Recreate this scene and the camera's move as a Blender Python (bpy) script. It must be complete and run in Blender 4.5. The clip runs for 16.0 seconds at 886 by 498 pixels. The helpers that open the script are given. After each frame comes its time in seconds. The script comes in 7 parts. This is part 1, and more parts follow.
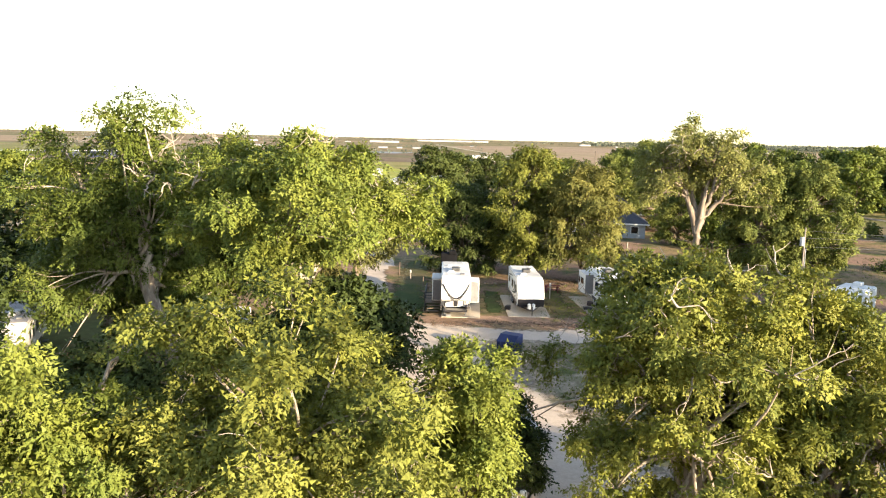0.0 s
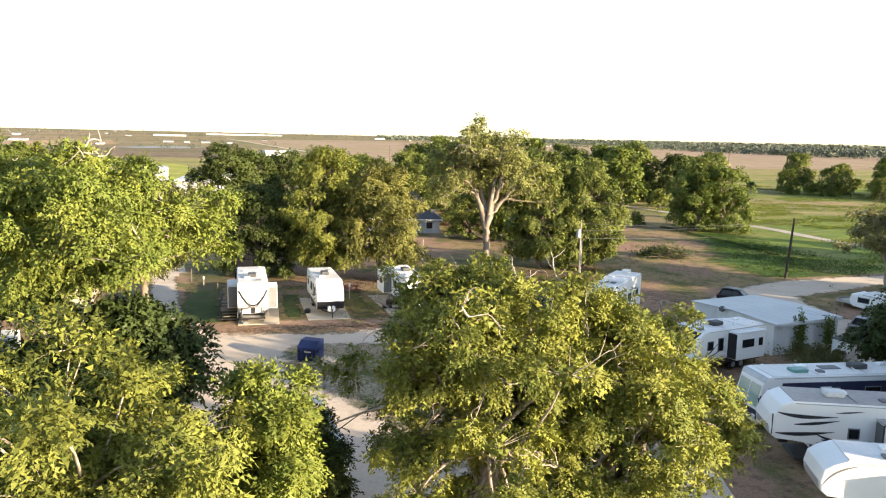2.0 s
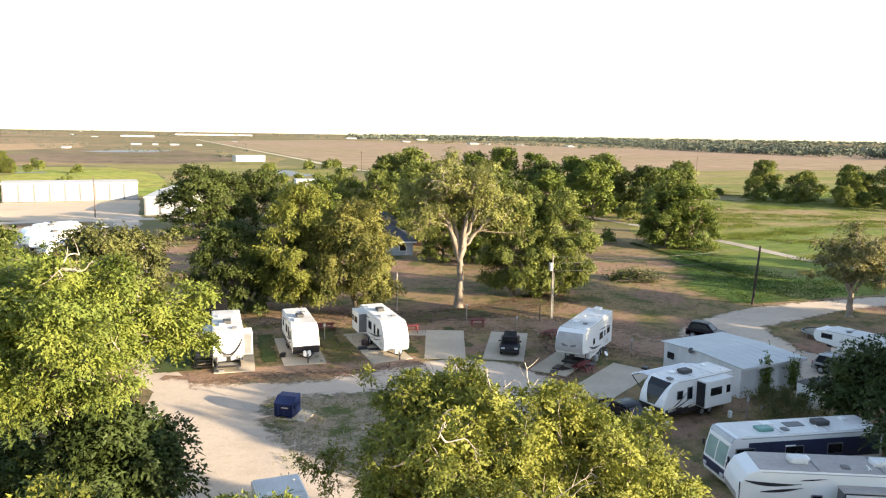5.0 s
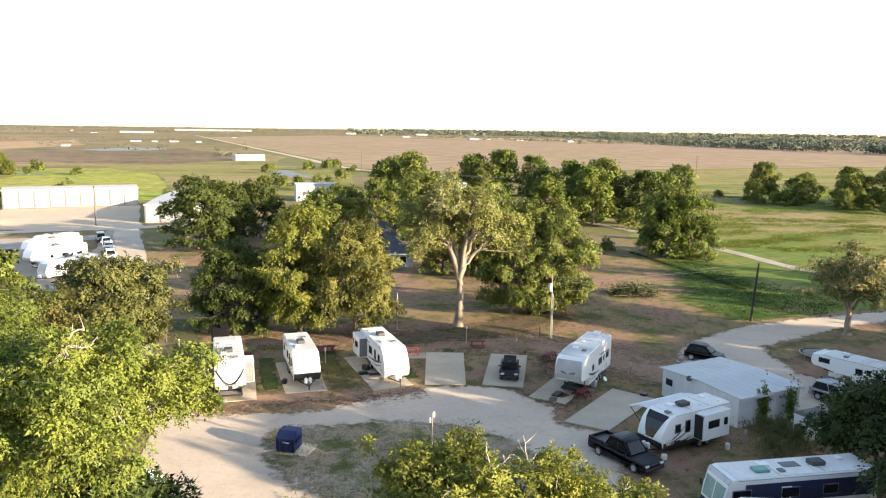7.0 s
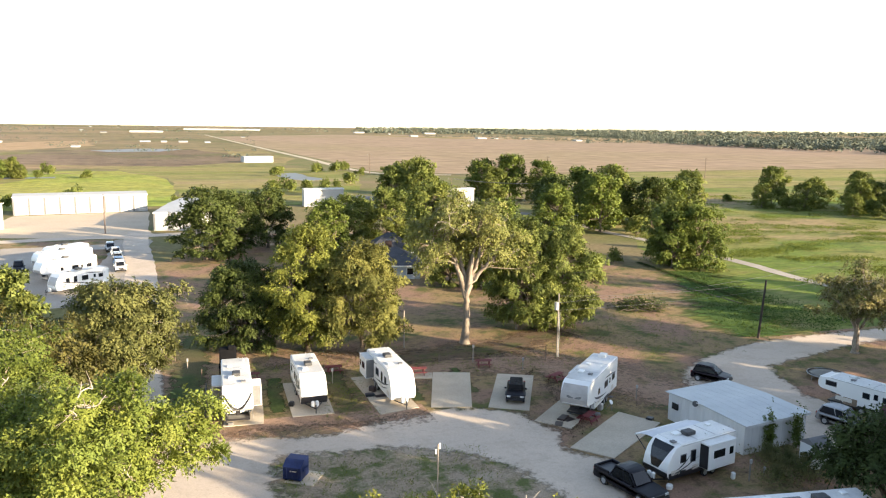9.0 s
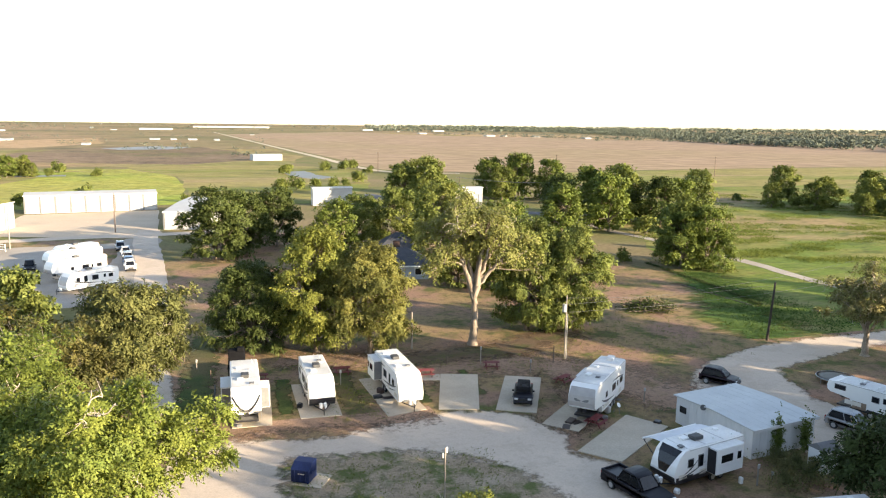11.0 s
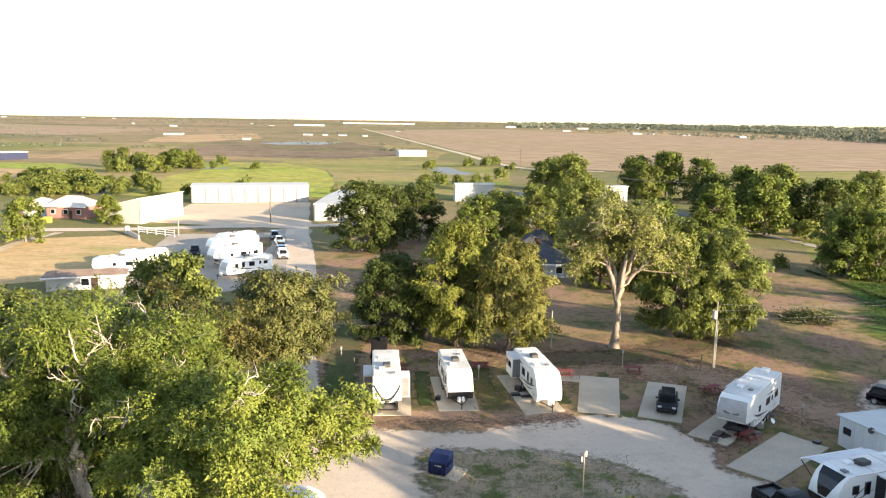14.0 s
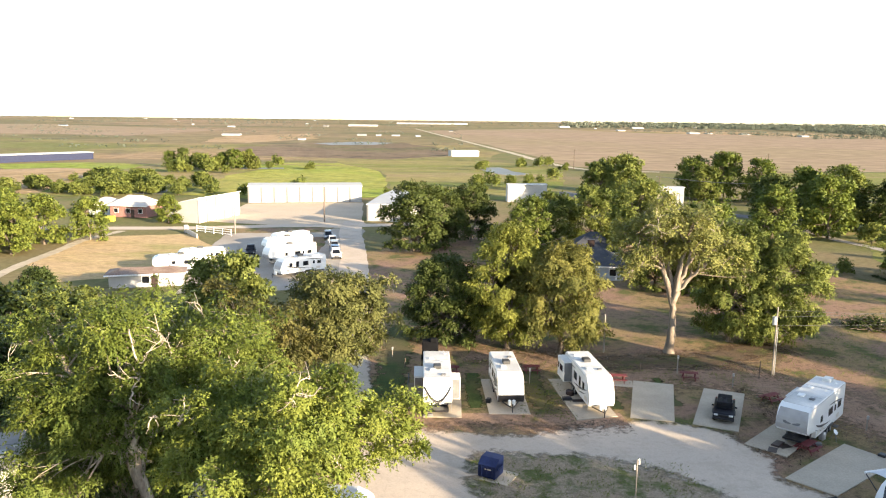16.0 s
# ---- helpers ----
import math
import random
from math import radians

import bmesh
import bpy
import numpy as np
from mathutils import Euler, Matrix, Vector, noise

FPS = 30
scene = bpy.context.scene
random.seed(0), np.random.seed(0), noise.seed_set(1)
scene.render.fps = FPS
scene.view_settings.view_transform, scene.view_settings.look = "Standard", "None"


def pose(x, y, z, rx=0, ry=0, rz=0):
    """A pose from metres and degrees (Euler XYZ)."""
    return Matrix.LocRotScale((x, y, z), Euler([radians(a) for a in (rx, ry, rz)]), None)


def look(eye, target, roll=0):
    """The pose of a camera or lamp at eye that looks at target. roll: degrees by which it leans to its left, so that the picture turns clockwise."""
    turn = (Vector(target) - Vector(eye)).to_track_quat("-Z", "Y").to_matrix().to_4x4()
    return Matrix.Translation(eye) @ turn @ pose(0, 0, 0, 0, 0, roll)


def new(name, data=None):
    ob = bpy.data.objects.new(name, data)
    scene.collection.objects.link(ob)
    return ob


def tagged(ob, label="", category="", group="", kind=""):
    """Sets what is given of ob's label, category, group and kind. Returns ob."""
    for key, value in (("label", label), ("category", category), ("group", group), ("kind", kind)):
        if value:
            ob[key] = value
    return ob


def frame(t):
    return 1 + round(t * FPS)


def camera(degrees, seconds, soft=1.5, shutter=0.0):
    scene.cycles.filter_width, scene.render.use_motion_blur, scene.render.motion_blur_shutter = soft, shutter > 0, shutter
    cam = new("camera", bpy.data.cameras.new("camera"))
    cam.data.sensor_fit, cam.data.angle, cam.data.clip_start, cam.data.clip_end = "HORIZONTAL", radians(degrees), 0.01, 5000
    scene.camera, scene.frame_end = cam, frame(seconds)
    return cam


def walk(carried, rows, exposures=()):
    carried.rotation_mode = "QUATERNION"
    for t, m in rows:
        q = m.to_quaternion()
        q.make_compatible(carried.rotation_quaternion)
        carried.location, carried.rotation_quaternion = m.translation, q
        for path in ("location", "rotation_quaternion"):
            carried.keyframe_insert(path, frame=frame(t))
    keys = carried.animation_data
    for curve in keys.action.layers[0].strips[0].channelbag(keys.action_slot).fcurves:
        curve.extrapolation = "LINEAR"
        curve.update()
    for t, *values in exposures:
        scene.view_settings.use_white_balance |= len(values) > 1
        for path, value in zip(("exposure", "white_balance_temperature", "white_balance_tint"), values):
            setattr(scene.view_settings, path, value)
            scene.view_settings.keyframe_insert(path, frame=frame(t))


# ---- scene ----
cam = camera(60.4, 16.0, soft=1.15)
PATH = [
    (0, (0.455, -0.056, 15.896), (0.416, 1.923, 15.609), 1.3),
    (0.5, (0.608, -0.11, 15.95), (0.914, 1.846, 15.666), 1.6),
    (1, (0.709, -0.135, 15.992), (1.099, 1.806, 15.707), 1.5),
    (1.5, (0.652, -0.134, 16.145), (1.097, 1.794, 15.855), 1.3),
    (2, (0.564, -0.082, 16.647), (1.045, 1.838, 16.355), 1.3),
    (2.5, (0.549, -0.094, 17.273), (1.057, 1.818, 16.982), 1.3),
    (3, (0.518, -0.075, 17.979), (1.045, 1.832, 17.687), 1.2),
    (3.5, (0.51, -0.096, 18.706), (1.05, 1.808, 18.413), 1.1),
    (4, (0.453, -0.129, 19.33), (0.999, 1.773, 19.04), 1.1),
    (6.5, (0.333, -0.062, 23.4), (0.884, 1.835, 23.089), 0.8),
    (7, (0.349, -0.056, 24.036), (0.898, 1.842, 23.724), 0.8),
    (7.5, (0.372, -0.026, 24.78), (0.917, 1.873, 24.466), 0.7),
    (8, (0.417, -0.009, 25.536), (0.958, 1.89, 25.22), 0.7),
    (8.5, (0.486, 0.004, 26.117), (1.02, 1.906, 25.802), 0.7),
    (9, (0.536, 0.034, 26.437), (1.064, 1.937, 26.12), 0.7),
    (11.5, (0.576, -0.008, 26.952), (1.063, 1.904, 26.626), 0.7),
    (12, (0.55, 0.048, 26.943), (0.982, 1.973, 26.617), 0.7),
    (12.5, (0.522, 0.149, 26.927), (0.869, 2.091, 26.599), 0.8),
    (13, (0.437, 0.334, 26.851), (0.688, 2.29, 26.518), 0.8),
    (13.5, (0.324, 0.512, 26.806), (0.502, 2.476, 26.471), 0.9),
    (14, (0.292, 0.542, 26.785), (0.44, 2.508, 26.449), 0.9),
    (14.5, (0.314, 0.482, 26.824), (0.441, 2.449, 26.487), 0.9),
    (15, (0.393, 0.42, 26.878), (0.504, 2.389, 26.543), 0.9),
    (15.5, (0.427, 0.45, 26.928), (0.527, 2.419, 26.596), 0.9),
    (16, (0.316, 0.738, 26.936), (0.328, 2.709, 26.598), 0.7),
]
walk(cam, [(t, look(eye, target, roll)) for t, eye, target, roll in PATH], exposures=((0, 2.13, 6600, 12), (16, 2.13, 6600, 12)))

# ---- light ----
SUN_DIR = Vector((0.74, -0.67, 0.0)).normalized()
SUN_EL = radians(12.0)
world = bpy.data.worlds.new("sky")
scene.world = world
world.use_nodes = True
wn = world.node_tree
sky = wn.nodes.new("ShaderNodeTexSky")
sky.sky_type = "NISHITA"
sky.sun_disc = False
sky.sun_elevation = SUN_EL
sky.sun_rotation = math.atan2(SUN_DIR.x, SUN_DIR.y)
sky.altitude = 900
sky.air_density, sky.dust_density, sky.ozone_density = 1.0, 1.0, 1.0
haze = wn.nodes.new("ShaderNodeHueSaturation")
haze.inputs["Saturation"].default_value = 0.84
wn.links.new(sky.outputs[0], haze.inputs["Color"])
wn.links.new(haze.outputs[0], wn.nodes["Background"].inputs[0])
wn.nodes["Background"].inputs[1].default_value = 0.115
sun_data = bpy.data.lights.new("sun", "SUN")
sun_data.energy, sun_data.angle, sun_data.color = 4.5, radians(0.6), (1.0, 0.83, 0.58)
sun = new("sun", sun_data)
sun.matrix_world = look((0, 0, 200), Vector((0, 0, 200)) - Vector((SUN_DIR.x * math.cos(SUN_EL), SUN_DIR.y * math.cos(SUN_EL), math.sin(SUN_EL))))

# ---- materials ----
def mat(name, c1, c2=None, scale=2.0, rough=0.7, metal=0.0, bump=0.0, fine=None, spec=0.4, c3=None, island=0.0, rand=0.0, detail=6.0, stretch=None, trans=0.0, fcon=0.24, fade=False, soft=0.1):
    """Two-scale noise colour between c1 and c2 (c3: blotches at a larger size), optional bump and per-island variation."""
    m = bpy.data.materials.new(name)
    m.use_nodes = True
    nt = m.node_tree
    N, K = nt.nodes.new, nt.links.new
    b = nt.nodes["Principled BSDF"]
    b.inputs["Roughness"].default_value = rough
    b.inputs["Metallic"].default_value = metal
    b.inputs["Specular IOR Level"].default_value = spec
    c2 = c2 or tuple(v * 0.8 for v in c1)
    geo = N("ShaderNodeNewGeometry")
    vec = geo.outputs["Position"]
    if stretch:
        mp = N("ShaderNodeMapping")
        mp.inputs["Scale"].default_value = stretch
        K(vec, mp.inputs[0])
        vec = mp.outputs[0]
    def noise_tex(s, d=detail):
        n = N("ShaderNodeTexNoise")
        n.inputs["Scale"].default_value, n.inputs["Detail"].default_value, n.inputs["Roughness"].default_value = s, d, 0.62
        K(vec, n.inputs["Vector"])
        return n
    def mix(fac, a, bb, kind="MIX"):
        x = N("ShaderNodeMix")
        x.data_type, x.blend_type = "RGBA", kind
        for sock, v in ((x.inputs[0], fac), (x.inputs[6], a), (x.inputs[7], bb)):
            if isinstance(v, (tuple, float)):
                sock.default_value = (*v, 1) if isinstance(v, tuple) else v
            else:
                K(v, sock)
        return x.outputs[2]
    def ramp(v, lo, hi):
        r = N("ShaderNodeMapRange")
        r.inputs[1].default_value, r.inputs[2].default_value = lo, hi
        K(v, r.inputs[0])
        return r.outputs[0]
    n1 = noise_tex(scale)
    col = mix(ramp(n1.outputs[0], 0.35, 0.65), c1, c2)
    if c3:
        n3 = noise_tex(scale * 0.13, 4.0)
        col = mix(ramp(n3.outputs[0], 0.45, 0.62), col, c3)
    if fine:
        n2 = noise_tex(fine, 3.0)
        g = N("ShaderNodeMapRange")
        g.inputs[1].default_value, g.inputs[2].default_value, g.inputs[3].default_value, g.inputs[4].default_value = 0.3, 0.7, 1 - fcon, 1 + fcon * 0.8
        K(n2.outputs[0], g.inputs[0])
        col = mix(1.0, col, g.outputs[0], "MULTIPLY")
    for amount, out in ((island, "island"), (rand, "object")):
        if amount:
            src = geo.outputs["Random Per Island"] if out == "island" else N("ShaderNodeObjectInfo").outputs["Random"]
            g = N("ShaderNodeMapRange")
            g.inputs[3].default_value, g.inputs[4].default_value = 1 - amount, 1 + amount
            K(src, g.inputs[0])
            col = mix(1.0, col, g.outputs[0], "MULTIPLY")
    K(col, b.inputs["Base Color"])
    if bump:
        bp = N("ShaderNodeBump")
        bp.inputs["Strength"].default_value, bp.inputs["Distance"].default_value = bump, 0.05
        K(noise_tex(fine or scale * 4).outputs[0], bp.inputs["Height"])
        K(bp.outputs[0], b.inputs["Normal"])
    if fade:
        at_node = N("ShaderNodeAttribute")
        at_node.attribute_name = "fade"
        big, small = noise_tex(0.9, 5.0), noise_tex(5.0, 3.0)
        s1, s2 = N("ShaderNodeMath"), N("ShaderNodeMath")
        s1.operation = s2.operation = "MULTIPLY_ADD"
        K(big.outputs[0], s1.inputs[0])
        s1.inputs[1].default_value = 1.5
        K(at_node.outputs["Fac"], s1.inputs[2])
        K(small.outputs[0], s2.inputs[0])
        s2.inputs[1].default_value = 0.6
        K(s1.outputs[0], s2.inputs[2])
        K(ramp(s2.outputs[0], 1.55 - soft, 1.55 + soft), b.inputs["Alpha"])
    if trans:
        t = N("ShaderNodeBsdfTranslucent")
        K(mix(1.0, col, (1.0, 1.0, 0.55), "MULTIPLY"), t.inputs[0])
        ms = N("ShaderNodeMixShader")
        ms.inputs[0].default_value = trans
        K(b.outputs[0], ms.inputs[1])
        K(t.outputs[0], ms.inputs[2])
        K(ms.outputs[0], nt.nodes["Material Output"].inputs[0])
    return m


def turf(name, dry, green, soil, dark, much_green=0.5, much_soil=0.5, size=1.0, long=1.0, fade=False, grit=0.3):
    """Rough ground in four colours: dry grass, green patches, bare soil and dark specks, at four sizes; long stretches the patches along x."""
    m = bpy.data.materials.new(name)
    m.use_nodes = True
    nt = m.node_tree
    N, K = nt.nodes.new, nt.links.new
    b = nt.nodes["Principled BSDF"]
    b.inputs["Roughness"].default_value, b.inputs["Specular IOR Level"].default_value = 0.95, 0.1
    geo, mp = N("ShaderNodeNewGeometry"), N("ShaderNodeMapping")
    mp.inputs["Scale"].default_value = (1 / long, 1, 1)
    K(geo.outputs["Position"], mp.inputs[0])
    def field(s, lo, hi, d=5.0, shift=0.0):
        n, r = N("ShaderNodeTexNoise"), N("ShaderNodeMapRange")
        n.inputs["Scale"].default_value, n.inputs["Detail"].default_value, n.inputs["Roughness"].default_value = s / size, d, 0.66
        off = N("ShaderNodeVectorMath")
        off.inputs[1].default_value = (shift * 31.0 * size, shift * 17.0 * size, shift)
        K(mp.outputs[0], off.inputs[0])
        K(off.outputs[0], n.inputs["Vector"])
        r.inputs[1].default_value, r.inputs[2].default_value = lo, hi
        K(n.outputs[0], r.inputs[0])
        return r.outputs[0], n.outputs[0]
    def blend(fac, a, c, kind="MIX"):
        x = N("ShaderNodeMix")
        x.data_type, x.blend_type = "RGBA", kind
        for sock, v in ((x.inputs[0], fac), (x.inputs[6], a), (x.inputs[7], c)):
            if isinstance(v, (tuple, float)):
                sock.default_value = (*v, 1) if isinstance(v, tuple) else v
            else:
                K(v, sock)
        return x.outputs[2]
    col = blend(field(0.22, 0.60 - 0.2 * much_green, 0.70 - 0.2 * much_green)[0], dry, green)
    col = blend(field(0.13, 0.62 - 0.2 * much_soil, 0.74 - 0.2 * much_soil, 6.0, 1.0)[0], col, soil)
    col = blend(field(1.3, 0.52, 0.74, 4.0, 2.0)[0], col, dark)
    g = N("ShaderNodeMapRange")
    g.inputs[1].default_value, g.inputs[2].default_value, g.inputs[3].default_value, g.inputs[4].default_value = 0.3, 0.7, 1 - grit, 1 + grit * 0.9
    fine = field(7.0, 0.3, 0.7, 3.0, 3.0)[1]
    K(fine, g.inputs[0])
    K(blend(1.0, col, g.outputs[0], "MULTIPLY"), b.inputs["Base Color"])
    bp = N("ShaderNodeBump")
    bp.inputs["Strength"].default_value, bp.inputs["Distance"].default_value = grit * 1.6, 0.06 * size
    K(fine, bp.inputs["Height"])
    K(bp.outputs[0], b.inputs["Normal"])
    if fade:
        at_node, add, r = N("ShaderNodeAttribute"), N("ShaderNodeMath"), N("ShaderNodeMapRange")
        at_node.attribute_name = "fade"
        add.operation = "MULTIPLY_ADD"
        K(field(0.9, 0, 1, 6.0, 4.0)[1], add.inputs[0])
        add.inputs[1].default_value = 1.9
        K(at_node.outputs["Fac"], add.inputs[2])
        r.inputs[1].default_value, r.inputs[2].default_value = 1.22, 1.72
        K(add.outputs[0], r.inputs[0])
        K(r.outputs[0], b.inputs["Alpha"])
    return m


M = {}
M["ground"] = mat("prairie_ground", (0.175, 0.148, 0.063), (0.12, 0.132, 0.044), 0.06, 0.95, fine=0.9, c3=(0.22, 0.16, 0.093), spec=0.1)
M["lawn"] = turf("worn_lawn", (0.25, 0.178, 0.092), (0.1, 0.108, 0.038), (0.258, 0.162, 0.112), (0.09, 0.064, 0.043), 0.6, 0.74)
M["lawnfade"] = turf("worn_lawn_edge", (0.25, 0.178, 0.092), (0.1, 0.108, 0.038), (0.258, 0.162, 0.112), (0.09, 0.064, 0.043), 0.6, 0.74, fade=True)
M["soil"] = turf("bare_brown_soil", (0.285, 0.185, 0.125), (0.17, 0.128, 0.064), (0.32, 0.212, 0.15), (0.14, 0.095, 0.068), 0.35, 0.6, 0.6, fade=True)
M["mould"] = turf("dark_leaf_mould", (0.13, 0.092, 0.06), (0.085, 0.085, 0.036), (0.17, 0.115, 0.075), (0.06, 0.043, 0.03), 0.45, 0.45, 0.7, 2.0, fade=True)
M["greengrass"] = mat("green_grass", (0.075, 0.10, 0.03), (0.05, 0.07, 0.024), 0.6, 0.95, fine=6.0, c3=(0.12, 0.10, 0.05), spec=0.1, fade=True)
M["tanyard"] = mat("tan_gravel", (0.54, 0.435, 0.32), (0.48, 0.385, 0.285), 0.12, 0.95, fine=2.0, fcon=0.12, spec=0.1)
M["weeds"] = turf("weedy_field", (0.195, 0.185, 0.055), (0.125, 0.17, 0.032), (0.285, 0.205, 0.11), (0.06, 0.085, 0.022), 0.68, 0.48, 7.0, 2.0)
M["rough"] = turf("rough_pasture", (0.245, 0.205, 0.075), (0.165, 0.18, 0.042), (0.285, 0.205, 0.115), (0.11, 0.12, 0.038), 0.6, 0.5, 9.0, 4.5)
M["lush"] = turf("lush_green_weeds", (0.075, 0.118, 0.026), (0.046, 0.085, 0.018), (0.16, 0.145, 0.055), (0.03, 0.055, 0.014), 0.6, 0.42, 1.8, 3.0, fade=True)
M["brownfield"] = mat("ploughed_field", (0.315, 0.222, 0.148), (0.27, 0.19, 0.122), 0.012, 0.95, fine=0.05, c3=(0.265, 0.20, 0.115), spec=0.1)
M["greenfield"] = turf("green_field", (0.29, 0.28, 0.06), (0.225, 0.265, 0.044), (0.28, 0.24, 0.075), (0.17, 0.185, 0.045), 0.7, 0.35, 34.0)
M["tanfield"] = turf("dry_field", (0.255, 0.195, 0.085), (0.165, 0.165, 0.052), (0.30, 0.205, 0.115), (0.125, 0.10, 0.055), 0.65, 0.5, 60.0)
M["heath"] = turf("dark_scrub", (0.165, 0.118, 0.075), (0.13, 0.122, 0.05), (0.215, 0.15, 0.10), (0.085, 0.065, 0.048), 0.5, 0.5, 40.0)
M["stubble"] = turf("orange_stubble", (0.34, 0.235, 0.125), (0.29, 0.215, 0.10), (0.37, 0.25, 0.15), (0.23, 0.17, 0.09), 0.4, 0.5, 60.0)
M["scrub"] = turf("scrub_field", (0.215, 0.165, 0.085), (0.135, 0.128, 0.055), (0.285, 0.195, 0.12), (0.11, 0.095, 0.06), 0.62, 0.52, 170.0)
M["gravel"] = turf("caliche_gravel", (0.52, 0.432, 0.345), (0.47, 0.388, 0.305), (0.56, 0.462, 0.365), (0.45, 0.372, 0.298), 0.5, 0.5, 0.8, grit=0.1)
M["island"] = turf("worn_grass", (0.30, 0.232, 0.16), (0.10, 0.116, 0.04), (0.37, 0.295, 0.22), (0.13, 0.108, 0.062), 0.62, 0.55, 0.75)
M["islandfade"] = turf("worn_grass_edge", (0.30, 0.232, 0.16), (0.10, 0.116, 0.04), (0.37, 0.295, 0.22), (0.13, 0.108, 0.062), 0.62, 0.55, 0.75, fade=True)
M["concrete"] = mat("concrete", (0.50, 0.43, 0.335), (0.44, 0.376, 0.29), 0.5, 0.9, fine=7.0, fcon=0.12, c3=(0.38, 0.322, 0.248), spec=0.2)
M["asphalt"] = mat("asphalt", (0.16, 0.15, 0.145), (0.12, 0.115, 0.11), 0.3, 0.9, fine=3.0, spec=0.2)
M["water"] = mat("pond_water", (0.15, 0.155, 0.15), (0.12, 0.125, 0.12), 0.05, 0.5, spec=0.2)
M["bark"] = mat("grey_bark", (0.23, 0.19, 0.15), (0.15, 0.115, 0.085), 3.0, 0.95, fine=14.0, bump=0.7, spec=0.1, stretch=(1, 1, 0.25))
M["palebark"] = mat("pale_bark", (0.41, 0.355, 0.285), (0.21, 0.165, 0.125), 2.5, 0.95, fine=12.0, bump=0.6, spec=0.1, stretch=(1, 1, 0.25))
M["litter"] = mat("dead_leaves", (0.13, 0.09, 0.055), (0.09, 0.062, 0.04), 1.0, 0.95, island=0.4)
M["twig"] = mat("bare_twig", (0.42, 0.365, 0.30), (0.28, 0.235, 0.19), 4.0, 0.9, spec=0.1)
M["leafA"] = mat("pecan_leaves", (0.222, 0.225, 0.046), (0.129, 0.154, 0.034), 0.7, 0.55, island=0.16, trans=0.22, spec=0.12)
M["leafB"] = mat("bright_leaves", (0.182, 0.205, 0.039), (0.109, 0.146, 0.031), 0.7, 0.55, island=0.16, trans=0.22, spec=0.12)
M["leafC"] = mat("olive_leaves", (0.168, 0.187, 0.045), (0.094, 0.121, 0.032), 0.5, 0.6, island=0.3, trans=0.14, spec=0.12)
M["leafD"] = mat("dark_leaves", (0.056, 0.076, 0.021), (0.036, 0.054, 0.016), 0.6, 0.55, island=0.35, trans=0.14, spec=0.12)
M["leafF"] = mat("far_leaves", (0.165, 0.184, 0.042), (0.101, 0.128, 0.030), 0.12, 0.7, island=0.2, trans=0.22, spec=0.2)
M["leafE"] = mat("green_leaves", (0.135, 0.162, 0.032), (0.076, 0.108, 0.023), 0.7, 0.55, island=0.2, trans=0.14, spec=0.12)
M["leafH"] = mat("dense_green_leaves", (0.078, 0.098, 0.025), (0.05, 0.068, 0.019), 0.4, 0.6, island=0.2, trans=0.14, spec=0.12)
M["leafQ"] = mat("grey_olive_leaves", (0.138, 0.140, 0.045), (0.081, 0.091, 0.031), 0.5, 0.65, island=0.2, trans=0.14, spec=0.12)
M["leafP"] = mat("old_pecan_leaves", (0.233, 0.233, 0.071), (0.138, 0.153, 0.048), 0.5, 0.6, island=0.2, trans=0.14, spec=0.12)
# far woods: distance haze is put into this grey-blue leaf colour
M["leafW"] = mat("hazy_woodland_leaves", (0.128, 0.145, 0.11), (0.09, 0.104, 0.08), 0.02, 0.8, island=0.12, spec=0.1)
M["brushleaf"] = mat("dry_brush_leaves", (0.21, 0.185, 0.08), (0.125, 0.14, 0.055), 0.5, 0.7, island=0.45, trans=0.2, spec=0.15)
M["leafM"] = mat("feathery_leaves", (0.205, 0.215, 0.045), (0.135, 0.155, 0.034), 0.4, 0.6, island=0.22, trans=0.22, spec=0.12)
M["leafY"] = mat("olive_gold_leaves", (0.178, 0.168, 0.044), (0.10, 0.108, 0.03), 0.4, 0.6, island=0.22, trans=0.14, spec=0.12)
M["leafO"] = mat("brownish_oak_leaves", (0.112, 0.10, 0.03), (0.065, 0.068, 0.022), 0.5, 0.6, island=0.35, trans=0.14, spec=0.12)
# dry grass; its stretched dark patches stand in for shadow streaks
M["paddock"] = turf("dry_grass_shade_streaks", (0.47, 0.33, 0.17), (0.34, 0.28, 0.115), (0.46, 0.32, 0.18), (0.27, 0.2, 0.095), 0.5, 0.5, 2.5, 3.0)
M["brickpale"] = mat("faded_brick", (0.33, 0.17, 0.14), (0.26, 0.13, 0.11), 1.0, 0.9, fine=6.0)
M["rust"] = mat("rusty_metal_roof", (0.17, 0.11, 0.085), (0.24, 0.18, 0.14), 0.5, 0.8, fine=4.0)
M["lotgravel"] = mat("worn_lot_gravel", (0.40, 0.355, 0.305), (0.33, 0.29, 0.245), 0.15, 0.95, fine=4.0, fcon=0.16, c3=(0.30, 0.255, 0.2), spec=0.12)
M["oldbark"] = mat("old_grey_bark", (0.30, 0.25, 0.195), (0.16, 0.125, 0.095), 2.0, 0.95, fine=10.0, bump=0.8, c3=(0.22, 0.18, 0.14), spec=0.1, stretch=(1, 1, 0.3))
M["leafG"] = mat("weed_leaves", (0.148, 0.169, 0.029), (0.097, 0.126, 0.022), 0.15, 0.7, island=0.25, trans=0.22, spec=0.2)
M["leafL"] = mat("lush_weed_leaves", (0.068, 0.112, 0.023), (0.040, 0.072, 0.016), 0.3, 0.7, island=0.2, trans=0.25, spec=0.15)
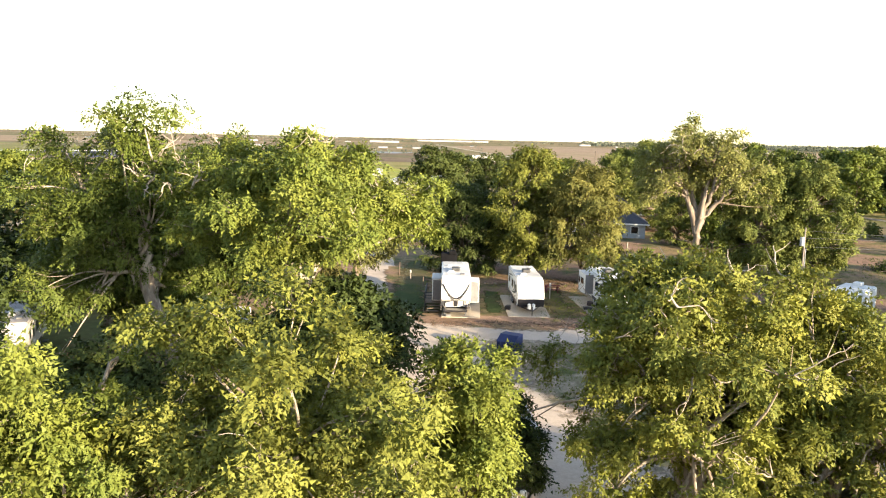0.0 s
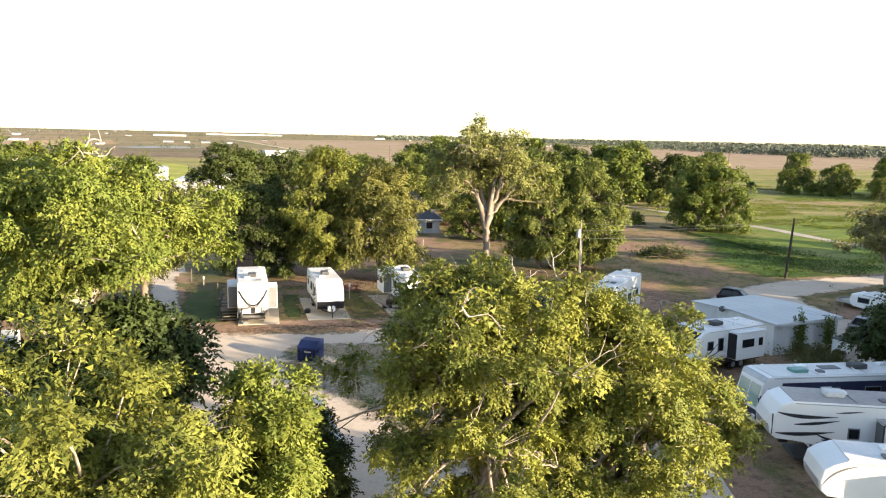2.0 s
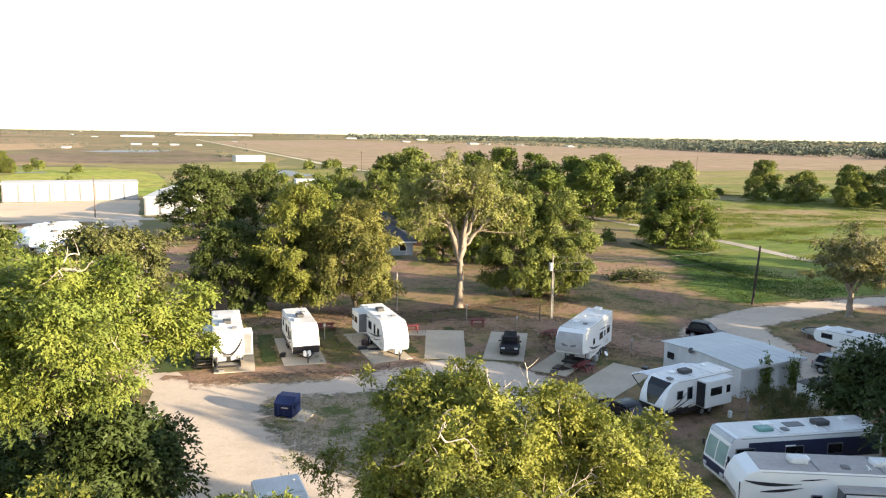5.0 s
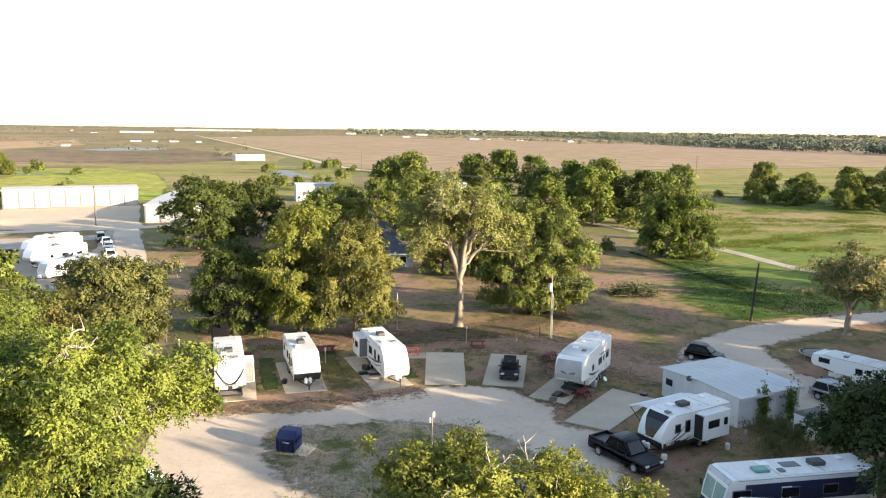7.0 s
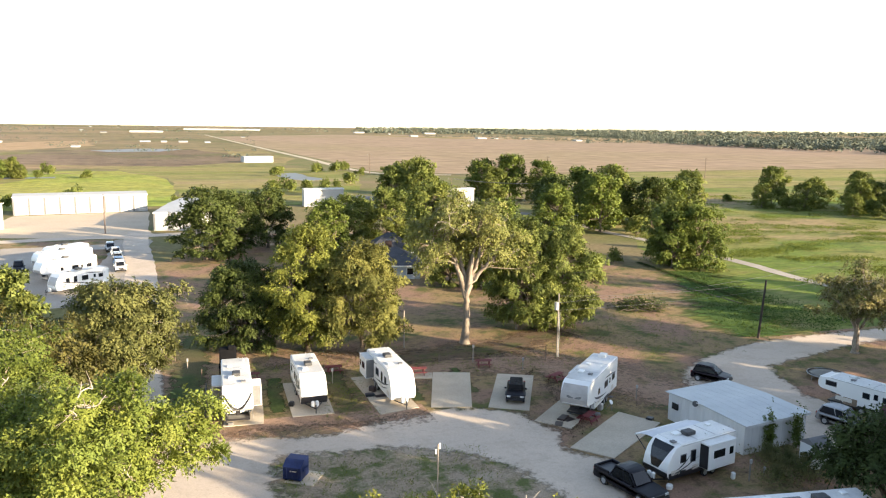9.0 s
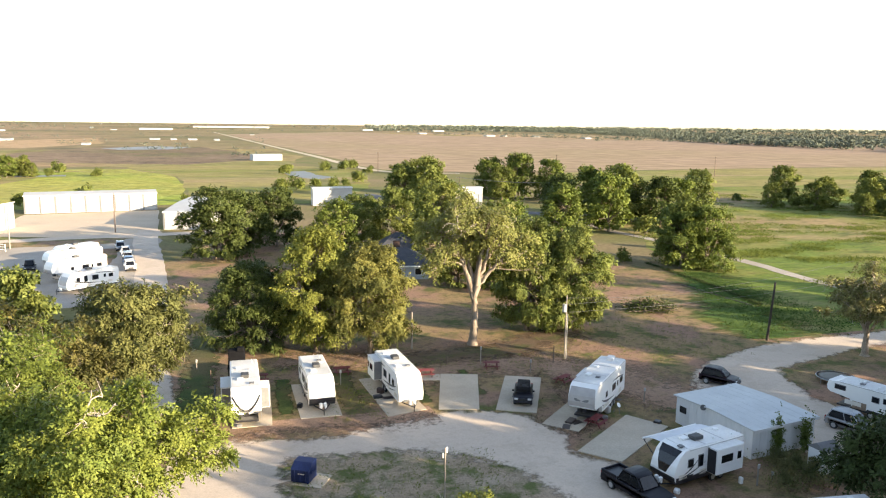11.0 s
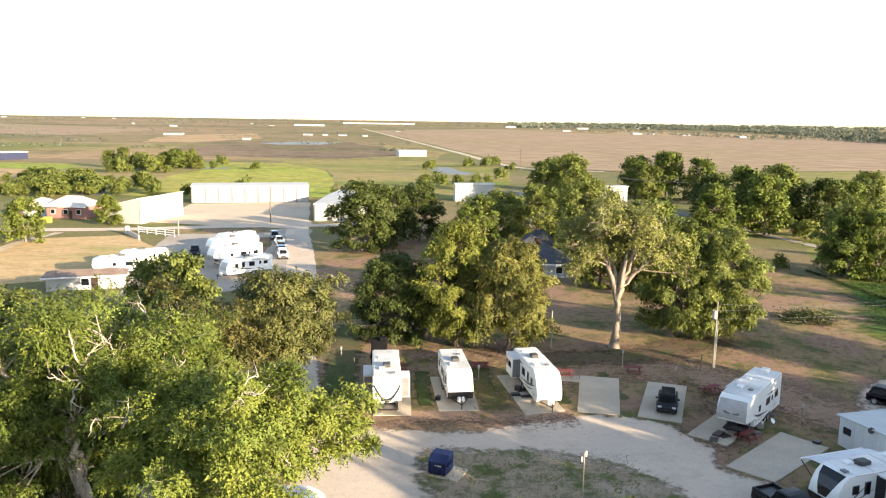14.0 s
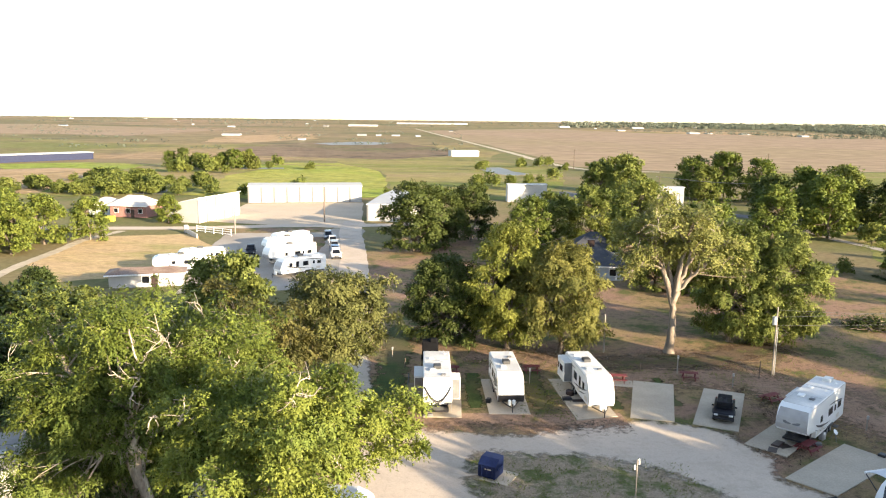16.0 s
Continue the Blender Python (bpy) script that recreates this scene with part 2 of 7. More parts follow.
M["white"] = mat("white_gelcoat", (0.780, 0.780, 0.760), (0.734, 0.734, 0.708), 0.35, 0.35, spec=0.5)
M["roofwhite"] = mat("white_rubber_roof", (0.702, 0.697, 0.671), (0.640, 0.634, 0.608), 0.6, 0.6, fine=5.0, fcon=0.08, c3=(0.48, 0.47, 0.445))
M["rooftan"] = mat("tan_rubber_roof", (0.40, 0.365, 0.34), (0.34, 0.31, 0.29), 0.6, 0.7, fine=5.0, fcon=0.1)
M["cream"] = mat("cream_gelcoat", (0.66, 0.62, 0.55), (0.60, 0.56, 0.49), 0.7, 0.4)
M["silver"] = mat("silver_gelcoat", (0.403, 0.384, 0.370), (0.325, 0.312, 0.299), 0.9, 0.35, spec=0.5)
M["greyp"] = mat("grey_plastic", (0.17, 0.17, 0.17), (0.13, 0.13, 0.13), 3.0, 0.6)
M["acgrey"] = mat("dark_grey_plastic", (0.07, 0.07, 0.07), (0.05, 0.05, 0.05), 3.0, 0.6)
M["tanroad"] = mat("pale_dirt_road", (0.46, 0.38, 0.27), (0.40, 0.33, 0.235), 0.1, 0.95, fine=0.6)
M["black"] = mat("black_gelcoat", (0.018, 0.018, 0.021), (0.026, 0.025, 0.028), 2.0, 0.35)
M["brownblack"] = mat("dark_brown_trim", (0.045, 0.028, 0.024), (0.035, 0.022, 0.02), 2.0, 0.4)
M["navy"] = mat("dark_blue_side", (0.028, 0.034, 0.075), (0.022, 0.026, 0.055), 1.0, 0.35)
M["glass"] = mat("dark_window_glass", (0.008, 0.009, 0.012), (0.012, 0.014, 0.018), 1.0, 0.12, spec=0.35)
M["screen"] = mat("windshield_shade", (0.30, 0.42, 0.38), (0.22, 0.33, 0.30), 0.8, 0.15, spec=0.7)
M["rubber"] = mat("tyre_rubber", (0.022, 0.022, 0.022), (0.03, 0.03, 0.03), 6.0, 0.85)
M["matblack"] = mat("matt_black_cover", (0.006, 0.006, 0.007), (0.009, 0.009, 0.01), 2.0, 0.9, spec=0.08)
M["chrome"] = mat("chrome", (0.7, 0.7, 0.72), (0.6, 0.6, 0.62), 3.0, 0.2, metal=1.0)
M["steel"] = mat("galvanized_steel", (0.42, 0.43, 0.44), (0.34, 0.35, 0.36), 2.0, 0.45, metal=0.4)
M["shedwall"] = mat("pale_metal_siding", (0.661, 0.667, 0.661), (0.593, 0.598, 0.593), 0.6, 0.5, fine=4.0, fcon=0.07, stretch=(1, 1, 0.2))
M["shedroof"] = mat("galvanized_roof", (0.50, 0.515, 0.51), (0.44, 0.455, 0.455), 0.5, 0.5, fine=4.0, fcon=0.06, c3=(0.46, 0.47, 0.465), metal=0.1)
M["whitemetal"] = mat("white_metal_siding", (0.39, 0.385, 0.375), (0.345, 0.34, 0.33), 0.2, 0.6, fine=2.0, fcon=0.06)
M["wood"] = mat("weathered_wood", (0.28, 0.21, 0.15), (0.20, 0.15, 0.105), 2.0, 0.85, fine=14.0, bump=0.3, stretch=(1, 1, 0.2))
M["polewood"] = mat("creosote_pole", (0.15, 0.11, 0.085), (0.10, 0.075, 0.06), 2.0, 0.9, fine=12.0, stretch=(1, 1, 0.15))
M["darkpole"] = mat("tarred_pole", (0.045, 0.034, 0.028), (0.03, 0.023, 0.02), 2.0, 0.9, fine=12.0, stretch=(1, 1, 0.15))
M["palewood"] = mat("grey_pole", (0.30, 0.262, 0.225), (0.235, 0.205, 0.175), 2.0, 0.9, fine=12.0, stretch=(1, 1, 0.15))
M["redpaint"] = mat("red_paint", (0.17, 0.028, 0.032), (0.12, 0.024, 0.024), 2.0, 0.6, fine=10.0)
M["blue"] = mat("dark_blue_paint", (0.010, 0.020, 0.078), (0.008, 0.014, 0.05), 1.2, 0.5, fine=8.0, spec=0.2)
M["brick"] = mat("red_brick", (0.27, 0.085, 0.06), (0.21, 0.07, 0.05), 1.5, 0.9, fine=8.0)
M["shingle"] = mat("blue_grey_shingles", (0.066, 0.068, 0.078), (0.046, 0.048, 0.056), 0.8, 0.9, fine=8.0)
M["palehouse"] = mat("pale_siding", (0.40, 0.43, 0.47), (0.35, 0.375, 0.41), 0.6, 0.7)
M["metalroof"] = mat("tan_metal_roof", (0.56, 0.51, 0.45), (0.50, 0.45, 0.40), 0.4, 0.5)
M["carblack"] = mat("black_car_paint", (0.008, 0.008, 0.012), (0.012, 0.011, 0.015), 1.0, 0.3, spec=0.22)
M["carmaroon"] = mat("dark_maroon_paint", (0.014, 0.008, 0.012), (0.010, 0.007, 0.010), 1.0, 0.3, spec=0.22)
M["carsilver"] = mat("silver_car_paint", (0.36, 0.37, 0.38), (0.30, 0.31, 0.32), 1.0, 0.25, metal=0.5)
M["carwhite"] = mat("white_car_paint", (0.75, 0.75, 0.75), (0.7, 0.7, 0.7), 1.0, 0.25)
M["carblue"] = mat("blue_car_paint", (0.10, 0.17, 0.30), (0.08, 0.14, 0.25), 1.0, 0.25)
M["lamp"] = mat("lamp_lens", (0.6, 0.6, 0.58), (0.5, 0.5, 0.48), 2.0, 0.15)
M["redlens"] = mat("red_lens", (0.3, 0.02, 0.02), (0.25, 0.02, 0.02), 2.0, 0.2)
M["teal"] = mat("teal_vent_cover", (0.13, 0.30, 0.26), (0.10, 0.24, 0.21), 2.0, 0.4)
M["tarp"] = mat("maroon_cover", (0.10, 0.025, 0.05), (0.07, 0.02, 0.035), 1.5, 0.7)
M["awning"] = mat("grey_white_awning", (0.605, 0.616, 0.638), (0.528, 0.539, 0.561), 0.8, 0.6)
M["yellow"] = mat("yellow_green_paint", (0.45, 0.42, 0.06), (0.38, 0.36, 0.05), 1.0, 0.5)

# ---- mesh helpers ----
def mesh_ob(name, me, material, parent=None, label="", smooth=False):
    if material:
        me.materials.append(material)
    if smooth:
        me.polygons.foreach_set("use_smooth", [True] * len(me.polygons))
    ob = new(name, me)
    ob.parent = parent
    if label:
        ob["label"] = label
    return ob


def part(name, bm, material, parent=None, label="", smooth=False):
    me = bpy.data.meshes.new(name)
    bmesh.ops.recalc_face_normals(bm, faces=bm.faces)
    bm.to_mesh(me)
    bm.free()
    return mesh_ob(name, me, material, parent, label, smooth)


def thing(name, label, category, m, group="", kind=""):
    ob = new(name)
    ob.matrix_basis = m
    return tagged(ob, label, category, group, kind)


def bx(bm, c, s, bev=0.0, m=None, segs=1):
    """A box of size s round c, its edges bevelled, turned by m."""
    t = Matrix.Translation(c) @ Matrix.Diagonal((*s, 1))
    if m is not None:
        t = m @ t
    r = bmesh.ops.create_cube(bm, size=1, matrix=t)
    if bev:
        es = list({e for v in r["verts"] for e in v.link_edges})
        bmesh.ops.bevel(bm, geom=es, offset=bev, segments=segs, profile=0.6, affect="EDGES")
    return bm


def box(c, s, bev=0.0, m=None, segs=1):
    return bx(bmesh.new(), c, s, bev, m, segs)


def cyl(bm, a, b, r1, r2=None, n=10):
    """A tapered rod from a to b."""
    a, b = Vector(a), Vector(b)
    d = b - a
    m = Matrix.Translation((a + b) / 2) @ d.to_track_quat("Z", "Y").to_matrix().to_4x4()
    bmesh.ops.create_cone(bm, cap_ends=True, segments=n, radius1=r1, radius2=r1 if r2 is None else r2, depth=d.length, matrix=m)
    return bm


def prism(pts, x0, x1, bev=0.0, segs=2):
    """A side outline of (y, z) points drawn out from x0 to x1, with rounded edges."""
    bm = bmesh.new()
    a = [bm.verts.new((x0, y, z)) for y, z in pts]
    b = [bm.verts.new((x1, y, z)) for y, z in pts]
    bm.faces.new(a)
    bm.faces.new(b[::-1])
    for i in range(len(pts)):
        j = (i + 1) % len(pts)
        bm.faces.new((a[j], a[i], b[i], b[j]))
    if bev:
        bmesh.ops.bevel(bm, geom=list(bm.edges), offset=bev, segments=segs, profile=0.6, affect="EDGES")
    return bm


def tube_arrays(path, radii, n, base):
    """Vertices and faces of a tube round a polyline."""
    path = np.asarray(path, float)
    tang = np.gradient(path, axis=0)
    tang /= np.linalg.norm(tang, axis=1, keepdims=True) + 1e-9
    up = np.where(np.abs(tang[:, 2:3]) > 0.9, [[1.0, 0, 0]], [[0, 0, 1.0]])
    u = np.cross(tang, up)
    u /= np.linalg.norm(u, axis=1, keepdims=True) + 1e-9
    v = np.cross(tang, u)
    a = np.arange(n) * 2 * np.pi / n
    ring = np.cos(a)[None, :, None] * u[:, None] + np.sin(a)[None, :, None] * v[:, None]
    vs = (path[:, None] + ring * np.asarray(radii)[:, None, None]).reshape(-1, 3)
    k = len(path)
    i = np.arange(k - 1)[:, None] * n + np.arange(n)[None]
    j = np.arange(k - 1)[:, None] * n + (np.arange(n)[None] + 1) % n
    fs = np.stack((i, j, j + n, i + n), -1).reshape(-1, 4) + base
    return vs, fs


def quads(name, vs, fs, normals=None):
    """A mesh of faces that all have as many corners as fs has columns, with shading normals where they are given."""
    me = bpy.data.meshes.new(name)
    vs, fs = np.asarray(vs, np.float32), np.asarray(fs, np.int32)
    me.vertices.add(len(vs))
    me.vertices.foreach_set("co", vs.ravel())
    me.loops.add(fs.size)
    me.loops.foreach_set("vertex_index", fs.ravel())
    me.polygons.add(len(fs))
    me.polygons.foreach_set("loop_start", np.arange(len(fs), dtype=np.int32) * fs.shape[1])
    me.update(calc_edges=True)
    me.validate()
    if normals is not None:
        me.attributes.new("custom_normal", "FLOAT_VECTOR", "POINT").data.foreach_set("vector", np.asarray(normals, np.float32).ravel())
    return me


def tubes(name, runs, n=6, thin=0.035):
    """Round rods along polylines as one mesh; thin ones get three sides."""
    vs, fs, base = [], [], 0
    for path, radii in runs:
        a, b = tube_arrays(path, radii, 3 if max(radii) < thin else n, base)
        vs.append(a), fs.append(b)
        base += len(a)
    return quads(name, np.concatenate(vs), np.concatenate(fs))


def sheet(name, pts, z, material, label="", category="", cuts=0, parent=None, thick=0.0, wob=0.0):
    """A flat patch of ground with the outline pts; wob roughens its edge."""
    out = []
    r = random.Random(len(pts) * 7 + int(abs(pts[0][0]) * 10))
    for i, p in enumerate(pts):
        q = pts[(i + 1) % len(pts)]
        n = max(1, int(math.hypot(q[0] - p[0], q[1] - p[1]) / cuts)) if cuts else 1
        for k in range(n):
            f = k / n
            out.append((p[0] + (q[0] - p[0]) * f + r.uniform(-wob, wob), p[1] + (q[1] - p[1]) * f + r.uniform(-wob, wob)))
    bm = bmesh.new()
    f = bm.faces.new([bm.verts.new((x, y, z)) for x, y in out])
    if f.normal.z < 0:
        f.normal_flip()
    if thick:
        g = bmesh.ops.extrude_face_region(bm, geom=[f])
        bmesh.ops.translate(bm, verts=[v for v in g["geom"] if isinstance(v, bmesh.types.BMVert)], vec=(0, 0, thick))
    bmesh.ops.triangulate(bm, faces=bm.faces)
    ob = part(name, bm, material, parent)
    return tagged(ob, label, category, "", "structure")


def ribbon(name, pts, width, z, material, label, category, wob=0.0):
    """A road of that width along a smoothed line."""
    P = [Vector((x, y, 0)) for x, y in pts]
    line = []
    for i in range(len(P) - 1):
        a, b, c, d = P[max(i - 1, 0)], P[i], P[i + 1], P[min(i + 2, len(P) - 1)]
        for k in range(10):
            t = k / 10
            line.append(0.5 * (2 * b + (c - a) * t + (2 * a - 5 * b + 4 * c - d) * t * t + (3 * b - a - 3 * c + d) * t ** 3))
    line.append(P[-1])
    r = random.Random(len(pts))
    vs, fs = [], []
    for i, p in enumerate(line):
        d = (line[min(i + 1, len(line) - 1)] - line[max(i - 1, 0)]).normalized()
        s = Vector((-d.y, d.x, 0)) * width / 2
        vs += [p + s * (1 + r.uniform(-wob, wob)) + Vector((0, 0, z)), p - s * (1 + r.uniform(-wob, wob)) + Vector((0, 0, z))]
        if i:
            fs.append((2 * i - 2, 2 * i - 1, 2 * i + 1, 2 * i))
    return tagged(mesh_ob(name, quads(name, [tuple(v) for v in vs], fs), material), label, category, "", "structure")


def fade_ribbon(name, label, category, pts, width, z, material):
    """A frayed edge: solid along the line pts, dissolving over width metres to its right (left: minus)."""
    P = [Vector((x, y, 0)) for x, y in pts]
    line = []
    for p, q in zip(P, P[1:]):
        n = max(1, int((q - p).length / 0.8))
        line += [p + (q - p) * (k / n) for k in range(n)]
    line.append(P[-1])
    vs, fs, fade = [], [], []
    rows = ((-0.15, 1.0), (0.0, 1.0), (0.25, 0.75), (0.5, 0.5), (0.75, 0.25), (1.0, 0.0))
    for i, p in enumerate(line):
        d = (line[min(i + 1, len(line) - 1)] - line[max(i - 1, 0)]).normalized()
        side = Vector((d.y, -d.x, 0)) * width
        for t, f in rows:
            vs.append(tuple(p + side * t + Vector((0, 0, z))))
            fade.append(f)
        if i:
            a, c = (i - 1) * len(rows), i * len(rows)
            fs += [(a + k, a + k + 1, c + k + 1, c + k) for k in range(len(rows) - 1)]
    me = quads(name, vs, fs)
    me.attributes.new("fade", "FLOAT", "POINT").data.foreach_set("value", fade)
    return tagged(mesh_ob(name, me, material), label, category, "", "structure")


# ---- trees ----
def leaf_faces(pos, axis, rng, n, spray, length, width, droop, out=None):
    """Sprays of n pointed leaflets along a hanging stem at every pos; out turns their faces and shading away from the clump."""
    T = len(pos)
    axis = axis / (np.linalg.norm(axis, axis=1, keepdims=True) + 1e-9)
    side = np.cross(axis, rng.normal(size=(T, 3)))
    side /= np.linalg.norm(side, axis=1, keepdims=True) + 1e-9
    vs, ns = [], []
    for k in range(n):
        f = (k + 0.5) / n
        sgn = 1 if k % 2 else -1
        p = pos + axis * (spray * f) + np.array([0, 0, -droop * spray * f * f])
        d = axis * 0.7 + side * sgn * (0.75 if k < n - 1 else 0.1) + rng.normal(size=(T, 3)) * 0.22 + np.array([0, 0, -droop * 0.9])
        d /= np.linalg.norm(d, axis=1, keepdims=True) + 1e-9
        w = np.cross(d, rng.normal(size=(T, 3)) * 0.6 + np.array([0, 0, 1.0]))
        w /= np.linalg.norm(w, axis=1, keepdims=True) + 1e-9
        s = rng.uniform(0.7, 1.25, (T, 1))
        L, W = length * s, width * s * 0.62
        if out is not None:
            face = np.cross(w, d)
            flip = np.where((face * out).sum(1, keepdims=True) < 0, -1.0, 1.0)
            w, face = w * flip, face * flip
            nrm = face * 0.5 + out * 0.85
            ns.append(np.repeat(nrm / (np.linalg.norm(nrm, axis=1, keepdims=True) + 1e-9), 3, 0))
        vs.append(np.stack((p + d * L * 0.22 - w * W, p + d * L * 0.3 + w * W, p + d * L), 1))
    v = np.concatenate(vs).reshape(-1, 3)
    return v, np.arange(len(v)).reshape(-1, 3), np.concatenate(ns) if ns else None


def tree_meshes(h, r, seed, clumps=40, twigs=4000, n=6, spray=0.4, length=0.24, width=0.09, trunk_h=None, trunk_r=None,
                droop=0.5, lean=(0, 0), low=0.15, dead=0, flat=0.75, ry=None, fill=0.45, forks=6, tight=1.0, under=-0.55, limb=0.62, col=False, sub=0, ssize=0.5, wig=0.014, lowu=0.07, open_to=None, twiglets=True, core=44, dthick=0.0019, point=0.0):
    """Wood, crown and bare-twig meshes of one tree: trunk, forking limbs, clumps of leaf sprays with gaps between them."""
    rng = np.random.default_rng(seed)
    trunk_h = trunk_h or h * 0.22
    trunk_r = trunk_r or h * 0.022
    ry = ry or r
    top = np.array([lean[0], lean[1], trunk_h])
    cz, hz = (h + trunk_h * (1 - low)) / 2, (h - trunk_h * (1 - low)) / 2
    centre = np.array([lean[0] * 1.4, lean[1] * 1.4, cz])
    cs = []
    while len(cs) < clumps:
        if col:
            u, th = rng.uniform(lowu, 0.96), rng.uniform(0, 2 * math.pi)
            prof = math.sqrt(max(0.03, 1 - ((u - 0.40) / (0.60 if u > 0.40 else 0.62)) ** 2))
            rad = rng.uniform(0.45, 0.95) * prof * (0.85 + 0.2 * math.sin(3 * th + seed) * math.cos(5 * u + seed))
            cs.append(np.array([lean[0] + math.cos(th) * r * rad, lean[1] + math.sin(th) * ry * rad, u * h]))
            continue
        d = rng.normal(size=3)
        d /= np.linalg.norm(d)
        if d[2] < under or (open_to and d[0] * open_to[0] + d[1] * open_to[1] > 0.42 and d[2] < 0.55):
            continue
        rr = rng.uniform(0.5, 0.93) if rng.random() > 0.2 else rng.uniform(0.15, 0.5)
        wob = 0.8 + 0.3 * math.sin(3 * math.atan2(d[1], d[0]) + seed) * math.cos(2 * d[2] + seed)
        p = centre + d * rr * wob * np.array([r, ry, hz]) * np.array([1, 1, 1.15 if d[2] < 0 else 1.02])
        p[:2] = centre[:2] + (p[:2] - centre[:2]) * (1 - point * max(0.0, d[2] * rr))
        cs.append(p)
    cs = np.array(cs)
    size = rng.uniform(0.20, 0.36, clumps) * min(r, hz * 1.3) * tight * (40 / max(clumps, 24)) ** 0.3
    runs = []
    base = np.zeros(3)
    bend = rng.normal(size=3) * 0.15 * np.array([1, 1, 0])
    k = np.linspace(0, 1, 14)[:, None]
    tp = base * (1 - k) + top * k + bend * np.sin(k * np.pi) + rng.normal(size=(14, 3)) * trunk_r * 0.10 * np.array([1, 1, 0])
    kn = 1 + rng.normal(size=14) * 0.035
    runs.append((np.concatenate(([[0, 0, -0.1], [0, 0, 0.05]], tp[1:])), np.concatenate(([trunk_r * 2.0, trunk_r * 1.7], (trunk_r * np.linspace(1.28, 0.8, 14) * kn)[1:]))))
    order = rng.permutation(clumps)[:forks]
    mains = []
    for i in order:
        tip = cs[i] - (cs[i] - centre) * 0.12
        mid = top * 0.55 + tip * 0.45 + np.array([0, 0, 0.10 * h]) * rng.uniform(0.2, 1.2) + rng.normal(size=3) * r * 0.07
        t = np.linspace(0, 1, 10)[:, None]
        line = (1 - t) ** 2 * top + 2 * t * (1 - t) * mid + t * t * tip + rng.normal(size=(10, 3)) * r * wig
        line[0] = top - np.array([0, 0, 0.05 * h])
        rad = trunk_r * np.linspace(limb, 0.14, 10)
        runs.append((line, rad))
        mains.append((line, rad))
    for i in range(clumps):
        ds = [np.linalg.norm(l - cs[i], axis=1) for l, _ in mains]
        m = int(np.argmin([d[2:8].min() for d in ds]))
        q = 2 + int(np.argmin(ds[m][2:8]))
        q = max(1, q - 1)
        s = mains[m][0][q]
        mid = (s + cs[i]) / 2 + rng.normal(size=3) * 0.06 * r + np.array([0, 0, 0.03 * h])
        t = np.linspace(0, 1, 6)[:, None]
        line = (1 - t) ** 2 * s + 2 * t * (1 - t) * mid + t * t * cs[i]
        r0 = mains[m][1][q] * 0.6
        runs.append((line, np.linspace(r0, r0 * 0.2, 6)))
        for _ in range(1 if twiglets else 0):
            d = rng.normal(size=3)
            d /= np.linalg.norm(d)
            e = cs[i] + d * size[i] * 0.85
            runs.append((np.array([line[3], (line[4] + e) / 2 + rng.normal(size=3) * 0.1 * size[i], e]), [r0 * 0.35, r0 * 0.22, r0 * 0.08]))
    wood = tubes("trunk", runs, 6) if not sub else None
    prob = size ** 2
    idx = rng.choice(clumps, twigs, p=prob / prob.sum())
    idx[:sub] = np.arange(sub) % clumps
    d = rng.normal(size=(twigs, 3))
    d /= np.linalg.norm(d, axis=1, keepdims=True)
    d[:, 2] = np.where(d[:, 2] < -0.3, -d[:, 2], d[:, 2])
    u = rng.random((twigs, 1)) ** fill
    stretch = rng.uniform(0.75, 1.35, (clumps, 3))
    pos = cs[idx] + d * u * size[idx][:, None] * stretch[idx] * np.array([1.1, 1.1, flat])
    if sub:
        # leafy shoots: small tufts on the skin of every clump, with dark gaps between them
        hub, tuft_i = pos[:sub], rng.integers(0, sub, twigs)
        wide = ssize * rng.uniform(0.55, 1.35, sub)
        pos = hub[tuft_i] + rng.normal(size=(twigs, 3)) * wide[tuft_i][:, None] * np.array([0.5, 0.5, 0.3])
        pos[:, 2] -= 0.35 * np.hypot(pos[:, 0] - hub[tuft_i, 0], pos[:, 1] - hub[tuft_i, 1])
        d = pos - hub[tuft_i] + rng.normal(size=(twigs, 3)) * 0.12
        d /= np.linalg.norm(d, axis=1, keepdims=True) + 1e-9
        for i in range(sub if twiglets else 0):
            c0, e = cs[idx[i]], hub[i]
            runs.append((np.array([c0, (c0 + e) / 2 + rng.normal(size=3) * 0.08 * ssize + np.array([0, 0, 0.1 * ssize]), e]), [trunk_r * 0.045, trunk_r * 0.028, trunk_r * 0.012]))
        wood = tubes("trunk", runs, 5 if twiglets else 4, 0.035 if twiglets else 0.16)
    unit = lambda q: q / (np.linalg.norm(q, axis=1, keepdims=True) + 1e-9)
    out = unit(pos - centre)
    axis = d * 0.7 + out * 0.5 + rng.normal(size=(twigs, 3)) * 0.35 + np.array([0, 0, -0.25 * droop])
    own = idx[tuft_i] if sub else idx
    if sub:
        shoot = unit((hub - cs[idx[:sub]]) / size[idx[:sub]][:, None] * 0.7 + unit(hub - centre) * 0.5 + rng.normal(size=(sub, 3)) * 0.6 + np.array([0, 0, 0.15]))
        turn_out = unit(shoot[tuft_i] + d * 0.35)
    else:
        turn_out = unit(d * 0.55 + (pos - cs[own]) / size[own][:, None] * 0.8 + out * 0.45 + np.array([0, 0, 0.2]))
    v, f, fn = leaf_faces(pos, axis, rng, n, spray, length, width, droop, turn_out)
    # shaded inner foliage of every clump
    ci = np.repeat(np.arange(clumps), core)
    ip = cs[ci] + rng.normal(size=(len(ci), 3)) * size[ci][:, None] * 0.15
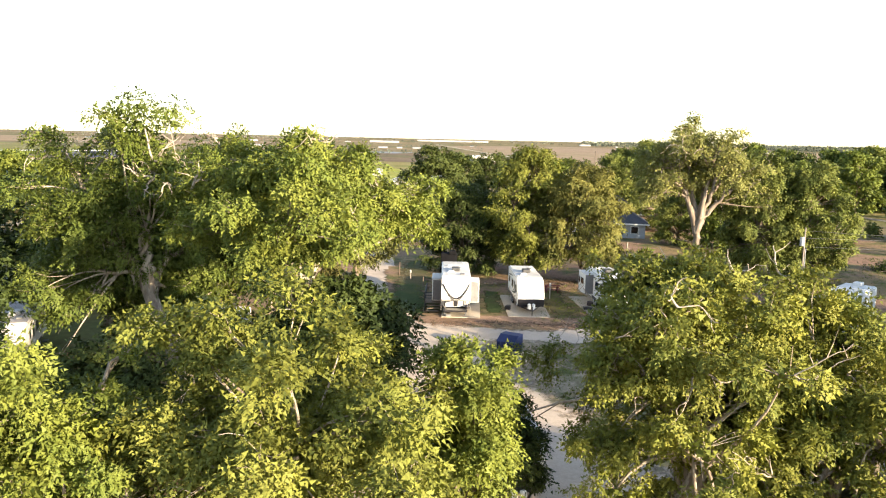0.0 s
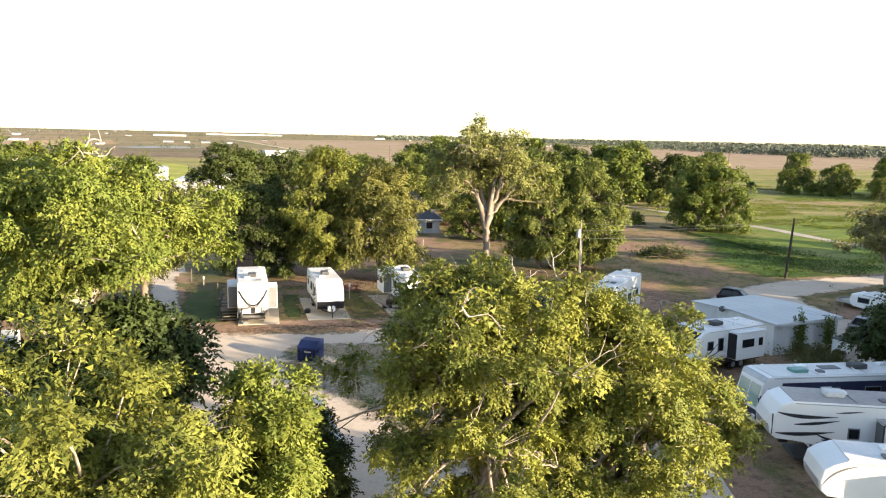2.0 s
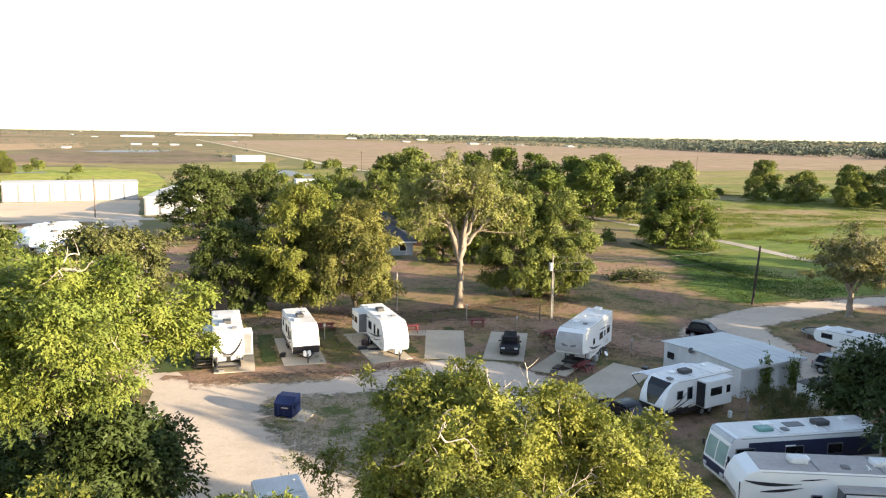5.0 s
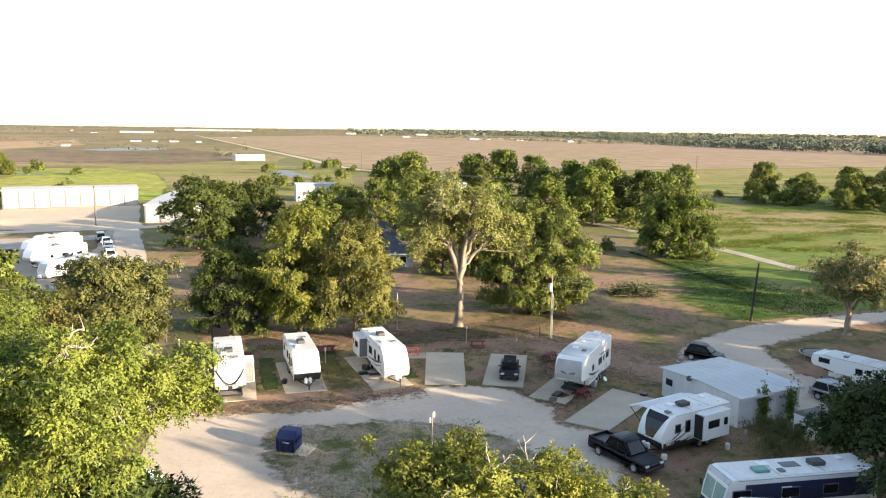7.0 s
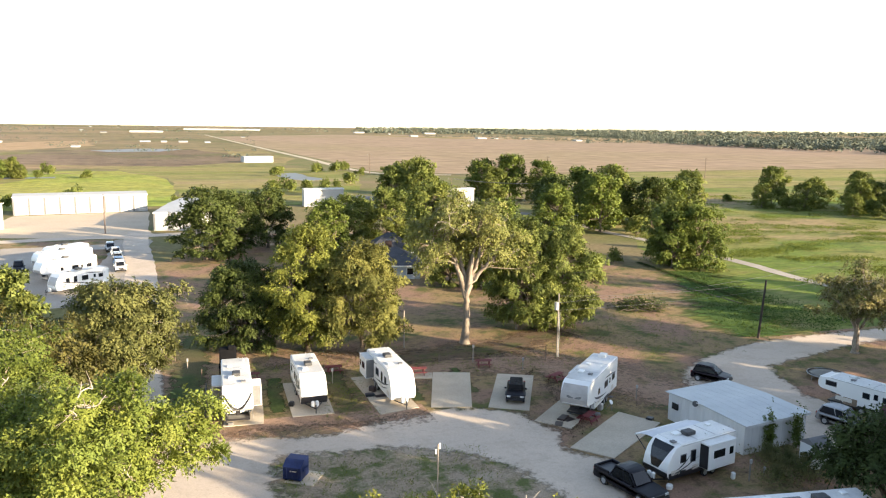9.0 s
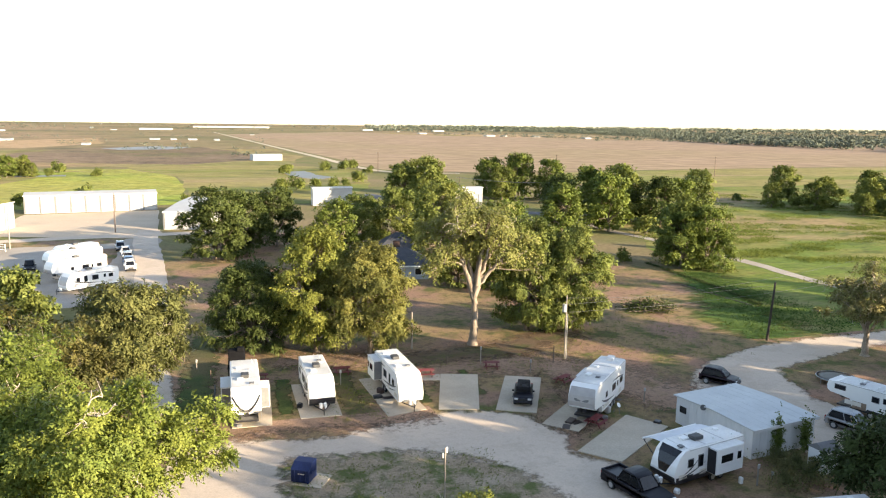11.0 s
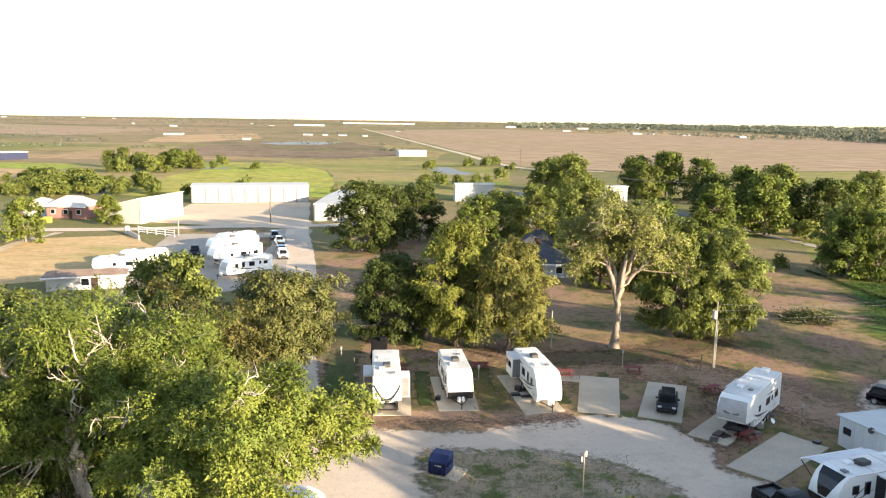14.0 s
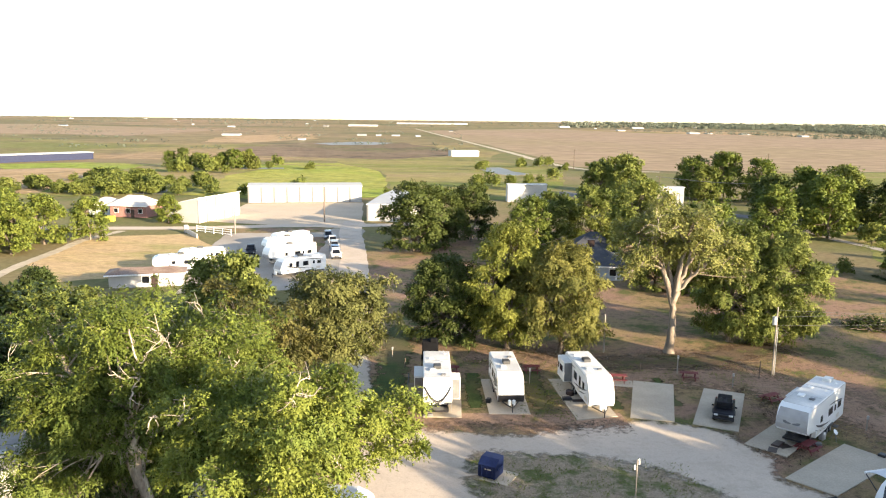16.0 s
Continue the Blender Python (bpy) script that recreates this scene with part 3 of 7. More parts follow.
    v2, f2, fn2 = leaf_faces(ip, rng.normal(size=ip.shape), rng, 1, 0.1, min(float(size.mean()) * 0.36, length * 1.4), min(float(size.mean()) * 0.26, length * 0.9), droop, unit(ip - cs[ci] + 1e-4))
    crown = quads("crown", np.concatenate((v, v2)), np.concatenate((f, f2 + len(v))), np.concatenate((fn, fn2)))
    bare = None
    if dead:
        runs = []
        for _ in range(dead):
            # sinuous pale limbs that run over the skin of a clump
            i = rng.integers(clumps)
            o = (cs[i] - centre) / (np.linalg.norm(cs[i] - centre) + 1e-9)
            s = cs[i] + o * size[i] * 0.5
            for _ in range(2):
                d = np.cross(o, rng.normal(size=3))
                d = d / (np.linalg.norm(d) + 1e-9) + o * rng.uniform(-0.1, 0.35)
                bend = rng.normal(size=3) * 0.36
                L = size[i] * rng.uniform(1.0, 1.9)
                pth = [s]
                for q in range(10):
                    d = d + bend * 0.5 + rng.normal(size=3) * 0.24
                    if q in (3, 7):
                        bend = -bend
                    d /= np.linalg.norm(d)
                    pth.append(pth[-1] + d * L / 10)
                b0 = h * dthick * rng.uniform(0.7, 1.3)
                runs.append((np.array(pth), np.linspace(b0, b0 * 0.3, 11)))
                for w in (3, 5, 8):
                    e = pth[w] + (d + rng.normal(size=3) * 0.8) * L * 0.25
                    runs.append((np.array([pth[w], (pth[w] + e) / 2 + rng.normal(size=3) * 0.05 * L, e]), [b0 * 0.5, b0 * 0.35, b0 * 0.15]))
        bare = tubes("deadwood", runs, 4)
    return wood, crown, bare


def tree(label, x, y, leaf, bark="bark", turn=0.0, category="tree", name="tree", group="", meshes=None, scale=1.0, **kw):
    root = thing(name, label, category, pose(x, y, 0, 0, 0, turn) @ Matrix.Diagonal((scale, scale, scale, 1)), group)
    wood, crown, bare = meshes or tree_meshes(**kw)
    mesh_ob("trunk", wood, M[bark] if not wood.materials else None, root, smooth=True)
    mesh_ob("crown", crown, M[leaf] if not crown.materials else None, root)
    if bare:
        mesh_ob("deadwood", bare, M["twig"] if not bare.materials else None, root, "pale leafless dead twigs")["kind"] = "stuff"
    return root

# ---- ground and fields ----
GX = np.concatenate((np.linspace(-9000, -300, 12), np.linspace(-250, 250, 41), np.linspace(300, 9000, 12)))
GY = np.concatenate((np.linspace(-3000, -60, 6), np.linspace(-50, 300, 29), np.linspace(330, 12000, 16)))
gv = [(x, y, -0.02) for y in GY for x in GX]
gf = [(j * len(GX) + i, j * len(GX) + i + 1, (j + 1) * len(GX) + i + 1, (j + 1) * len(GX) + i) for j in range(len(GY) - 1) for i in range(len(GX) - 1)]
tagged(mesh_ob("ground", quads("ground", gv, gf), M["ground"]), "flat prairie of dry grass and bare earth", "ground", "", "structure")
sheet("lawn", [(-14, 58), (-30, 70), (-22, 100), (-15, 150), (0, 190), (40, 190), (66, 150), (78, 125), (73, 100), (62, 94), (64, 82), (82, 78), (95, 60), (90, 20), (70, -45), (-70, -45), (-60, 40)], 0.0, M["lawn"],
      "worn lawn of brown and green grass", "lawn", cuts=6, wob=0.5)
sheet("weed_field", [(62.4, 93.3), (75.1, 97.9), (81, 124), (92, 160), (110, 210), (160, 300), (420, 330), (600, 200), (300, 60), (110, 50), (95, 72), (81.8, 82.5), (66, 81)], 0.012, M["weeds"],
      "green weedy field with bare patches", "field", cuts=8, wob=1.2)
sheet("ploughed_field", [(45, 830), (81, 440), (120, 412), (290, 440), (520, 470), (1500, 900), (2400, 1900), (1500, 2300), (300, 2300), (-30, 1700), (8, 1264)], 0.03, M["brownfield"],
      "large bare ploughed field of reddish earth", "field", cuts=60, wob=6)
sheet("green_field", [(-88, 262), (-63, 252), (-17, 262), (-23, 332), (-30, 392), (-59, 456), (-106, 452), (-125, 430), (-90, 392), (-96, 347)], 0.06, M["greenfield"], "bright green grass field", "field", cuts=12, wob=1.2)
sheet("pasture", [(-16, 250), (40, 262), (66, 400), (70, 432), (37, 488), (-28, 501), (-63, 486), (-60, 458), (-30, 394), (-22, 332)], 0.05, M["rough"], "olive-green rough pasture", "field", cuts=14, wob=2)
sheet("pasture", [(-90, 262), (-96, 347), (-90, 392), (-125, 430), (-158, 431), (-213, 372), (-160, 300), (-147, 240)], 0.045, M["rough"], "olive-green rough pasture", "field", cuts=14, wob=2)
sheet("dry_field", [(-147, 250), (-136, 262), (-149, 308), (-157, 380), (-194, 387), (-213, 370), (-260, 300), (-200, 240)], 0.055, M["stubble"], "tan stubble field", "field", cuts=14, wob=2)
sheet("green_field", [(-213, 372), (-194, 389), (-157, 383), (-158, 425), (-200, 433), (-240, 410)], 0.06, M["greenfield"], "strip of bright green grass", "field", cuts=14, wob=2)
sheet("scrub_field", [(-173, 659), (-141, 809), (-49, 864), (1, 714), (22, 567), (-28, 503), (-81, 510), (-131, 529)], 0.065, M["heath"], "dark brown scrubby heath", "field", cuts=25, wob=6)
sheet("dry_field", [(-247, 787), (-289, 1044), (-208, 1248), (-150, 937), (-201, 786)], 0.07, M["stubble"], "orange-tan stubble field", "field", cuts=40, wob=6)
sheet("dry_field", [(-700, 330), (-330, 425), (-230, 470), (-110, 480), (20, 470), (50, 620), (30, 860), (-600, 900), (-1500, 700)], 0.04, M["tanfield"], "dry brown field", "field", cuts=50, wob=5)
sheet("scrub_field", [(-110, 720), (38, 800), (-2, 1264), (-70, 2200), (-300, 2600), (-1500, 2200), (-900, 1100), (-300, 760)], 0.05, M["scrub"], "dull scrubby field", "field", cuts=60, wob=8)
sheet("scrub_field", [(-2400, 1300), (-900, 1150), (-400, 1000), (-420, 1500), (-1200, 2200), (-3000, 2400)], 0.06, M["brownfield"], "reddish bare field", "field", cuts=60, wob=8)
def rise(x, y):
    """Height of the plain far out, where it climbs a little towards the horizon."""
    return 12.5 * max(0.0, min(1.0, (math.hypot(x, y) - 2300) / 2650))


fp = [(r * math.sin(radians(a)), r * math.cos(radians(a)), 0.06 + rise(0, r)) for r in np.linspace(2290, 4985, 16) for a in np.linspace(-64, 68, 67)]
ff = [(i * 67 + j, i * 67 + j + 1, (i + 1) * 67 + j + 1, (i + 1) * 67 + j) for i in range(15) for j in range(66)]
tagged(mesh_ob("far_plain", quads("far_plain", fp, ff), M["scrub"]), "distant plain of scrub and fields rising to the horizon", "plain", "", "structure")
sheet("pale_field", [(160, 300), (420, 330), (600, 200), (1200, 400), (1450, 850), (520, 465), (290, 435), (140, 400)], 0.02, M["rough"], "yellow-green rough grass field", "field", cuts=30, wob=3)
# gravel ring, island, drives
sheet("gravel_road", [(-6, 58), (-5, 67), (0.5, 64.8), (5, 63.6), (8, 63.7), (11.5, 65.2), (14.5, 66.8), (17.5, 67.2), (22.5, 66.6), (26.6, 64.3), (28.4, 58.8), (27.4, 55.2), (30.0, 52.6), (29.4, 48.5), (26, 41), (23.5, 33), (21, 24), (18, 14), (6, 8), (-6, 10), (-12, 25), (-8, 45)], 0.012, M["gravel"],
      "pale grey caliche gravel ring road", "road", cuts=1.5, wob=0.1)
sheet("grass_island", [(4.2, 58.6), (8, 57.9), (13, 57.9), (17, 55.8), (20, 53), (22, 48), (22.3, 40), (19, 32), (13, 33), (10.5, 40), (8, 46), (5.2, 51.5), (4.0, 55.5)], 0.024, M["island"],
      "worn grass island inside the ring road", "lawn", cuts=1.2, wob=0.4)
ribbon("drive", [(-2, 61), (-5.3, 66.5), (-7.3, 72.5), (-8.4, 80.7), (-9.7, 91), (-12.3, 112), (-15.2, 139), (-17.3, 157), (-20.8, 181), (-22, 202)], 3.6, 0.02, M["gravel"], "pale gravel drive between lawns", "road", 0.05)
ribbon("drive", [(-9.9, 93), (-12.4, 112), (-15.3, 139), (-17.4, 157), (-20.8, 181), (-22, 200)], 5.2, 0.028, M["gravel"], "pale gravel drive between lawns", "road", 0.05)
sheet("gravel_yard", [(43, 61), (43.8, 65), (45.6, 69), (48, 72), (53.2, 75.8), (58.5, 78.4), (64.3, 80.2), (72, 81.2), (80, 81.8), (92, 82.4), (92, 76.6), (83, 75.8), (75.4, 74.6), (70.8, 73.2), (66.6, 71.9), (62.8, 70.9), (59.6, 69.8), (58.2, 67.8), (57.6, 65), (56.5, 60.2), (55, 48), (47, 46)], 0.02, M["gravel"],
      "pale gravel drive and yard beside the metal shed", "road", cuts=2, wob=0.1)
ribbon("track", [(120, 84), (101, 104), (99.5, 133), (96.5, 162), (93.5, 178), (93, 200)], 2.8, 0.05, M["lotgravel"], "pale dirt track through the field", "road", 0.15)
ribbon("farm_road", [(118, 408), (76, 437), (58, 630), (37, 860), (1.5, 1264), (-62, 1990)], 5.5, 0.08, M["tanroad"], "straight pale farm road", "road", 0.1)
ribbon("asphalt_road", [(46, 290), (59, 251), (76, 232), (92, 217), (108, 205)], 7.0, 0.03, M["asphalt"], "grey asphalt road", "road")
sheet("storage_yard", [(-59, 196), (-59.5, 238), (-24, 245), (-20, 200), (-17, 191), (-23, 186), (-50, 193)], 0.016, M["tanyard"], "pale tan gravel storage yard", "yard", cuts=4, wob=0.3)
sheet("parking_lot", [(-49, 185), (-18, 186), (-14, 140), (-13, 120), (-40, 115), (-47, 150)], 0.014, M["lotgravel"], "pale gravel parking lot", "yard", cuts=4, wob=0.5)
sheet("brown_paddock", [(-75, 137), (-62, 122), (-45, 130), (-47, 158), (-57, 175), (-77, 169)], 0.018, M["paddock"], "dry brown grass paddock", "lawn", cuts=4, wob=0.6)
ribbon("lane", [(-160, 172), (-100, 180), (-60, 184), (-40, 189), (-18, 192), (0, 196)], 5.0, 0.024, M["gravel"], "pale gravel lane", "road", 0.05)
ribbon("lane", [(-73.5, 124), (-74.9, 135.4), (-75.6, 150), (-76.5, 164.3), (-74, 178)], 2.2, 0.034, M["tanroad"], "pale dirt track round the paddock", "road", 0.1)
ribbon("farm_track", [(-130, 455), (-60, 430), (10, 455)], 4.0, 0.07, M["tanfield"], "pale field edge", "road", 0.1)
for pts in ([(-130, 795), (-88, 862), (-48, 840), (-65, 770), (-107, 756)], [(-109, 285), (-99, 281), (-95, 262), (-104, 262)], [(23, 429), (35, 431), (39, 397), (46, 381), (34, 368), (23, 401)], [(-102, 395), (-80, 400), (-82, 408), (-104, 404)]):
    sheet("pond", pts, 0.09, M["water"], "small still pond", "pond", cuts=5, wob=0.8)

sheet("grass_strip", [(-50, 176), (-27, 179), (-25, 187), (-52, 184)], 0.03, M["lawn"], "strip of green grass beside the lane", "lawn", cuts=2, wob=0.5)
sheet("grass_strip", [(-23.5, 139), (-24.5, 172), (-28.5, 172), (-27.5, 150), (-26, 139)], 0.03, M["lawn"], "narrow grass strip in the lot", "lawn", cuts=2, wob=0.4)
sheet("pale_field", [(560, 1620), (830, 1330), (900, 1420), (1020, 1800), (700, 2080), (480, 2050)], 0.08, M["stubble"], "pale dry field before the woods", "field", cuts=40, wob=4)
sheet("pale_field", [(470, 1700), (560, 1640), (480, 2020), (430, 2200), (330, 2180)], 0.09, M["tanfield"], "dull dry field before the woods", "field", cuts=40, wob=4)
EDGE = [(-5, 67), (0.5, 64.8), (5, 63.6), (8, 63.7), (11.5, 65.2), (14.5, 66.8), (17.5, 67.2), (22.5, 66.6), (26.6, 64.3), (28.4, 58.8), (27.4, 55.2), (30.0, 52.6), (29.4, 48.5), (26, 41), (23.5, 33)]
ISLE = [(4.0, 55.5), (4.2, 58.6), (8, 57.9), (13, 57.9), (17, 55.8), (20, 53), (22, 48), (22.3, 40), (19, 32)]
fade_ribbon("lawn_edge", "frayed grass edge of the gravel road", "lawn edge", EDGE, 1.7, 0.034, M["lawnfade"])
fade_ribbon("lawn_edge", "frayed grass edge of the gravel road", "lawn edge", ISLE, -2.2, 0.037, M["islandfade"])
fade_ribbon("lawn_edge", "frayed grass edge of the island", "lawn edge", [(4.0, 55.5), (5.2, 51.5), (8, 46), (10.5, 40), (13, 33)], 3.0, 0.038, M["islandfade"])
DL = [(-5.8, 68.0), (-7.3, 72.5), (-8.4, 80.7), (-9.7, 91)]
fade_ribbon("lawn_edge", "frayed grass edge of the drive", "lawn edge", [(x - 1.8, y) for x, y in DL], 1.0, 0.036, M["lawnfade"])
fade_ribbon("lawn_edge", "frayed grass edge of the drive", "lawn edge", [(x + 1.8, y) for x, y in DL], -1.0, 0.036, M["lawnfade"])
fade_ribbon("lawn_edge", "frayed grass edge of the gravel yard", "lawn edge", [(43, 61), (43.8, 65), (45.6, 69), (48, 72), (53.2, 75.8), (58.5, 78.4), (64.3, 80.2), (72, 81.2), (80, 81.8), (92, 82.4)], 1.8, 0.036, M["lawnfade"])
fade_ribbon("lawn_edge", "frayed grass edge of the gravel yard", "lawn edge", [(92, 76.6), (83, 75.8), (75.4, 74.6), (70.8, 73.2), (66.6, 71.9), (62.8, 70.9), (59.6, 69.8), (58.2, 67.8), (57.6, 65), (56.5, 60.2)], 1.8, 0.036, M["lawnfade"])

fade_ribbon("bare_soil", "bare reddish-brown soil behind the pads", "soil", [(16, 78), (24, 79.5), (33, 77.5), (39, 71), (42.5, 63)], 7.0, 0.030, M["soil"])
fade_ribbon("bare_soil", "bare reddish-brown soil behind the pads", "soil", [(16, 78), (24, 79.5), (33, 77.5), (39, 71), (42.5, 63)], -9.0, 0.026, M["soil"])
fade_ribbon("bare_soil", "bare brown soil beside the road", "soil", [(-3, 66.5), (4.2, 67.0), (10.5, 66.8), (17.5, 67.4)], 5.0, 0.041, M["soil"])
fade_ribbon("bare_soil", "bare brown soil under the trees", "soil", [(4, 86), (12, 83.5), (18, 84)], 5.0, 0.032, M["soil"])
fade_ribbon("bare_soil", "bare brown soil under the trees", "soil", [(4, 86), (12, 83.5), (18, 84)], -5.0, 0.028, M["soil"])
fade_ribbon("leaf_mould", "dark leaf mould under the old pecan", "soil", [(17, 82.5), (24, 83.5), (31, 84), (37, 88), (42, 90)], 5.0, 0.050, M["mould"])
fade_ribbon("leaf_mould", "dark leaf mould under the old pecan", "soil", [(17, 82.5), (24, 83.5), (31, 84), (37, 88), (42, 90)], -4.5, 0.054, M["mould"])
for gx, g0, g1, gw in ((4.1, 69, 79, 1.4), (10.4, 69.5, 80, 1.9), (17.5, 69, 78, 1.2), (-4.3, 68, 98, 3.2), (23.6, 70, 78, 1.0)):
    for sgn in (1, -1):
        fade_ribbon("grass_strip", "green grass strip between the pads", "grass", [(gx, g0), (gx - 0.2, (g0 + g1) / 2), (gx, g1)], sgn * gw, 0.046 + 0.004 * sgn, M["greengrass"])
fade_ribbon("lush_weeds", "dense dark-green weeds beside the lawn", "weeds", [(67.5, 81.5), (68.5, 92.0), (75, 104), (82.5, 124)], 11.0, 0.034, M["lush"])
fade_ribbon("lush_weeds", "dense dark-green weeds beside the lawn", "weeds", [(67.5, 81.5), (68.5, 92.0), (75, 104), (82.5, 124)], -9.0, 0.038, M["lush"])
# concrete pads
def pad(corners, label="pale concrete camper pad", thick=0.1):
    ob = sheet("concrete_pad", corners, 0.0, M["concrete"], thick=thick)
    ob["kind"] = ""
    del ob["kind"]
    tagged(ob, label, "concrete pad", "camper pads")
    return ob
pad([(-0.9, 66.6), (2.6, 66.6), (2.8, 76.6), (-0.7, 76.6)])
pad([(5.2, 67.5), (9.0, 67.5), (8.9, 77.0), (4.9, 77.0)])
pad([(13.1, 66.2), (17.0, 67.2), (15.8, 77.6), (12.0, 77.2)])
pad([(18.1, 66.9), (21.9, 66.0), (24.8, 75.9), (20.9, 77.0)], "empty pale concrete camper pad")
pad([(17.8, 75.7), (20.4, 75.1), (20.8, 77.0), (18.2, 77.6)], "small pale slab under a picnic table", 0.06)
pad([(23.4, 65.6), (26.9, 63.9), (31.2, 73.4), (27.6, 74.9)])
pad([(26.4, 61.4), (28.9, 58.9), (35.6, 65.3), (33.0, 67.9)])
pad([(27.1, 55.2), (29.7, 52.4), (37.4, 58.2), (35.0, 61.6)], "empty pale concrete camper pad")
pad([(3.6, 54.6), (5.6, 53.5), (6.7, 55.5), (4.7, 56.6)], "small concrete slab under the waste bin", 0.08)

# ---- vehicles ----
def wheel(parent, x, y, r, w, rim="steel"):
    bm = bmesh.new()
    cyl(bm, (x - w / 2, y, r), (x + w / 2, y, r), r, n=18)
    bmesh.ops.bevel(bm, geom=[e for e in bm.edges if len(e.link_faces) == 2 and abs(e.verts[0].co.x - e.verts[1].co.x) < 1e-5], offset=r * 0.12, segments=2, affect="EDGES")
    t = part("wheel", bm, M["rubber"], parent)
    bm = bmesh.new()
    cyl(bm, (x - w / 2 - 0.012, y, r), (x + w / 2 + 0.012, y, r), r * 0.6, n=14)
    part("rim", bm, M[rim], t)


def fpanel(prof, halves, mat_name, parent, name, label="", off=0.015):
    """A panel that follows the front outline: (y, z) points and its half width, or (left, right), at each."""
    bm = bmesh.new()
    rows = []
    for i, ((y, z), h) in enumerate(zip(prof, halves)):
        a, b = prof[max(i - 1, 0)], prof[min(i + 1, len(prof) - 1)]
        d = Vector((b[0] - a[0], b[1] - a[1])).normalized()
        ny, nz = -d.y, d.x
        if ny > 0:
            ny, nz = -ny, -nz
        l, r = h if isinstance(h, tuple) else (-h, h)
        rows.append([bm.verts.new((x, y + ny * o, z + nz * o)) for x in (l, r) for o in (off, -0.02)])
    for a, b in zip(rows, rows[1:]):
        for i, j in ((0, 2), (2, 3), (3, 1), (1, 0)):
            bm.faces.new((a[i], a[j], b[j], b[i]))
    bm.faces.new((rows[0][0], rows[0][1], rows[0][3], rows[0][2]))
    bm.faces.new((rows[-1][0], rows[-1][2], rows[-1][3], rows[-1][1]))
    return part(name, bm, M[mat_name], parent, label)


def swoosh(parent, x, pts, w, mat_name="black", name="stripe"):
    """A tapering curved stripe on a side wall, 8 mm proud of it."""
    pts = [Vector(p) for p in pts]
    bm = bmesh.new()
    n = 12
    rows = []
    for i in range(n + 1):
        t = i / n
        p = (1 - t) ** 2 * pts[0] + 2 * t * (1 - t) * pts[1] + t * t * pts[2]
        ww = w * (math.sin(math.pi * min(1, t * 1.0 + 0.03)) * 0.9 + 0.1)
        rows.append([bm.verts.new((x + s * 0.006, p.x, p.y + o * ww / 2)) for s in (-1, 1) for o in (-1, 1)])
    for a, b in zip(rows, rows[1:]):
        for i, j in ((0, 1), (1, 3), (3, 2), (2, 0)):
            bm.faces.new((a[i], a[j], b[j], b[i]))
    return part(name, bm, M[mat_name], parent)


def window(parent, side, y, z, w, h, W, frame_mat="greyp", x=None):
    xx = side * W / 2 if x is None else x
    fr = part("window", box((xx, y, z), (0.05, w + 0.1, h + 0.1), 0.02), M[frame_mat], parent)
    part("pane", box((xx + side * 0.012, y, z), (0.05, w, h), 0.02), M["glass"], fr)


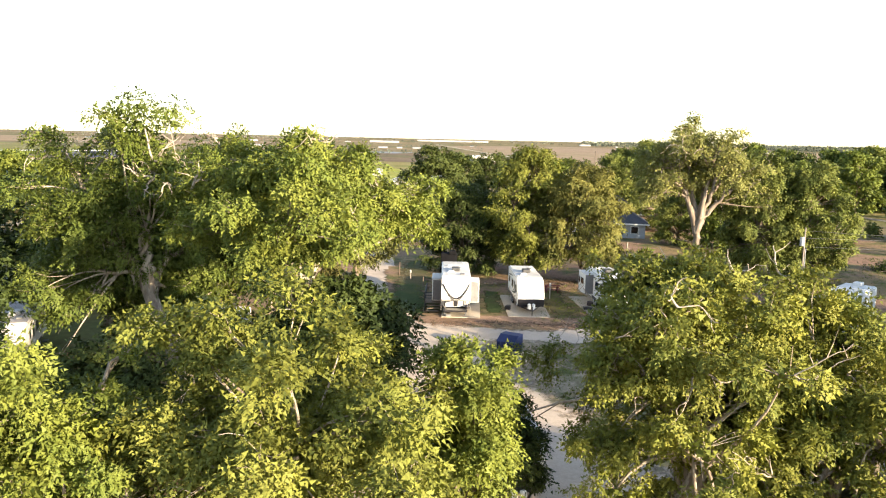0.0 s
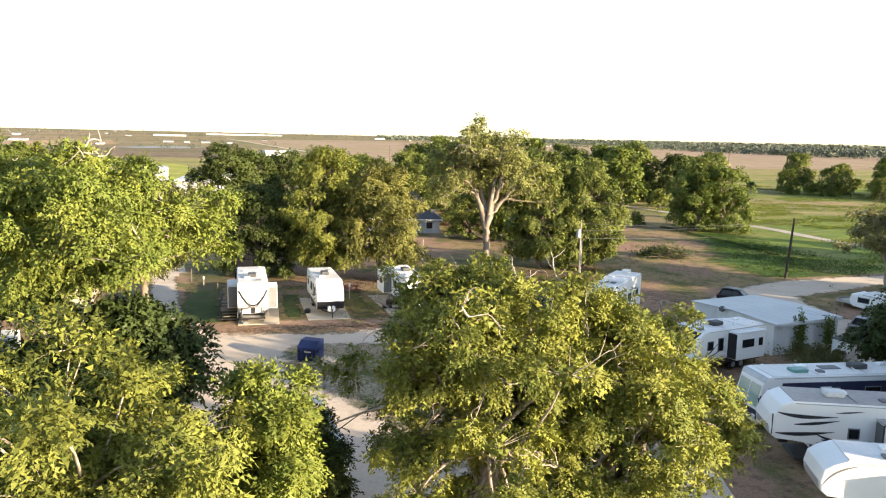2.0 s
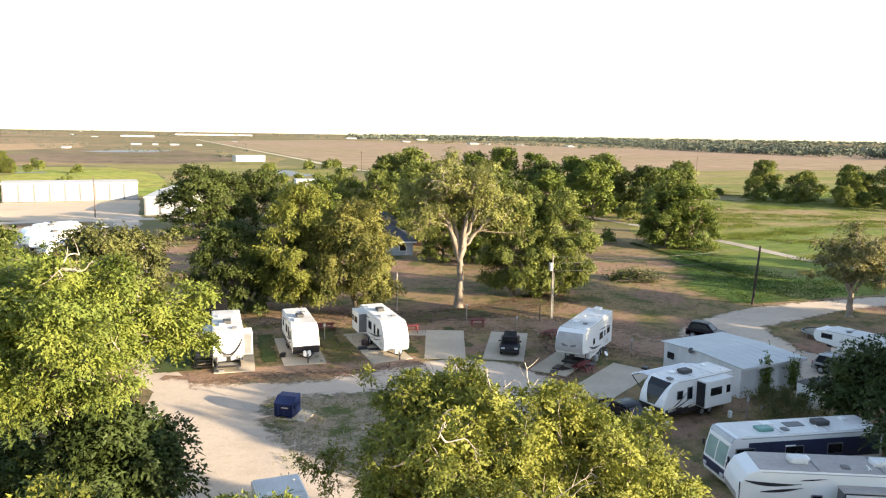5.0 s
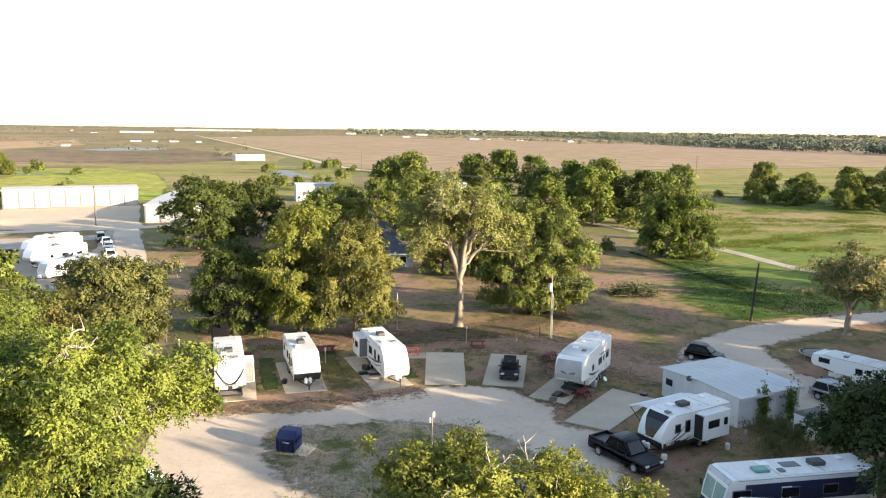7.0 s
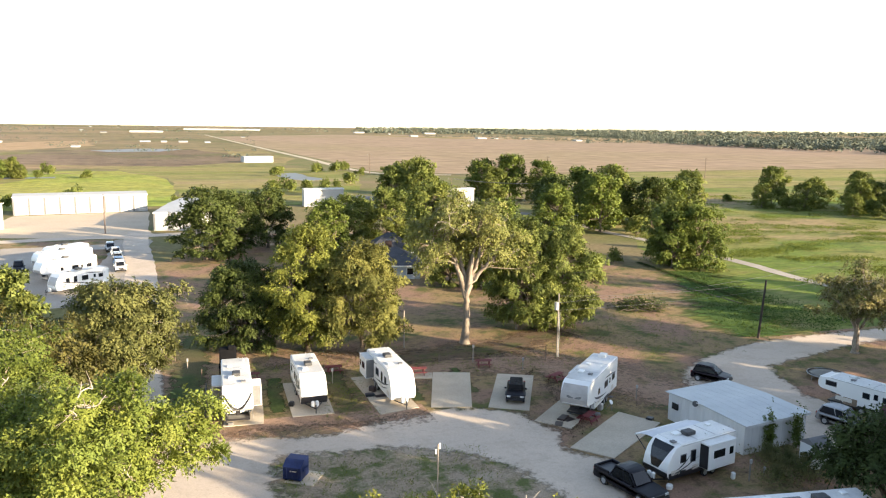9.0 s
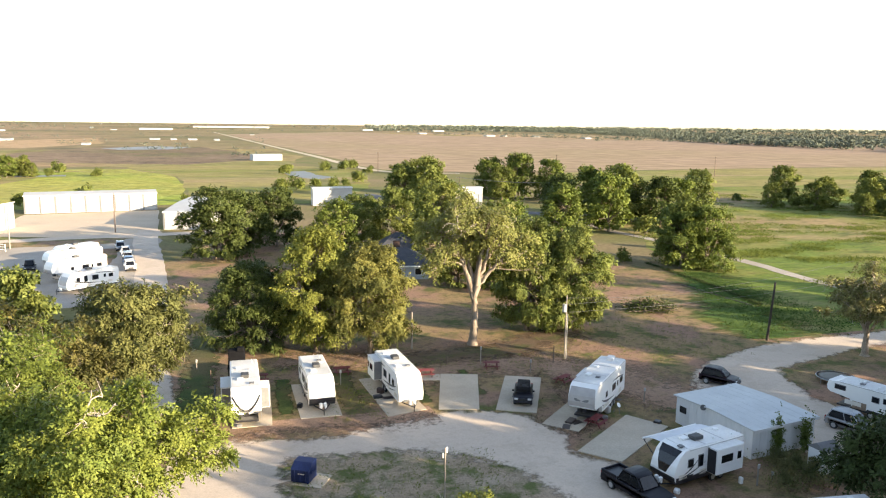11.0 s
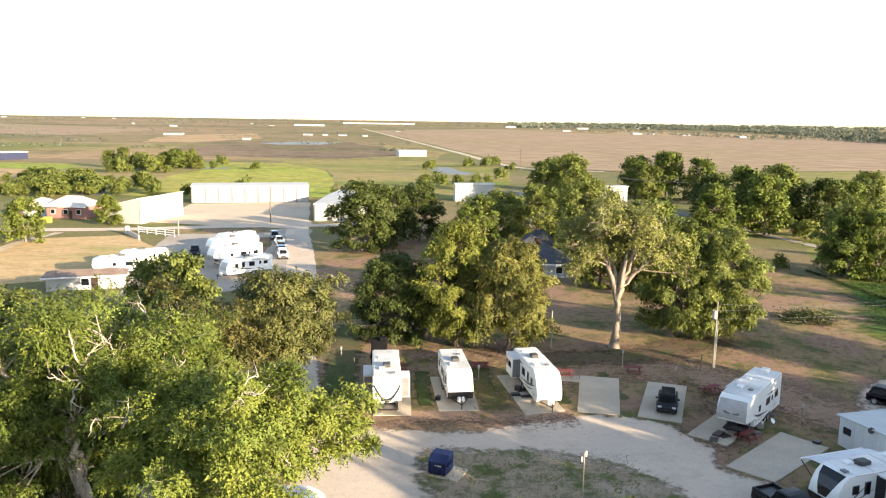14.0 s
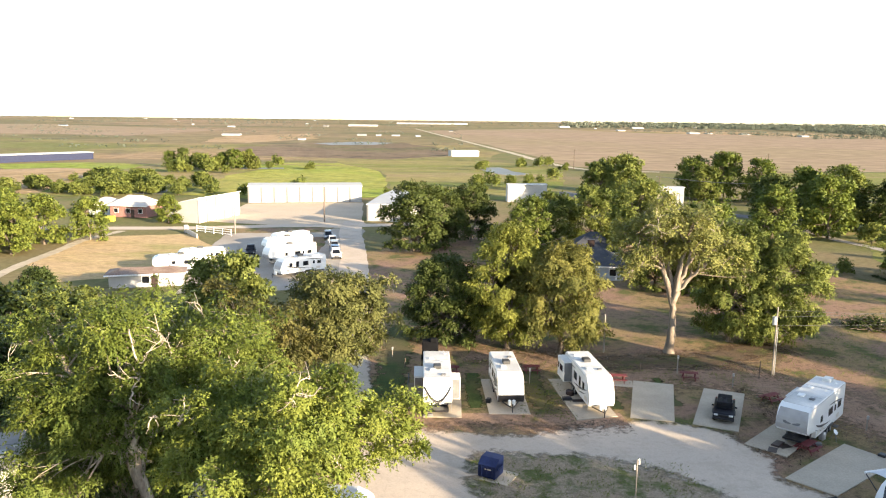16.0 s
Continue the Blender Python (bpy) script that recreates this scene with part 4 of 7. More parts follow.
def rv(kind, label, front, fdir, L, H=3.2, W=2.45, wall="white", roof="roofwhite", lower=None, cap=None, acs=(0.45,), vents=(0.2, 0.7), sides=(1, -1), z0=0.62, slides=(), group="campers",
       axle=0.62, name="travel_trailer", cat="camper", stripes=True, axles=2, z=0.1):
    """A caravan: its front middle on the ground, the way it faces, and its length."""
    ang = math.degrees(math.atan2(fdir[0], -fdir[1]))
    root = thing(name, label, cat, pose(front[0], front[1], z, 0, 0, ang), group)
    if kind == "trailer":
        front_line = [(0.28, z0), (0.04, 0.95), (0.0, 1.35), (0.16, 1.95), (0.5, 2.6), (0.95, H - 0.12), (1.4, H)]
    elif kind == "fifth":
        front_line = [(2.5, z0 + 0.1), (2.35, 1.5), (0.35, 1.62), (0.06, 1.85), (0.0, 2.25), (0.14, 2.8), (0.5, H - 0.25), (1.1, H)]
    else:
        front_line = [(0.12, 0.4), (0.0, 0.7), (0.03, 1.25), (0.16, 2.1), (0.34, 2.85), (0.55, H - 0.05), (0.9, H)]
    back = [(L - 0.15, H - 0.02), (L, H - 0.25), (L, z0 if kind != "motor" else 0.45)]
    part("body", prism(front_line + back, -W / 2, W / 2, 0.07), M[wall], root)
    top = front_line[-1][0]
    part("roof", box((0, (top + L - 0.2) / 2, H + 0.012), (W - 0.16, L - 0.25 - top, 0.05), 0.015), M[roof], root)
    for s in (-1, 1):
        part("roof_trim", box((s * (W / 2 - 0.02), (top + L) / 2, H - 0.1), (0.07, L - top - 0.2, 0.05), 0.01), M["greyp" if wall != "white" else "silver"], root)
    for i, f in enumerate(acs):
        u = part("air_conditioner", box((0, L * f, H + 0.19), (0.72, 0.98, 0.32), 0.09, segs=2), M["roofwhite" if roof == "rooftan" or cap == "silver" else "acgrey"], root)
        part("grille", box((0, L * f + 0.45, H + 0.18), (0.5, 0.12, 0.16), 0.02), M["black"], u)
    for i, f in enumerate(vents):
        part("roof_vent", box((0.55 * (-1) ** i, L * f, H + 0.09), (0.42, 0.42, 0.12), 0.03), M["white" if i % 2 else "greyp"], root)
    part("antenna", cyl(cyl(bmesh.new(), (0.7, L * 0.6, H), (0.7, L * 0.6, H + 0.16), 0.05, n=8), (0.4, L * 0.6, H + 0.18), (1.0, L * 0.6, H + 0.18), 0.025, n=6), M["white"], root)
    for f in (0.3, 0.62):
        part("roof_seam", box((0, top + (L - top) * f, H + 0.042), (W - 0.3, 0.09, 0.012)), M["silver" if roof != "rooftan" else "greyp"], root)
    part("skylight", box((-0.45, L * 0.34, H + 0.1), (0.55, 0.7, 0.14), 0.06, segs=2), M["white"], root, "white domed skylight")
    part("plumbing_vent", cyl(cyl(bmesh.new(), (0.8, L * 0.86, H), (0.8, L * 0.86, H + 0.12), 0.05, n=8), (0.8, L * 0.86, H + 0.12), (0.8, L * 0.86, H + 0.16), 0.09, n=8), M["white"], root)
    bm = bmesh.new()
    for s in (-1, 1):
        cyl(bm, (0.55 + s * 0.2, L + 0.12, 1.0), (0.55 + s * 0.2, L + 0.12, H + 0.02), 0.025, n=6)
    for q in range(6):
        cyl(bm, (0.35, L + 0.12, 1.1 + q * 0.35), (0.75, L + 0.12, 1.1 + q * 0.35), 0.02, n=6)
    part("ladder", bm, M["silver"], root, "aluminium rear ladder")
    for s in (-1, 1):
        for f, w in ((0.12 if kind != "fifth" else 0.3, 0.9), (0.4, 0.7), (0.82, 0.8)):
            part("baggage_door", box((s * W / 2, L * f, z0 + 0.48), (0.03, w, 0.4), 0.01), M["cream" if wall == "white" else "white"], root)
    # skirt trim, running gear
    part("chassis", box((0, L * 0.55, z0 - 0.12), (W - 0.5, L * 0.85, 0.16), 0.02), M["black"], root)
    for s in (-1, 1):
        for k in range(axles):
            wheel(root, s * (W / 2 - 0.16), L * axle + (k - (axles - 1) / 2) * 0.86, 0.36, 0.22)
        part("fender", prism([(L * axle - 0.95, z0), (L * axle - 0.75, 0.86), (L * axle + 0.75, 0.86), (L * axle + 0.95, z0)], s * W / 2 - 0.03, s * W / 2 + 0.03, 0.01), M["black"], root)
        part("stabilizer", cyl(bmesh.new(), (s * 0.8, L - 0.5, 0), (s * 0.8, L - 0.5, z0), 0.04, n=6), M["black"], root)
    if lower:
        for s in (-1, 1):
            part("lower_trim", box((s * W / 2, L * 0.53, z0 + 0.2), (0.03, L * 0.86, 0.34), 0.01), M[lower], root)
    if kind == "trailer":
        bm = bmesh.new()
        for s in (-1, 1):
            cyl(bm, (s * 0.75, 0.5, 0.5), (0, -1.05, 0.48), 0.06, n=6)
        cyl(bm, (0, -0.95, 0.02), (0, -0.95, 0.85), 0.05, n=8)
        part("hitch", bm, M["black"], root)
        for s in (-1, 1):
            bm = bmesh.new()
            cyl(bm, (s * 0.2, -0.32, 0.5), (s * 0.2, -0.32, 0.95), 0.16, n=12)
            cyl(bm, (s * 0.2, -0.32, 0.95), (s * 0.2, -0.32, 1.02), 0.13, 0.06, n=12)
            part("gas_bottle", bm, M["white"], root)
    elif kind == "fifth":
        bm = bmesh.new()
        bx(bm, (0, 1.1, 1.3), (0.4, 0.5, 0.55), 0.04)
        part("kingpin", bm, M["black"], root)
        for s in (-1, 1):
            part("landing_leg", cyl(cyl(bmesh.new(), (s * 0.95, 2.2, 0.03), (s * 0.95, 2.2, 1.3), 0.06, n=8), (s * 0.95, 2.2, 0), (s * 0.95, 2.2, 0.05), 0.15, n=8), M["greyp"], root)
    # side openings
    for s in sides:
        lay = [(0.22, 0.55, 0.6), (0.36, 0.5, 0.9), (0.54, 1.0, 0.7), (0.84, 0.7, 0.5)] if kind != "fifth" else [(0.36, 0.5, 0.5), (0.6, 1.1, 0.6), (0.85, 0.9, 0.55)]
        for f, w, h in lay:
            if not any(sd == s and abs(L * f - y) < ln / 2 + 0.5 for sd, y, ln in slides):
                window(root, s, L * f, 2.05 if kind != "fifth" else 2.1, w, h, W)
    for sd, y, ln in slides:
        so = part("slide_out", box((sd * (W / 2 + 0.38), y, 1.95), (0.95, ln, 2.0), 0.04), M[wall], root)
        part("slide_side", box((sd * (W / 2 + 0.36), y - ln / 2 - 0.008, 1.95), (0.84, 0.03, 1.86), 0.01), M["black" if cap == "wedge" else "greyp"], so)
        part("slide_roof", box((sd * (W / 2 + 0.38), y, 2.98), (1.0, ln + 0.08, 0.05), 0.015), M[roof], so)
        fr = part("window", box((sd * (W / 2 + 0.86), y - ln * 0.12, 2.15), (0.05, ln * 0.42, 0.62), 0.02), M["greyp"], so)
        part("window", box((sd * (W / 2 + 0.86), y + ln * 0.33, 2.15), (0.05, 0.42, 0.6), 0.02), M["glass"], so)
        fr.data.materials[0] = M["glass"]
    # entry door on the far side of the tongue
    s = (sides or (1,))[0]
    dy = L * (0.72 if kind != "motor" else 0.4)
    if not any(sd == s and abs(dy - y) < ln / 2 + 0.5 for sd, y, ln in slides):
        d = part("door", box((s * W / 2, dy, 1.65), (0.05, 0.72, 1.9), 0.02), M[wall], root)
        part("door_window", box((s * (W / 2 + 0.015), dy, 2.1), (0.05, 0.4, 0.55), 0.02), M["glass"], d)
        part("step", box((s * (W / 2 + 0.2), dy, 0.42), (0.4, 0.65, 0.05), 0.01), M["black"], root)
    if stripes:
        for s in (-1, 1):
            swoosh(root, s * (W / 2 + 0.004), ((L * 0.06 + (1.6 if kind == "fifth" else 0.3), 2.0), (L * 0.3, 1.35), (L * 0.62, 1.2)), 0.2)
            swoosh(root, s * (W / 2 + 0.004), ((L * 0.10 + (1.2 if kind == "fifth" else 0.3), 1.55), (L * 0.3, 1.0), (L * 0.5, 0.95)), 0.12, "greyp")
            swoosh(root, s * (W / 2 + 0.004), ((L * 0.55, 2.75), (L * 0.75, 2.7), (L * 0.95, 2.35)), 0.14)
    for s in (-1, 1):
        part("tail_light", box((s * (W / 2 - 0.2), L + 0.01, 1.0), (0.2, 0.05, 0.3), 0.02), M["redlens"], root)
    # front caps
    F = front_line
    h = W / 2
    if cap == "wedge":
        fpanel(F[2:6], [0.35, 0.62, 0.86, 0.98], "glass", root, "front_window", "large dark tapered front window")
        fpanel([(0.28, z0 - 0.02), (0.04, 0.95), (0.0, 1.22)], [h + 0.005] * 3, "black", root, "front_skirt", "black lower front skirt")
        for s in (-1, 1):
            part("side_skirt", box((s * h, 1.1, 0.88), (0.03, 1.8, 0.5), 0.01), M["black"], root)
    elif cap == "black_low":
        fpanel(F[0:3], [h + 0.004] * 3, "black", root, "front_skirt", "black lower front skirt")
        fpanel([(0.10, 1.72), (0.13, 1.82), (0.155, 1.9)], [(-0.5, -0.1), (-0.35, 0.35), (0.0, 0.55)], "silver", root, "badge")
    elif cap == "chevron":
        prof = [(0.34, 1.63), (0.06, 1.85), (0.0, 2.25), (0.14, 2.8)]
        for k in range(2):
            bm = bmesh.new()
            pts = []
            for i in range(17):
                a = -1 + i / 8
                z = 1.9 + 1.25 * abs(a) ** 1.8 - 0.2 * k
                y = float(np.interp(z, [1.62, 1.85, 2.25, 2.8, H - 0.25], [0.35, 0.06, 0.0, 0.14, 0.5])) - 0.03
                pts.append((a * (h - 0.12 - 0.15 * k), y, z))
            me = tubes("chevron", [(np.array(pts), [0.075 - 0.025 * k] * 17)], 6)
            bm.free()
            mesh_ob("chevron", me, M["black" if k == 0 else "greyp"], root, smooth=True)
        bm = box((0, 2.42, 1.0), (W - 0.3, 0.06, 0.7), 0.02)
        part("front_storage", bm, M["white"], root)
    elif cap == "silver":
        fpanel(F[2:7], [h - 0.02, h - 0.02, h - 0.02, h - 0.05, h - 0.16], "silver", root, "front_cap", "silver-grey moulded front cap")
        for s in (-1, 1):
            fpanel([(0.0, 2.32), (0.02, 2.4), (0.06, 2.55)], [(min(s * 0.12, s * 0.5), max(s * 0.12, s * 0.5)), (min(s * 0.05, s * 0.65), max(s * 0.05, s * 0.65)), (min(s * 0.5, s * 0.7), max(s * 0.5, s * 0.7))], "greyp", root, "emblem", "", 0.04)
        fpanel([(0.36, 1.62), (0.2, 1.72), (0.1, 1.8)], [h - 0.1, h - 0.1, h - 0.1], "white", root, "front_band", "", 0.05)
    elif cap == "grey":
        fpanel(F[3:6], [h - 0.25, h - 0.3, h - 0.42], "roofwhite", root, "front_panel", "pale moulded front panel")
        fpanel([(0.1, 1.75), (0.16, 1.95), (0.22, 2.08)], [0.25, 0.55, 0.2], "white", root, "badge", "", 0.03)
    elif cap == "plain":
        fpanel(F[2:5], [h - 0.2, h - 0.2, h - 0.25], "silver", root, "front_panel")
    elif cap == "motor":
        for s in (-1, 1):
            fpanel([(0.05, 1.42), (0.16, 2.1), (0.30, 2.68)], [(min(s * 0.06, s * 1.08), max(s * 0.06, s * 1.08))] * 3, "screen", root, "windshield", "pale green sunshade behind the windshield")
        fpanel([(0.0, 0.72), (0.02, 1.0), (0.03, 1.25)], [h + 0.004] * 3, "navy", root, "nose", "dark blue nose")
        fpanel([(0.36, 2.9), (0.5, H - 0.1), (0.6, H - 0.04)], [h] * 3, "steel", root, "brow", "grey-green brow over the windshield")
        for s in (-1, 1):
            part("headlight", box((s * 0.95, 0.0, 0.85), (0.36, 0.1, 0.22), 0.03), M["lamp"], root)
            part("mirror", box((s * (h + 0.2), 0.1, 2.0), (0.18, 0.1, 0.42), 0.03), M["black"], root)
            part("side_band", box((s * h, L * 0.56, 2.25), (0.02, L * 0.84, 1.25), 0.005), M["navy"], root, "dark blue upper side")
            window(root, s, 1.3, 2.15, 1.2, 0.75, W)
            window(root, s, 4.6, 2.2, 1.2, 0.6, W)
            window(root, s, 7.4, 2.2, 1.0, 0.6, W)
        part("roof_hatch", box((0.3, L * 0.28, H + 0.12), (0.75, 1.0, 0.2), 0.08, segs=2), M["teal"], root, "teal roof vent cover")
        part("solar_panel", box((-0.2, L * 0.5, H + 0.06), (0.7, 1.2, 0.05), 0.01), M["greyp"], root)
    return root


def car(kind, label, centre, fdir, paint, name="car", group="", L=4.7, W=1.85, H=1.75, category="car", z=0.0):
    """A car by its middle and the way it faces."""
    ang = math.degrees(math.atan2(fdir[0], -fdir[1]))
    root = thing(name, label, category, pose(centre[0], centre[1], z, 0, 0, ang) @ pose(0, -L / 2, 0), group)
    r = 0.36 if kind != "sedan" else 0.32
    hb = 0.98 if kind != "sedan" else 0.85
    hood = 0.27 * L
    wb0, wb1 = 0.19 * L, 0.80 * L
    # lower body
    arch = lambda c: [(c + (r + 0.07) * math.cos(a), 0.34 + max(0.0, (r + 0.10) * math.sin(a))) for a in np.linspace(math.pi, 0, 7)]
    low = [(0.02, 0.62), (0.05, hb - 0.2), (0.2, hb - 0.07), (hood * 0.6, hb), (hood, hb + 0.04), (L - 0.12, hb + 0.04), (L - 0.02, hb - 0.1), (L, 0.6), (L - 0.08, 0.34)] + arch(wb1)[::-1] + arch(wb0)[::-1] + [(0.08, 0.34)]
    part("body", prism(low, -W / 2, W / 2, 0.055, 3), M[paint], root, smooth=True)
    part("underbody", box((0, L / 2, 0.42), (W - 0.5, L - 0.5, 0.3), 0.02), M["black"], root)
    if kind == "pickup":
        c0, c1, c2, c3 = hood - 0.1, hood + 0.7, hood + 2.15, hood + 2.6
    elif kind == "sedan":
        c0, c1, c2, c3 = hood - 0.1, hood + 0.85, L - 1.25, L - 0.45
    elif kind == "jeep":
        c0, c1, c2, c3 = hood + 0.1, hood + 0.5, L - 0.2, L - 0.1
    else:
        c0, c1, c2, c3 = hood - 0.1, hood + 0.75, L - 0.45, L - 0.08
    wb, wt = W / 2 - 0.06, W / 2 - 0.24
    if kind == "jeep":
        # open tub: windscreen, seats and bars instead of a closed cabin
        ws = part("windscreen", box((0, c0 + 0.12, hb + 0.33), (W - 0.34, 0.06, 0.6), 0.02, Matrix.Translation((0, 0, 0))), M["black"], root)
        part("pane", box((0, c0 + 0.09, hb + 0.34), (W - 0.48, 0.05, 0.46), 0.02), M["glass"], ws)
        part("tub", box((0, (c0 + c3) / 2 + 0.1, hb + 0.03), (W - 0.36, c3 - c0 - 0.5, 0.06), 0.02), M["greyp"], root, "dark grey open interior")
        for xx, yy in ((-0.4, c0 + 0.95), (0.4, c0 + 0.95), (0, c0 + 1.85)):
            st = part("seat", box((xx, yy, hb + 0.12), (0.5 if xx else 1.1, 0.5, 0.16), 0.05), M["acgrey"], root)
            part("backrest", box((xx, yy + 0.27, hb + 0.4), (0.48 if xx else 1.1, 0.14, 0.5), 0.05), M["acgrey"], st)
        sp = part("spare_wheel", cyl(bmesh.new(), (0, L + 0.02, 0.95), (0, L + 0.26, 0.95), 0.38, n=18), M["rubber"], root)
        part("rim", cyl(bmesh.new(), (0, L + 0.2, 0.95), (0, L + 0.28, 0.95), 0.2, n=14), M["steel"], sp)
    else:
        bm = bmesh.new()
        ring0 = [bm.verts.new(p) for p in ((-wb, c0, hb), (wb, c0, hb), (wb, c3, hb), (-wb, c3, hb))]
        ring1 = [bm.verts.new(p) for p in ((-wt, c1, H), (wt, c1, H), (wt, c2, H), (-wt, c2, H))]
        bm.faces.new(ring0[::-1])
        bm.faces.new(ring1)
        for i in range(4):
            j = (i + 1) % 4
            bm.faces.new((ring0[i], ring0[j], ring1[j], ring1[i]))
        bmesh.ops.bevel(bm, geom=list(bm.edges), offset=0.16, segments=4, affect="EDGES")
        cab = part("cabin", bm, M["glass"], root, "dark window glass")
        part("roof", prism([(c1 - 0.16, H - 0.11), (c1 + 0.02, H - 0.02), (c1 + 0.35, H + 0.05), ((c1 + c2) / 2, H + 0.07), (c2 - 0.2, H + 0.04), (c2 + 0.08, H - 0.05), (c2 + 0.06, H - 0.12)], -wt - 0.02, wt + 0.02, 0.05), M[paint], cab, smooth=True)
        for s in (-1, 1):
            for f in (0.0, 0.45, 1.0):
                g0, g1 = c0 + 0.08 + (c3 - c0 - 0.16) * f, c1 + 0.06 + (c2 - c1 - 0.12) * f
                part("pillar", cyl(bmesh.new(), (s * (wb - 0.05), g0, hb), (s * (wt - 0.03), g1, H - 0.04), 0.06, 0.05, n=8), M[paint], cab, smooth=True)
    if kind == "pickup":
        part("bed", box((0, (c3 + L) / 2, hb + 0.05), (W - 0.36, L - c3 - 0.25, 0.05), 0.01), M["black"], root, "dark empty truck bed")
        for s in (-1, 1):
            part("bed_rail", box((s * (W / 2 - 0.09), (c3 + L) / 2, hb + 0.14), (0.14, L - c3 - 0.04, 0.26), 0.04), M[paint], root)
        part("tailgate", box((0, L - 0.08, hb + 0.12), (W - 0.1, 0.1, 0.26), 0.03), M[paint], root)
    if kind == "jeep":
        for s in (-1, 1):
            part("fender", box((s * (W / 2 - 0.1), wb0, 0.86), (0.42, 1.05, 0.1), 0.04), M["black"], root)
        bm = bmesh.new()
        for yy in (c1 + 0.75, c1 + 1.6):
            for s in (-1, 1):
                cyl(bm, (s * 0.6, yy, hb), (s * 0.58, yy, H + 0.06), 0.04, n=6)
            cyl(bm, (-0.58, yy, H + 0.06), (0.58, yy, H + 0.06), 0.04, n=6)
        part("roll_bar", bm, M["black"], root)
    for s in (-1, 1):
        for yy in (wb0, wb1):
            wheel(root, s * (W / 2 - 0.1), yy, r, 0.24)
        part("headlight", box((s * (W / 2 - 0.26), 0.06, hb - 0.22), (0.36, 0.12, 0.18), 0.03), M["lamp"], root)
        part("tail_light", box((s * (W / 2 - 0.12), L - 0.02, hb - 0.1), (0.16, 0.08, 0.34), 0.02), M["redlens"], root)
        part("mirror", box((s * (W / 2 + 0.1), c0 + 0.35, hb + 0.12), (0.2, 0.1, 0.16), 0.03), M[paint], root)
    part("grille", box((0, 0.02, hb - 0.25), (W * 0.5, 0.08, 0.24), 0.02), M["black"], root)
    part("bumper", box((0, 0.0, 0.48), (W - 0.1, 0.16, 0.2), 0.04), M["black" if kind != "sedan" else paint], root)
    part("bumper", box((0, L, 0.5), (W - 0.1, 0.14, 0.18), 0.04), M["black" if kind != "sedan" else paint], root)
    part("licence_plate", box((0, L + 0.06, 0.72), (0.32, 0.03, 0.16)), M["lamp"], root)
    return root


r1 = rv("fifth", "white fifth-wheel camper with dark chevrons on its front cap", (0.4, 65.5), (0.02, -1), 9.3, 3.7, 2.6, slides=((-1, 5.0, 3.0), (1, 3.8, 1.6)), cap="chevron", acs=(0.42,), name="fifth_wheel_camper", lower="silver")
r2 = rv("trailer", "white travel trailer with a black lower front", (7.3, 68.7), (0.05, -1), 8.0, 3.15, cap="black_low", lower="brownblack", acs=(0.5,), vents=(0.72, 0.3))
rv("trailer", "white travel trailer with a rear slide-out over a concrete pad", (15.6, 67.7), (0.09, -1), 9.0, 3.25, cap="grey", slides=((-1, 7.4, 2.4),), acs=(0.62,), vents=(0.32, 0.82))
rv("fifth", "white fifth-wheel camper with a silver-grey front cap", (29.55, 60.0), (-0.68, -0.73), 10.2, 3.75, 2.55, cap="silver", acs=(0.9,), vents=(0.3, 0.6), slides=((-1, 6.3, 3.0),), name="fifth_wheel_camper", sides=(1, -1))
rE = rv("trailer", "white travel trailer with a dark wedge front window and open slide-out", (30.6, 47.9), (-0.965, -0.26), 7.6, 3.15, z=0.02, cap="wedge", slides=((1, 5.0, 3.0),), acs=(0.45,), vents=(0.16, 0.82), lower="black", sides=(1, -1), stripes=False)
for a, b, c, w in (((1.0, 1.25), (1.7, 1.45), (2.6, 2.3), 0.12), ((0.8, 1.05), (1.9, 1.2), (3.3, 1.9), 0.1), ((1.3, 0.9), (2.2, 0.95), (3.4, 1.2), 0.09), ((6.7, 1.2), (7.0, 1.8), (7.4, 2.7), 0.1), ((6.5, 2.8), (7.0, 2.75), (7.5, 2.5), 0.08)):
    for s in (-1, 1):
        swoosh(rE, s * 1.236, (a, b, c), w)
rv("motor", "white-roofed motorhome with dark blue sides and shaded windshield", (28.9, 37.9), (-0.995, 0.09), 10.8, 3.25, z=0.02, cap="motor", acs=(0.66,), vents=(0.4, 0.85), name="motorhome", z0=0.45, axle=0.78, axles=1, stripes=False, sides=())
rD = rv("fifth", "white fifth-wheel camper with a tan roof and black swooshes", (26.6, 33.3), (-0.94, 0.34), 11.5, 3.65, z=0.02, cap="plain", roof="rooftan", acs=(0.3, 0.68), vents=(0.5, 0.85), slides=((1, 7.0, 3.6),), name="fifth_wheel_camper", sides=(1, -1))
for a, b, c, w in (((0.35, 3.05), (1.4, 2.75), (3.3, 2.95), 0.2), ((1.2, 2.45), (2.2, 2.5), (3.4, 2.75), 0.16), ((0.3, 1.95), (1.5, 1.85), (3.2, 2.15), 0.2), ((3.2, 3.15), (3.8, 3.2), (4.6, 3.3), 0.08), ((2.6, 1.7), (3.6, 1.5), (5.0, 1.75), 0.22), ((9.2, 2.9), (10.0, 2.5), (11.2, 2.6), 0.2)):
    for s in (-1, 1):
        swoosh(rD, s * 1.236, (a, b, c), w)
for s in (-1, 1):
    part("corner_trim", box((s * 1.2, 0.12, 2.4), (0.08, 0.06, 1.1), 0.02), M["black"], rD, "black corner trim")
